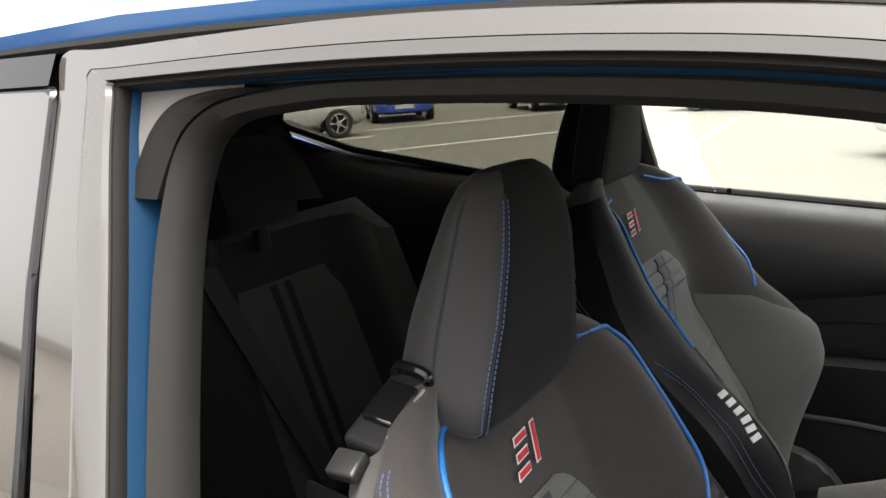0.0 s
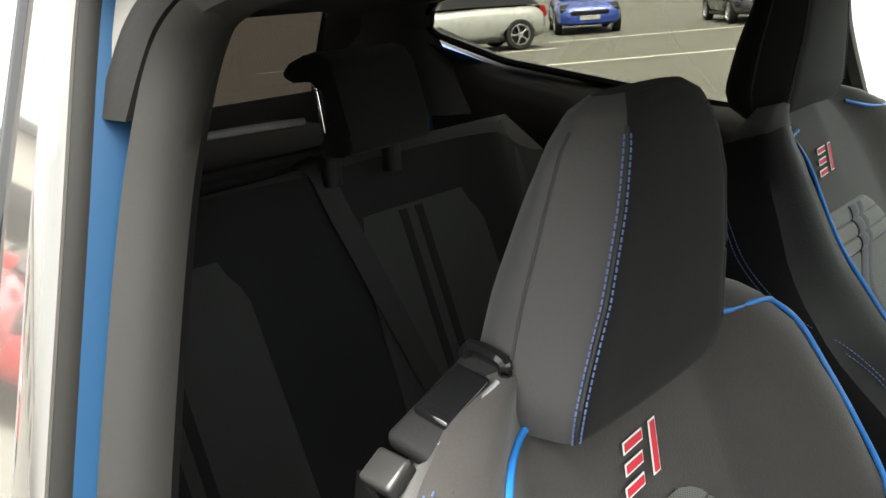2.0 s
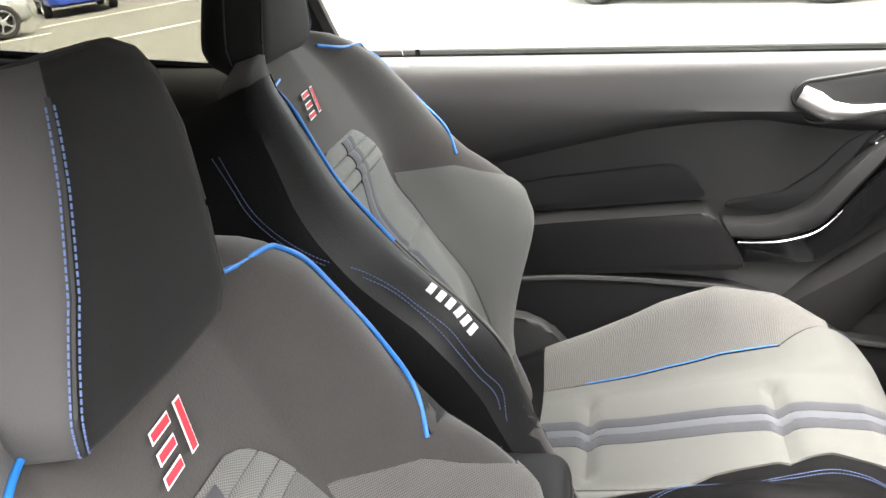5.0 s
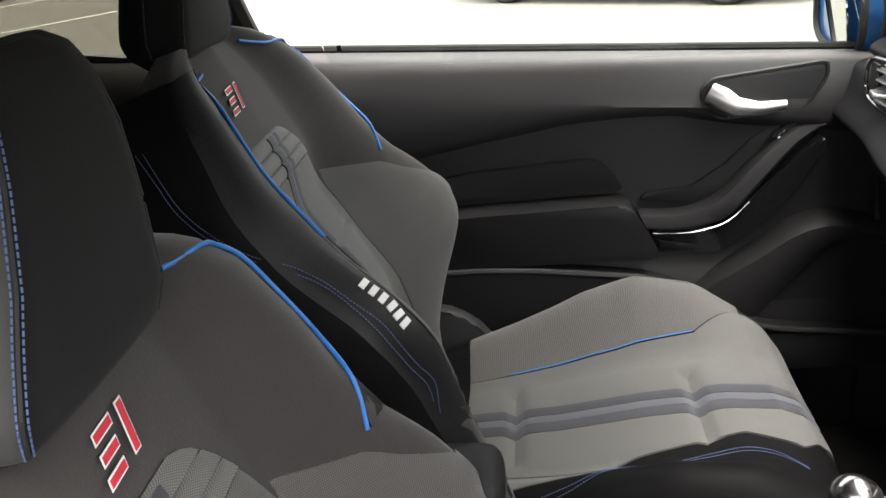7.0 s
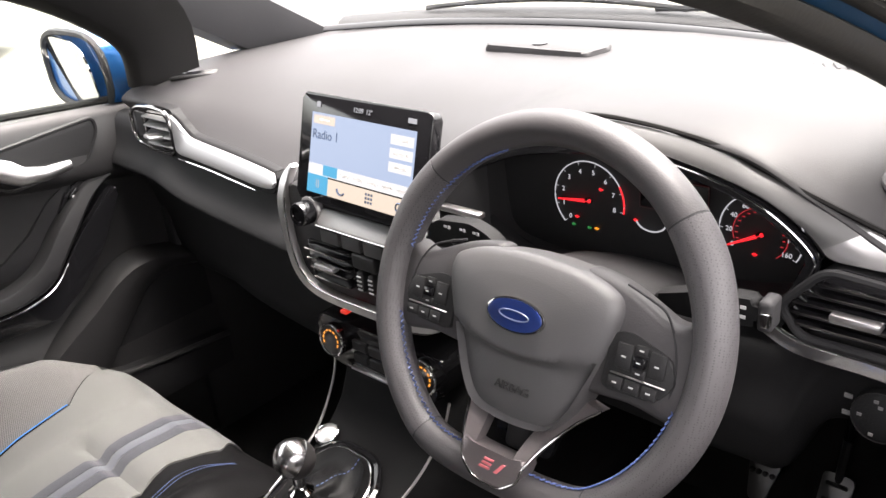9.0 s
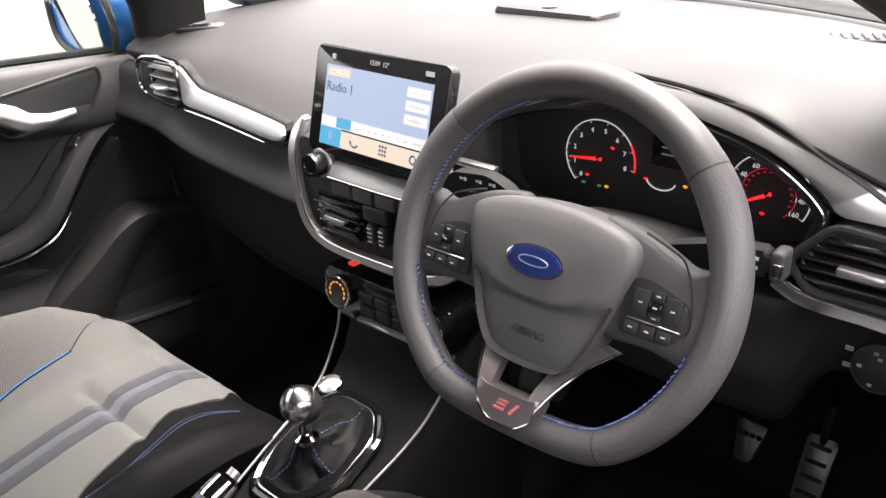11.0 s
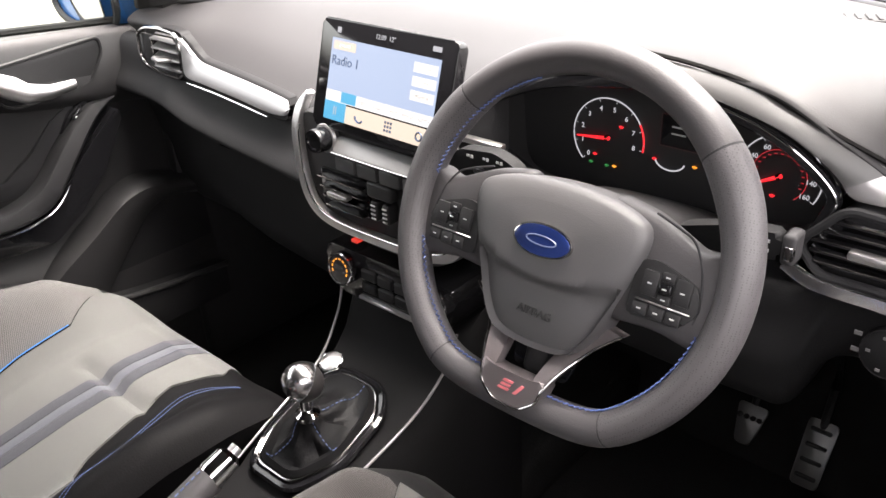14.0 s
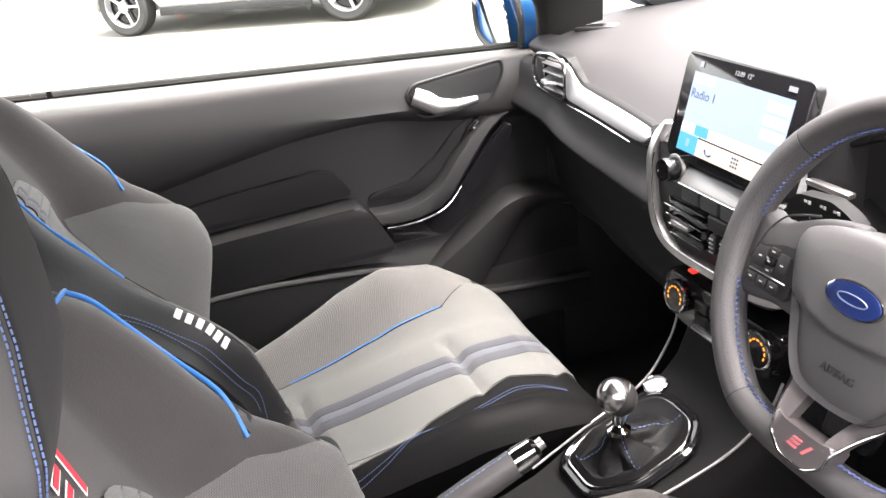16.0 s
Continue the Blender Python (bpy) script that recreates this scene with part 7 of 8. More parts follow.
def front_door(name, s, label):
    d = thing(name, label, "car door", (0, 0, 0), group="front doors")
    cols = []
    for x in np.linspace(-0.34, 0.74, 40):
        zb = belt(x)
        zc = lerp([(-0.34, 0.82), (-0.09, 0.886), (0.024, 0.905), (0.166, 0.926), (0.264, 0.930), (0.35, 0.928), (0.45, 0.905), (0.74, 0.86)], x)
        prof = [(0.735, zb - 0.004), (0.724, zb + 0.003), (0.713, zb - 0.003), (0.704, zb - 0.014), (0.697, zb - 0.029), (0.691, zb - 0.046), (0.686, zb - 0.063), (0.682, zb - 0.080), (0.680, min(zc + 0.012, zb - 0.085)), (0.684, zc), (0.700, zc - 0.014), (0.706, zc - 0.08), (0.705, 0.72), (0.700, 0.66), (0.688, 0.625), (0.675, 0.60), (0.668, 0.50), (0.68, 0.42), (0.70, 0.40)]
        cols.append([V(x, s * y, z) for y, z in prof])
    part("door_card", ring_loft(cols, False, False), CARDTRIM, d, "dark grained door card")
    OUT = [(-0.34, 1.04), (0.2, 1.03), (0.70, 0.99), (0.90, 0.985), (0.90, 0.26), (-0.36, 0.26), (-0.37, 0.7)]
    part("outer_panel", ring_loft([[V(p[0], s * (0.80 - max(0, p[1] - 0.7) * 0.16 - dd), p[1]) for p in OUT] for dd in (0, 0.02)]), BLUE, d, "blue painted outer skin")
    part("sill_seal", tube([(x, s * 0.738, belt(x) + 0.006) for x in np.linspace(-0.33, 0.74, 20)], 0.010, 8, flat=0.8), RUBBER, d, "black belt-line rubber")
    # armrest pad
    part("armrest", prism(round_poly([(-0.34, 0.675), (-0.34, 0.755), (0.0, 0.772), (0.262, 0.776), (0.292, 0.735), (0.322, 0.668)], 0.016), "y", s * 0.712, s * 0.640, 0.005, 2), LEATHER, d, "padded black armrest")
    part("armrest_inlay", prism(round_poly([(-0.30, 0.782), (0.265, 0.784), (0.235, 0.832), (0.205, 0.848), (0.0, 0.838), (-0.30, 0.80)], 0.016), "y", s * 0.712, s * 0.690, 0.006, 2), LEATHER, d, "dark inlay above the armrest")
    # pull handle: a squared bar sweeping from the armrest up to the front
    top = crom([(0.285, 0, 0.752), (0.33, 0, 0.748), (0.374, 0, 0.751), (0.422, 0, 0.772), (0.476, 0, 0.825), (0.523, 0, 0.864), (0.553, 0, 0.882)], 34)
    low = crom([(0.300, 0, 0.722), (0.35, 0, 0.719), (0.394, 0, 0.723), (0.442, 0, 0.742), (0.504, 0, 0.808), (0.556, 0, 0.859), (0.600, 0, 0.884)], 34)
    rows = []
    for k, (p, q) in enumerate(zip(top, low)):
        yo = 0.645 + 0.028 * sstep(16, 33, k)
        rows.append([V(p.x + (q.x - p.x) * f, s * y, p.z + (q.z - p.z) * f) for f, y in ((0.05, yo + 0.045), (-0.06, yo + 0.012), (0.02, yo + 0.003), (0.2, yo), (0.75, yo - 0.002), (0.93, yo + 0.002), (1.0, yo + 0.008), (1.0, yo + 0.045))])
    part("pull_handle", ring_loft(rows), DEEPBLACK, d, "squared black pull handle")
    part("pull_accent", tube([V(q.x + 0.001, s * (0.647 + 0.028 * sstep(16, 33, k)), q.z - 0.005) for k, q in enumerate(low) if 1 <= k <= 19], [0.0014 + 0.0012 * math.sin(math.pi * k / 18) for k in range(19)], 8), CHROME, d, "bright chrome accent")
    part("pull_shadow_panel", prism(round_poly([(0.305, 0.672), (0.305, 0.715), (0.40, 0.716), (0.45, 0.738), (0.51, 0.80), (0.59, 0.868), (0.60, 0.855), (0.548, 0.768), (0.485, 0.702), (0.43, 0.666)], 0.012), "y", s * 0.712, s * 0.664, 0.006), GLOSS, d, "gloss black lower edge of the handle")
    part("handle_trough", prism(round_poly([(0.290, 0.762), (0.300, 0.774), (0.384, 0.784), (0.440, 0.820), (0.485, 0.866), (0.53, 0.890), (0.56, 0.872), (0.48, 0.79), (0.42, 0.748)], 0.008), "y", s * 0.712, s * 0.697, 0.003), DEEPBLACK, d, "dark trough behind the handle")
    part("switch_panel", prism(round_poly([(0.492, 0.838), (0.515, 0.872), (0.552, 0.894), (0.572, 0.886), (0.535, 0.858), (0.512, 0.828)], 0.006), "y", s * 0.712, s * 0.688, 0.003), GLOSS, d, "gloss black switch panel")
    for k in range(1 if s > 0 else 2):
        part("window_switch", box(-0.012, 0.012, -0.006, 0.006, -0.006, 0.006, 0.003, 2, Matrix.Translation((0.527 - 0.018 * k, s * 0.686, 0.868 - 0.018 * k)) @ Matrix.Rotation(radians(-38), 4, "Y")), GLOSS, d, "black window switch")
        part("switch_mark", box(-0.0018, 0.0018, -0.0065, 0.0065, -0.0018, 0.0018, 0, 1, Matrix.Translation((0.523, s * 0.685, 0.866))), MARKGREY, d, "pale switch mark")
    # inner release handle in its recess
    rec = round_poly([(0.392, 0.955), (0.41, 0.975), (0.595, 0.990), (0.597, 0.965), (0.565, 0.915), (0.43, 0.905), (0.41, 0.915)], 0.014)
    if s > 0:
        part("handle_recess", prism(rec, "y", s * 0.700, s * 0.684, 0.003), PLASTIC, d, "dark handle recess")
        part("recess_rim", tube([(p[0], s * 0.684, p[1]) for p in rec], 0.0035, 6, closed=True, up=(0, 1, 0)), CARDTRIM, d)
        part("release_handle", tube([(0.405, s * 0.672, 0.956), (0.425, s * 0.662, 0.945), (0.445, s * 0.655, 0.932), (0.48, s * 0.652, 0.927), (0.525, s * 0.655, 0.929)], [0.017, 0.019, 0.0165, 0.012, 0.008], 12, n=0, up=(0, 1, 0), flat=0.7), SILVER, d, "satin silver release handle")
    # loudspeaker and pocket
    ridge = crom([(0.36, 0, 0.575), (0.426, 0, 0.618), (0.491, 0, 0.657), (0.548, 0, 0.695), (0.602, 0, 0.712), (0.66, 0, 0.704), (0.735, 0, 0.680)], 30)
    inner = crom([(0.46, 0, 0.48), (0.480, 0, 0.515), (0.505, 0, 0.545), (0.555, 0, 0.603), (0.610, 0, 0.658), (0.665, 0, 0.671), (0.735, 0, 0.655)], 30)
    part("speaker_surround", ring_loft([[V(p.x, s * 0.70, p.z + 0.012), V(p.x, s * 0.664, p.z + 0.006), V(p.x, s * 0.650, p.z - 0.004), V((p.x * 2 + q.x) / 3, s * 0.648, (p.z * 2 + q.z) / 3), V((p.x + q.x * 2) / 3, s * 0.652, (p.z + q.z * 2) / 3), V(q.x, s * 0.662, q.z), V(q.x, s * 0.70, q.z - 0.002)] for p, q in zip(ridge, inner)], False, False), CARDTRIM, d, "curved black speaker surround")
    part("speaker_panel", prism([(p.x, p.z) for p in inner] + [(0.74, 0.44), (0.47, 0.42)], "y", s * 0.712, s * 0.672, 0.003), DEEPBLACK, d, "black speaker grille")
    part("speaker_dot", lathe([(0.006, 0), (0.006, 0.004)], 12, basis((0.665, s * 0.676, 0.60), (1, 0, 0), (0, 0, 1) if s < 0 else (0, 0, -1))), GLOSS, d)
    lip = crom([(-0.30, 0, 0.655), (-0.003, 0, 0.668), (0.255, 0, 0.642), (0.33, 0, 0.622), (0.404, 0, 0.585), (0.467, 0, 0.541), (0.532, 0, 0.518), (0.735, 0, 0.498)], 40)
    part("pocket", prism([(p.x, p.z) for p in lip] + [(0.735, 0.43), (-0.30, 0.43)], "y", s * 0.67, s * 0.632, 0.006), DEEPBLACK, d, "black door pocket")
    part("pocket_lip", tube([(p.x, s * 0.633, p.z) for p in lip], 0.006, 8), CARDTRIM, d, "grained pocket edge")
    return d


pdoor = front_door("passenger_door", 1, "closed passenger door with dark trim and silver handle")
ddoor = front_door("driver_door", -1, "closed driver door with its window wound down")
pg = part("door_glass", ring_loft([[V(p[0], lean(p[1], 1, d), p[1]) for p in [(-0.23, 1.05), (-0.29, 1.33), (-0.26, 1.355), (0.1, 1.345), (0.3, 1.30), (0.58, 1.19), (0.66, 1.0)]] for d in (-0.002, -0.006)]), PANE, pdoor, "clear side window")
pg.visible_shadow = False
part("glass_mark", box(-0.004, 0.004, -0.0005, 0.0005, -0.006, 0.006, 0, 1, Matrix.Translation((-0.21, lean(1.085, 1, -0.008), 1.085))), GLOSS, pdoor, "small dark etched mark")
ql = part("quarterlight_glass", ring_loft([[V(p[0], lean(p[1], 1, d), p[1]) for p in [(0.67, 1.0), (0.60, 1.18), (0.70, 1.13), (0.86, 1.03), (0.88, 1.0)]] for d in (-0.002, -0.006)]), PANE, car, "small front quarter window")
ql.visible_shadow = False
for s in (1, -1):
    mm = thing("wing_mirror", "blue wing mirror on the front door", "mirror", (0, 0, 0), group="wing mirrors")
    MR = Matrix.Translation((0.69, s * 0.835, 1.045))
    rings = []
    for k in range(9):
        t = k / 8
        sc = math.sqrt(max(0.0, 1 - (t * 0.98) ** 2.2))
        rings.append([MR @ V(-0.03 + 0.11 * t, (0.122 * abs(math.cos(a)) ** 0.55 * math.copysign(1, math.cos(a))) * (0.35 + 0.65 * sc) - s * 0.02 * t, (0.075 * abs(math.sin(a)) ** 0.55 * math.copysign(1, math.sin(a))) * (0.3 + 0.7 * sc)) for a in np.linspace(0, 6.2832, 29)[:-1]])
    part("housing", ring_loft(rings), BLUE, mm, "blue painted housing")
    rr = [(0.115 * abs(math.cos(a)) ** 0.6 * math.copysign(1, math.cos(a)), 0.067 * abs(math.sin(a)) ** 0.6 * math.copysign(1, math.sin(a))) for a in np.linspace(0, 6.2832, 33)[:-1]]
    part("glass_rim", tube([MR @ V(-0.033, p[0] * 1.04, p[1] * 1.06) for p in rr], 0.007, 6, closed=True, up=(1, 0, 0)), PLASTIC, mm, "black rim")
    part("mirror_glass", ring_loft([[MR @ Matrix.Rotation(radians(s * -8), 4, "Z") @ Matrix.Rotation(radians(-6), 4, "Y") @ V(-0.038 - dx, p[0], p[1]) for p in rr] for dx in (0, 0.003)]), mat("mirror_silver", (0.42, 0.43, 0.45), 0.01, metal=1.0, var=0.0, bump=0.0, rvar=0.005), mm, "mirror glass")
    part("arm", tube([(0.74, s * 0.72, 0.985), (0.735, s * 0.76, 0.99), (0.73, s * 0.80, 1.0)], [0.03, 0.024, 0.028], 10), PLASTIC, mm, "black mirror foot")

# ---- rear bench ----
rb = thing("rear_bench", "dark cloth rear bench seat with grey striped panels", "car seat", (0, 0, 0))


def rear_front(y, z):
    x = -0.78 - (z - 0.58) * 0.34
    x += 0.022 * math.exp(-(((abs(y) - 0.42) / 0.06) ** 2)) + 0.014 * math.exp(-((y / 0.07) ** 2))
    return V(x, y, 0.5 + (z - 0.5) * (1 - 0.12 * sstep(0.40, 0.60, abs(y))))


rings = []
for k in range(26):
    z = 0.50 + 0.57 * k / 25
    ring = [rear_front(-0.60 + 1.20 * i / 48, z) for i in range(49)]
    ring += [V(-0.93 - (z - 0.58) * 0.34 + (0.05 if k > 23 else 0), 0.60 - 1.20 * i / 8, z) for i in range(9)]
    rings.append(ring)
part("backrest", ring_loft(rings), DARKCLOTH, rb, "charcoal cloth backrest")
REARGREY = weave("rear_grey_cloth", (0.030, 0.0315, 0.0315), (0.056, 0.0585, 0.0585), 0.004, 1.5, bump=0.2)
for cy in (0.19, -0.32):
    def pan(u, v, cy=cy):
        z = 0.56 + 0.425 * v
        hw = 0.150 - 0.03 * sstep(0.85, 1.0, v) + 0.012 * (1 - v)
        return rear_front(cy + (2 * u - 1) * hw, z)
    part("centre_panel", patch(pan, 14, 20, 0.006, 0.006), REARGREY, rb, "grey cloth panel")
    for yo in (-0.032, 0.006):
        def st(u, v, cy=cy, yo=yo):
            return rear_front(cy + yo + (2 * u - 1) * 0.009, 0.56 + 0.42 * v) + V(0.006, 0, 0)
        part("stripe", patch(st, 2, 20, 0.0015, 0.003), DARKCLOTH, rb, "dark stripe")
rings = []
for k in range(20):
    x = -0.80 + 0.50 * k / 19
    zt = 0.535 + 0.035 * sstep(-0.8, -0.4, x) - 0.06 * sstep(-0.36, -0.30, x)
    rings.append([V(x, -0.60 + 1.20 * i / 30, zt + 0.02 * math.exp(-(((abs(-0.60 + 1.20 * i / 30) - 0.42) / 0.07) ** 2))) for i in range(31)] + [V(x, 0.60 - 1.2 * i / 6, 0.26) for i in range(7)])
part("cushion", ring_loft(rings), DARKCLOTH, rb, "charcoal cloth cushion")
for cy in (0.19, -0.32):
    def cp(u, v, cy=cy):
        x = -0.76 + 0.40 * v
        return V(x, cy + (2 * u - 1) * 0.14, 0.535 + 0.035 * sstep(-0.8, -0.4, x))
    part("cushion_panel", patch(cp, 10, 14, 0.006, 0.006, out=(0, 0, 1)), REARGREY, rb, "grey cloth panel")
for y in (-0.225, -0.19):
    bk = thing("seat_belt_buckle", "red-topped belt buckle in the rear bench", "buckle", (0, 0, 0), group="rear belt buckles")
    B = Matrix.Translation((-0.775, y - 0.02, 0.628)) @ Matrix.Rotation(radians(20), 4, "Y")
    part("housing", box(-0.016, 0.016, -0.012, 0.012, -0.07, 0.0, 0.004, 2, B), PLASTIC, bk)
    part("release_button", box(-0.015, 0.015, -0.011, 0.011, -0.004, 0.010, 0.003, 2, B), mat("red_button", (0.6, 0.02, 0.015), 0.35, bump=0.02), bk, "red push button")
for cy in (0.10, -0.33):
    hrest = thing("rear_headrest", "dark cloth headrest raised on chrome posts", "headrest", (0, 0, 0), group="rear headrests")
    hs = [(-0.978, 1.212), (-0.984, 1.232), (-0.910, 1.256), (-0.876, 1.247), (-0.862, 1.225), (-0.846, 1.17), (-0.834, 1.13), (-0.842, 1.108), (-0.875, 1.101), (-0.912, 1.104), (-0.916, 1.118), (-0.888, 1.134), (-0.882, 1.16), (-0.890, 1.195), (-0.905, 1.212)]
    part("pad", prism(smooth_poly(hs, 4), "y", cy - 0.098, cy + 0.066, 0.007, 2), DARKCLOTH, hrest, "comma-shaped cloth pad")
    for yy in (-0.080, 0.048):
        part("post", tube([(-0.912, cy + yy, 1.05), (-0.918, cy + yy, 1.12), (-0.932, cy + yy, 1.222)], 0.005, 10), CHROME, hrest, "chrome post")
        part("post_guide", lathe([(0.016, 1.05), (0.016, 1.09), (0.012, 1.097)], 14, Matrix.Translation((-0.915, cy + yy, 0))), PLASTIC, hrest, "black post guide")
shelf = thing("parcel_shelf", "dark parcel shelf behind the rear bench", "shelf", (0, 0, 0))
part("board", box(-1.46, -1.0, -0.60, 0.30, 1.06, 1.085, 0.008), DARKCLOTH, shelf)
part("edge", tube([(-0.985, -0.48, 1.09), (-0.985, 0.28, 1.09)], 0.012, 8), PLASTIC, shelf, "black front edge")
part("shelf_cord", tube([(-1.0, -0.30, 1.151), (-1.0, -0.16, 1.149), (-1.0, -0.05, 1.147), (-1.0, 0.04, 1.143)], 0.0065, 10, n=16), mat("shelf_edge_grey", (0.55, 0.55, 0.56), 0.4, bump=0.05), shelf, "pale grey raised shelf edge")
# belts
def webbing(pts, w, label, up, name="seat_belt"):
    b = thing(name, label, "seat belt", (0, 0, 0), group="seat belts")
    line = crom(pts, 30)
    rows = []
    for i, p in enumerate(line):
        t = (line[min(i + 1, 29)] - line[max(i - 1, 0)]).normalized()
        sd = t.cross(V(up)).normalized() * w
        n = sd.cross(t).normalized() * 0.0008
        rows.append([p - sd - n, p + sd - n, p + sd + n, p - sd + n])
    part("webbing", ring_loft(rows), mat("black_webbing", (0.03, 0.03, 0.032), 0.7, grain=900, bump=0.4), b, "black woven belt")
    part("anchor_cover", box(-0.022, 0.022, -0.016, 0.016, -0.03, 0.03, 0.008, 2, Matrix.Translation(line[-1])), PLASTIC, b, "black plastic anchor cover")
    return b


webbing([(-1.0, 0.0, 1.08), (-0.935, 0.005, 1.08), (-0.90, 0.02, 1.0), (-0.83, 0.07, 0.80), (-0.76, 0.12, 0.60)], 0.022, "black rear seat belt across the bench", (1, 0, 0.35))
webbing([(-1.0, 0.54, 1.05), (-0.955, 0.49, 1.045), (-0.90, 0.47, 0.95), (-0.80, 0.44, 0.68), (-0.74, 0.42, 0.59)], 0.022, "black rear seat belt beside the side trim", (1, 0, 0.35))
webbing([(-0.40, 0.60, 1.27), (-0.40, 0.605, 1.1), (-0.40, 0.615, 0.80), (-0.40, 0.62, 0.45)], 0.022, "black front seat belt on the door pillar", (0, 1, 0))
webbing([(-0.40, -0.545, 1.24), (-0.40, -0.56, 1.1), (-0.40, -0.60, 0.80), (-0.40, -0.62, 0.45)], 0.022, "black front seat belt on the door pillar", (0, 1, 0))


# ---- outdoors ----
gnd = bmesh.new()
bmesh.ops.create_grid(gnd, x_segments=60, y_segments=60, size=400)
ground = ob_from("ground", gnd, ASPHALT, None, smooth=False)
tagged(ground, "pale worn asphalt of the car park", "ground", kind="structure")


def line_mark(a, b, w=0.10):
    d = (V(*b, 0) - V(*a, 0)).normalized()
    n = V(-d.y, d.x, 0) * w / 2
    A, B = V(*a, 0), V(*b, 0)
    ob = ob_from("bay_line", ring_loft([[p - n + V(0, 0, 0.0), p + n + V(0, 0, 0.0), p + n + V(0, 0, 0.006), p - n + V(0, 0, 0.006)] for p in [A.lerp(B, k / 8) for k in range(9)]]), PAINTLINE, None, smooth=False)
    return tagged(ob, "worn white painted parking bay line", "road marking", group="bay lines", kind="structure")


for a, b in (((-9.2, 10.4), (-5.6, 15.4)), ((-12.4, 15.8), (-8.2, 21.5)), ((-2.9, 8.0), (-3.6, 16.2)), ((-14.8, 9.0), (-11.0, 14.2)), ((5.2, 3.0), (7.8, 6.6)), ((6.2, 0.6), (10.2, 3.4))):
    line_mark(a, b)


def parked_car(name, label, col, at, heading, L=4.2, W=1.78, Hh=1.48, wb=2.6, group="parked cars"):
    """A parked hatchback: lofted lower body, glasshouse, roof, lamps and four wheels. Local x is forwards."""
    c = thing(name, label, "car", at, group=group)
    c.rotation_euler = (0, 0, radians(heading))
    pt = paint(name + "_paint", col)
    hw = W / 2
    prof = [(-L / 2, 0.30, 0.42, 0.72), (-L / 2 + 0.05, 0.26, 0.86, 0.90), (-L / 2 + 0.35, 0.22, 0.95, 0.98), (-0.5, 0.20, 0.98, 1.0), (0.5, 0.20, 0.96, 1.0), (L / 2 - 1.1, 0.20, 0.93, 1.0), (L / 2 - 0.5, 0.22, 0.84, 0.96), (L / 2 - 0.12, 0.24, 0.72, 0.86), (L / 2, 0.30, 0.55, 0.66)]
    rings = []
    for k in range(37):
        x = -L / 2 + L * k / 36
        z0, z1, ws = (lerp([(p[0], p[i]) for p in prof], x) for i in (1, 2, 3))
        ring = []
        for a in np.linspace(0, 2 * math.pi, 33)[:-1]:
            cs, sn = math.cos(a), math.sin(a)
            y = hw * ws * abs(cs) ** 0.35 * math.copysign(1, cs) * (1.0 if sn < 0 else 1 - 0.10 * sn)
            z = (z0 + z1) / 2 + (z1 - z0) / 2 * abs(sn) ** 0.5 * math.copysign(1, sn)
            for ax in (wb / 2 - 0.05, -wb / 2 - 0.05):
                if sn < 0.2:
                    d = abs(x - ax)
                    if d < 0.36:
                        z = max(z, math.sqrt(0.36**2 - d * d) + 0.30 if abs(y) > hw * 0.7 else z)
            ring.append(V(x, y, z))
        rings.append(ring)
    part("body", ring_loft(rings), pt, c, "glossy painted body")
    gl = [(-L / 2 + 0.12, 0.93, 0.70, 0.0), (-L / 2 + 0.45, 0.95, 0.74, Hh - 1.06), (-0.2, 0.97, 0.78, Hh - 0.985), (0.35, 0.97, 0.79, Hh - 1.01), (1.12, 0.95, 0.76, 0.0)]
    rings = []
    for k in range(21):
        x = gl[0][0] + (gl[-1][0] - gl[0][0]) * k / 20
        zb, wf, h = (lerp([(g[0], g[i]) for g in gl], x) for i in (1, 2, 3))
        rings.append([V(x, hw * wf * (1.05 - 0.28 * t) * s, zb + h * t) for s, ts in ((1, (0, 0.35, 0.7, 0.93, 1.0)), (-1, (1.0, 0.93, 0.7, 0.35, 0))) for t in ts])
    part("glasshouse", ring_loft(rings), BLACKGLASS, c, "dark glazed upper body")
    rr = []
    for x in np.linspace(-L / 2 + 0.30, 0.52, 14):
        h = lerp([(g[0], g[3]) for g in gl], x) + 0.96
        rr.append([V(x, hw * 0.77 * s * (0.75), h + 0.012 + 0.02 * (1 - abs(s))) for s in np.linspace(-1, 1, 11)] + [V(x, hw * 0.77 * s * 0.75, h - 0.02) for s in np.linspace(1, -1, 5)])
    part("roof", ring_loft(rr), pt, c, "painted roof")
    for s in (-1, 1):
        part("headlamp", prism(round_poly([(L / 2 - 0.42, 0.66), (L / 2 - 0.10, 0.58), (L / 2 - 0.10, 0.68), (L / 2 - 0.38, 0.80)], 0.03), "y", s * hw * 0.55, s * hw * 0.86, 0.02), BLACKGLASS, c, "headlamp")
        part("tail_lamp", prism(round_poly([(-L / 2 + 0.0, 0.68), (-L / 2 + 0.12, 0.68), (-L / 2 + 0.16, 0.92), (-L / 2 + 0.04, 0.9)], 0.02), "y", s * hw * 0.5, s * hw * 0.84, 0.02), mat(name + "_lens", (0.35, 0.01, 0.015), 0.15, bump=0), c, "red tail lamp")
        part("mirror", box(0.72, 0.86, s * hw * 0.97 - 0.05, s * hw * 0.97 + 0.09 * 1, 0.93, 1.06, 0.03, 2), pt, c, "door mirror")
        part("door_line", tube([(0.75, s * hw * 1.0, 0.88), (0.70, s * hw * 1.0, 0.40)], 0.006, 4), TYRE, c)
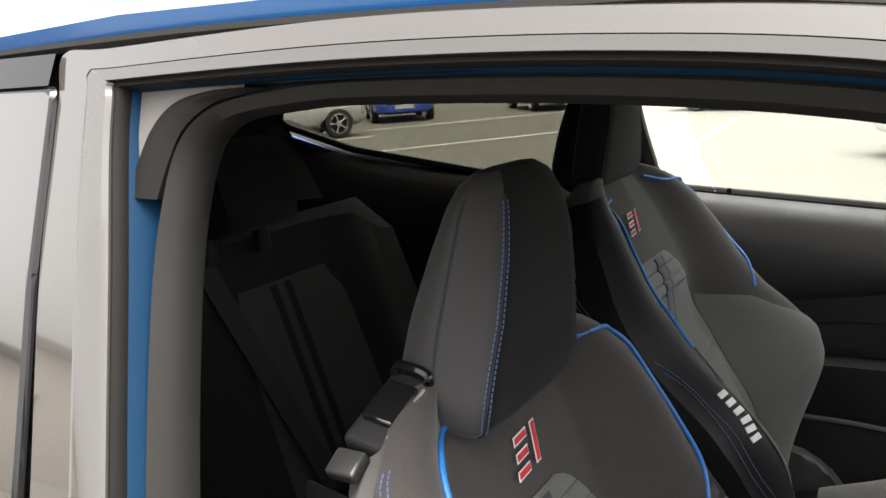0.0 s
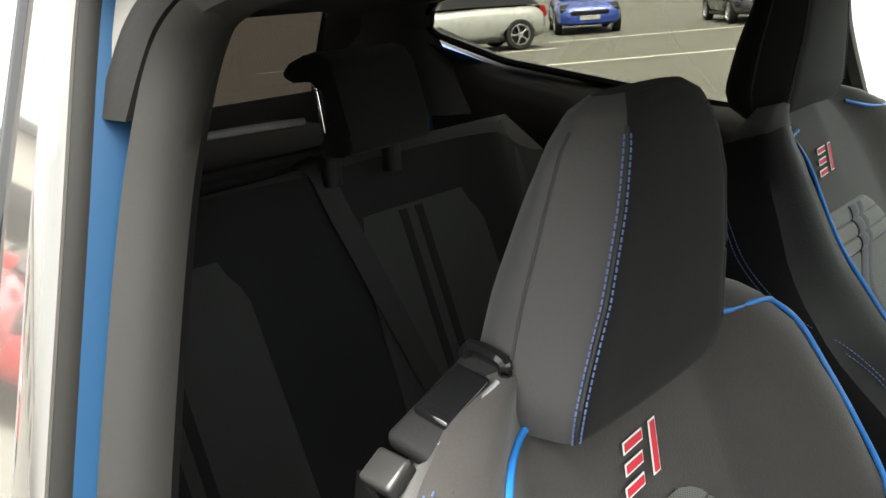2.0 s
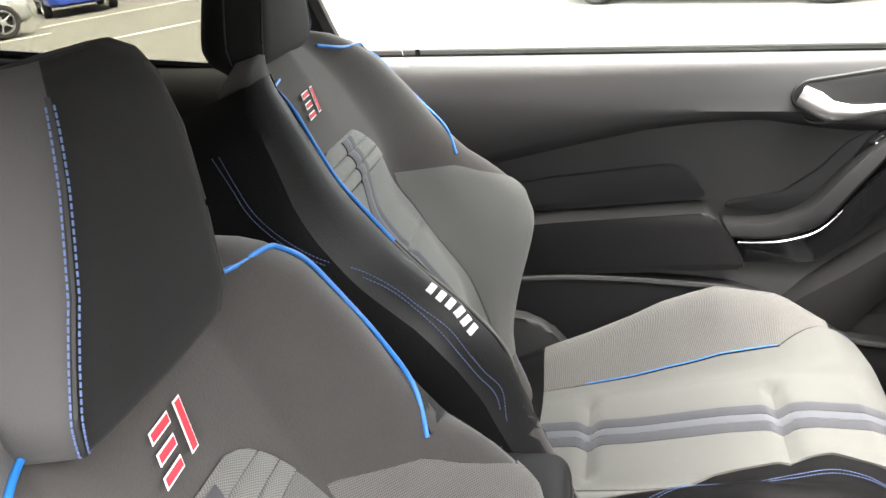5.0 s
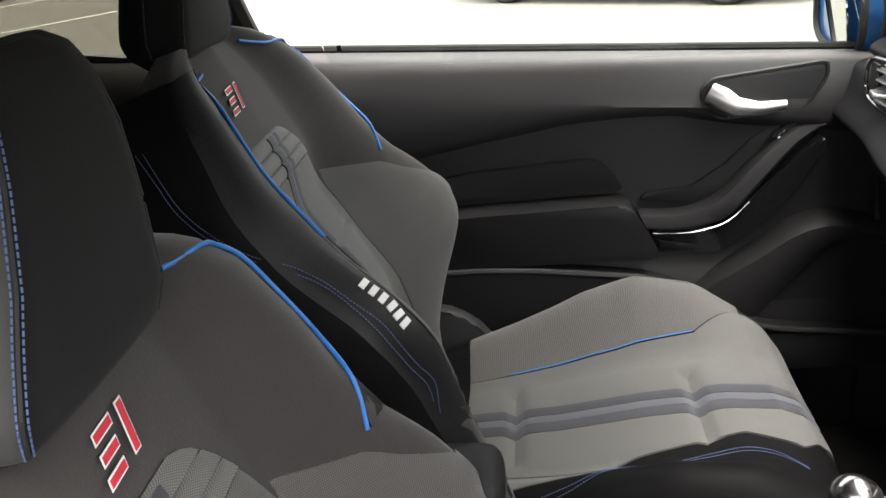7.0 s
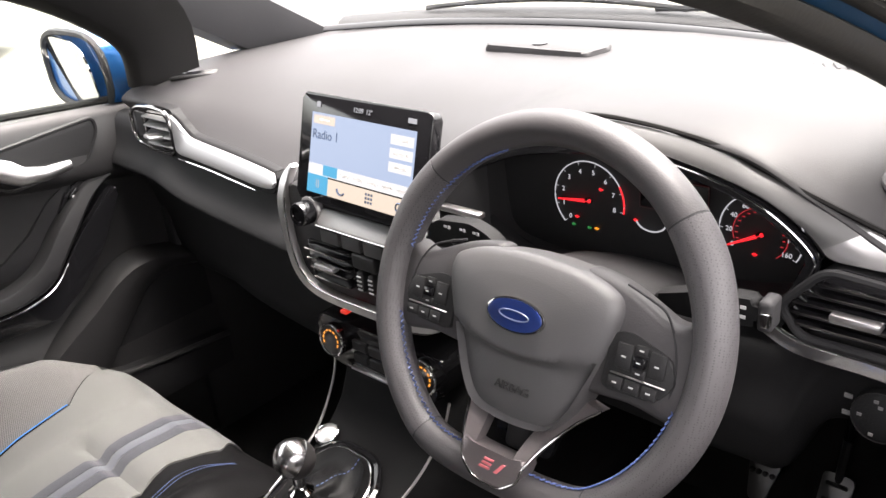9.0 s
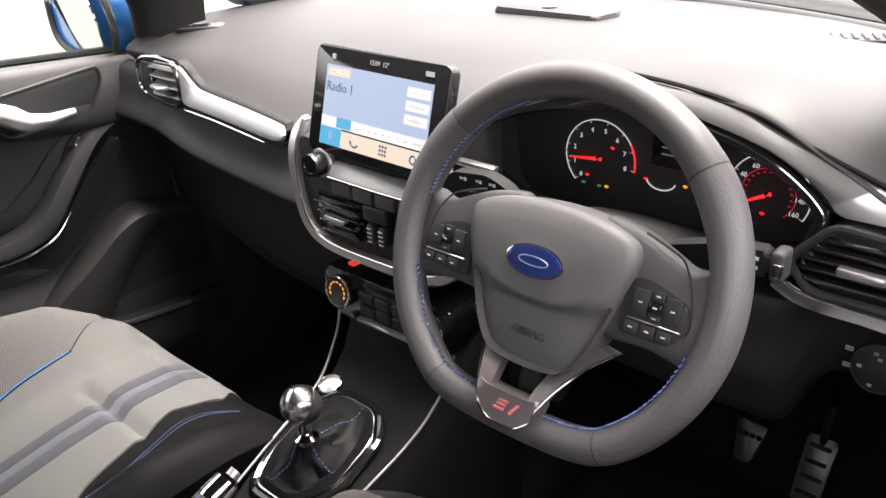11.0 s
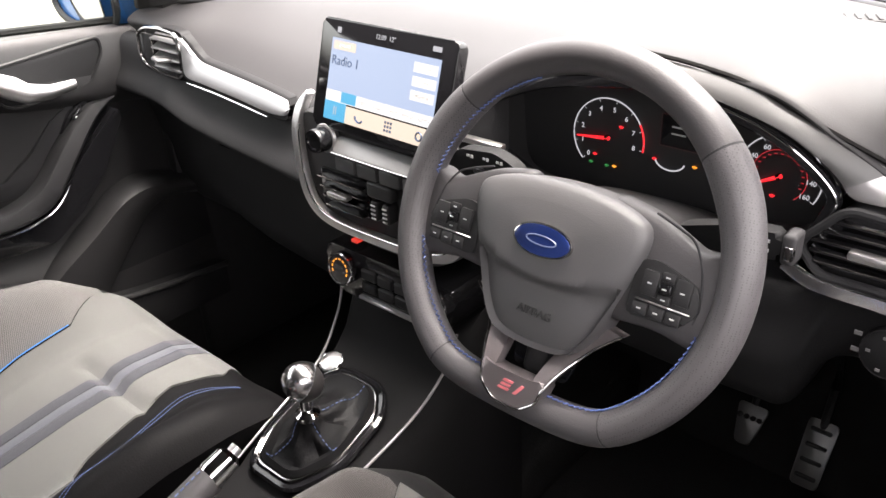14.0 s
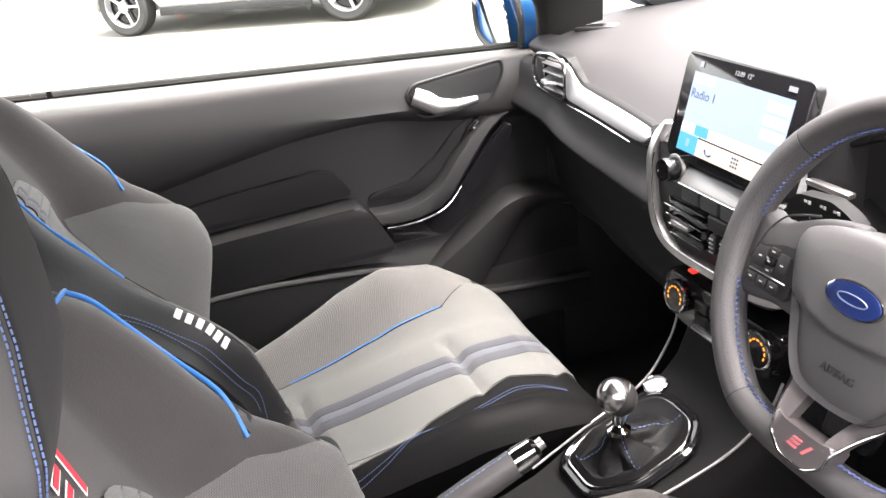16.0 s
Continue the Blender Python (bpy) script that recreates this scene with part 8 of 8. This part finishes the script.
        part("sill_trim", box(-wb / 2 + 0.42, wb / 2 - 0.45, s * (hw - 0.03) - 0.02, s * (hw - 0.03) + 0.02, 0.20, 0.29, 0.01), PLASTIC, c, "black sill trim")
        part("plate", box(L / 2 - 0.01, L / 2 + 0.015, -0.26, 0.26, 0.38, 0.49, 0.004, 1), MARKGREY, c, "blank number plate") if s > 0 else None
        for x in (wb / 2 - 0.05, -wb / 2 - 0.05):
            wheel(c, (x, s * (hw - 0.10), 0.325), s, 0.325, 5)
    part("grille", box(L / 2 - 0.03, L / 2 + 0.01, -0.5, 0.5, 0.50, 0.62, 0.02, 2), GLOSS, c, "black grille")
    return c


parked_car("white_car", "white hatchback with dark alloy wheels parked on asphalt", (0.78, 0.78, 0.76), (1.45, 9.3, 0), -38, 4.4, 1.8, 1.5, 2.75)
parked_car("silver_car", "silver hatchback parked on asphalt", (0.42, 0.43, 0.42), (-13.2, 13.2, 0), -120, 4.1)
parked_car("blue_car", "bright blue hatchback parked in a far bay", (0.02, 0.06, 0.35), (-14.2, 19.8, 0), -50, 4.3)
parked_car("dark_car", "dark grey car parked in a far bay", (0.03, 0.03, 0.035), (-10.5, 22.5, 0), -50, 4.3)
parked_car("black_car", "black car parked in a far bay", (0.012, 0.012, 0.014), (-3.5, 19.0, 0), -20, 4.3)
parked_car("red_car", "red hatchback parked beside the blue car", (0.5, 0.01, 0.015), (-7.6, -3.9, 0), 12, 4.1)


bld = thing("showroom_building", "long low building with pale cladding beside the car park", "building", (-30, -22, 0))
part("wall", box(-4, 4, -18, 18, 0, 3.9, 0.02), mat("pale_cladding", (0.42, 0.39, 0.35), 0.7, var=0.12, scale=0.6, grain=30, bump=0.2), bld, "pale beige cladding")
part("roof", box(-4.3, 4.3, -18.3, 18.3, 3.9, 4.25, 0.05), mat("dark_roof_edge", (0.06, 0.06, 0.065), 0.6), bld, "dark roof edge")
for k in range(5):
    part("window", box(3.98, 4.05, -14 + 6.5 * k, -10.5 + 6.5 * k, 0.9, 2.5, 0.02), BLACKGLASS, bld, "dark window")
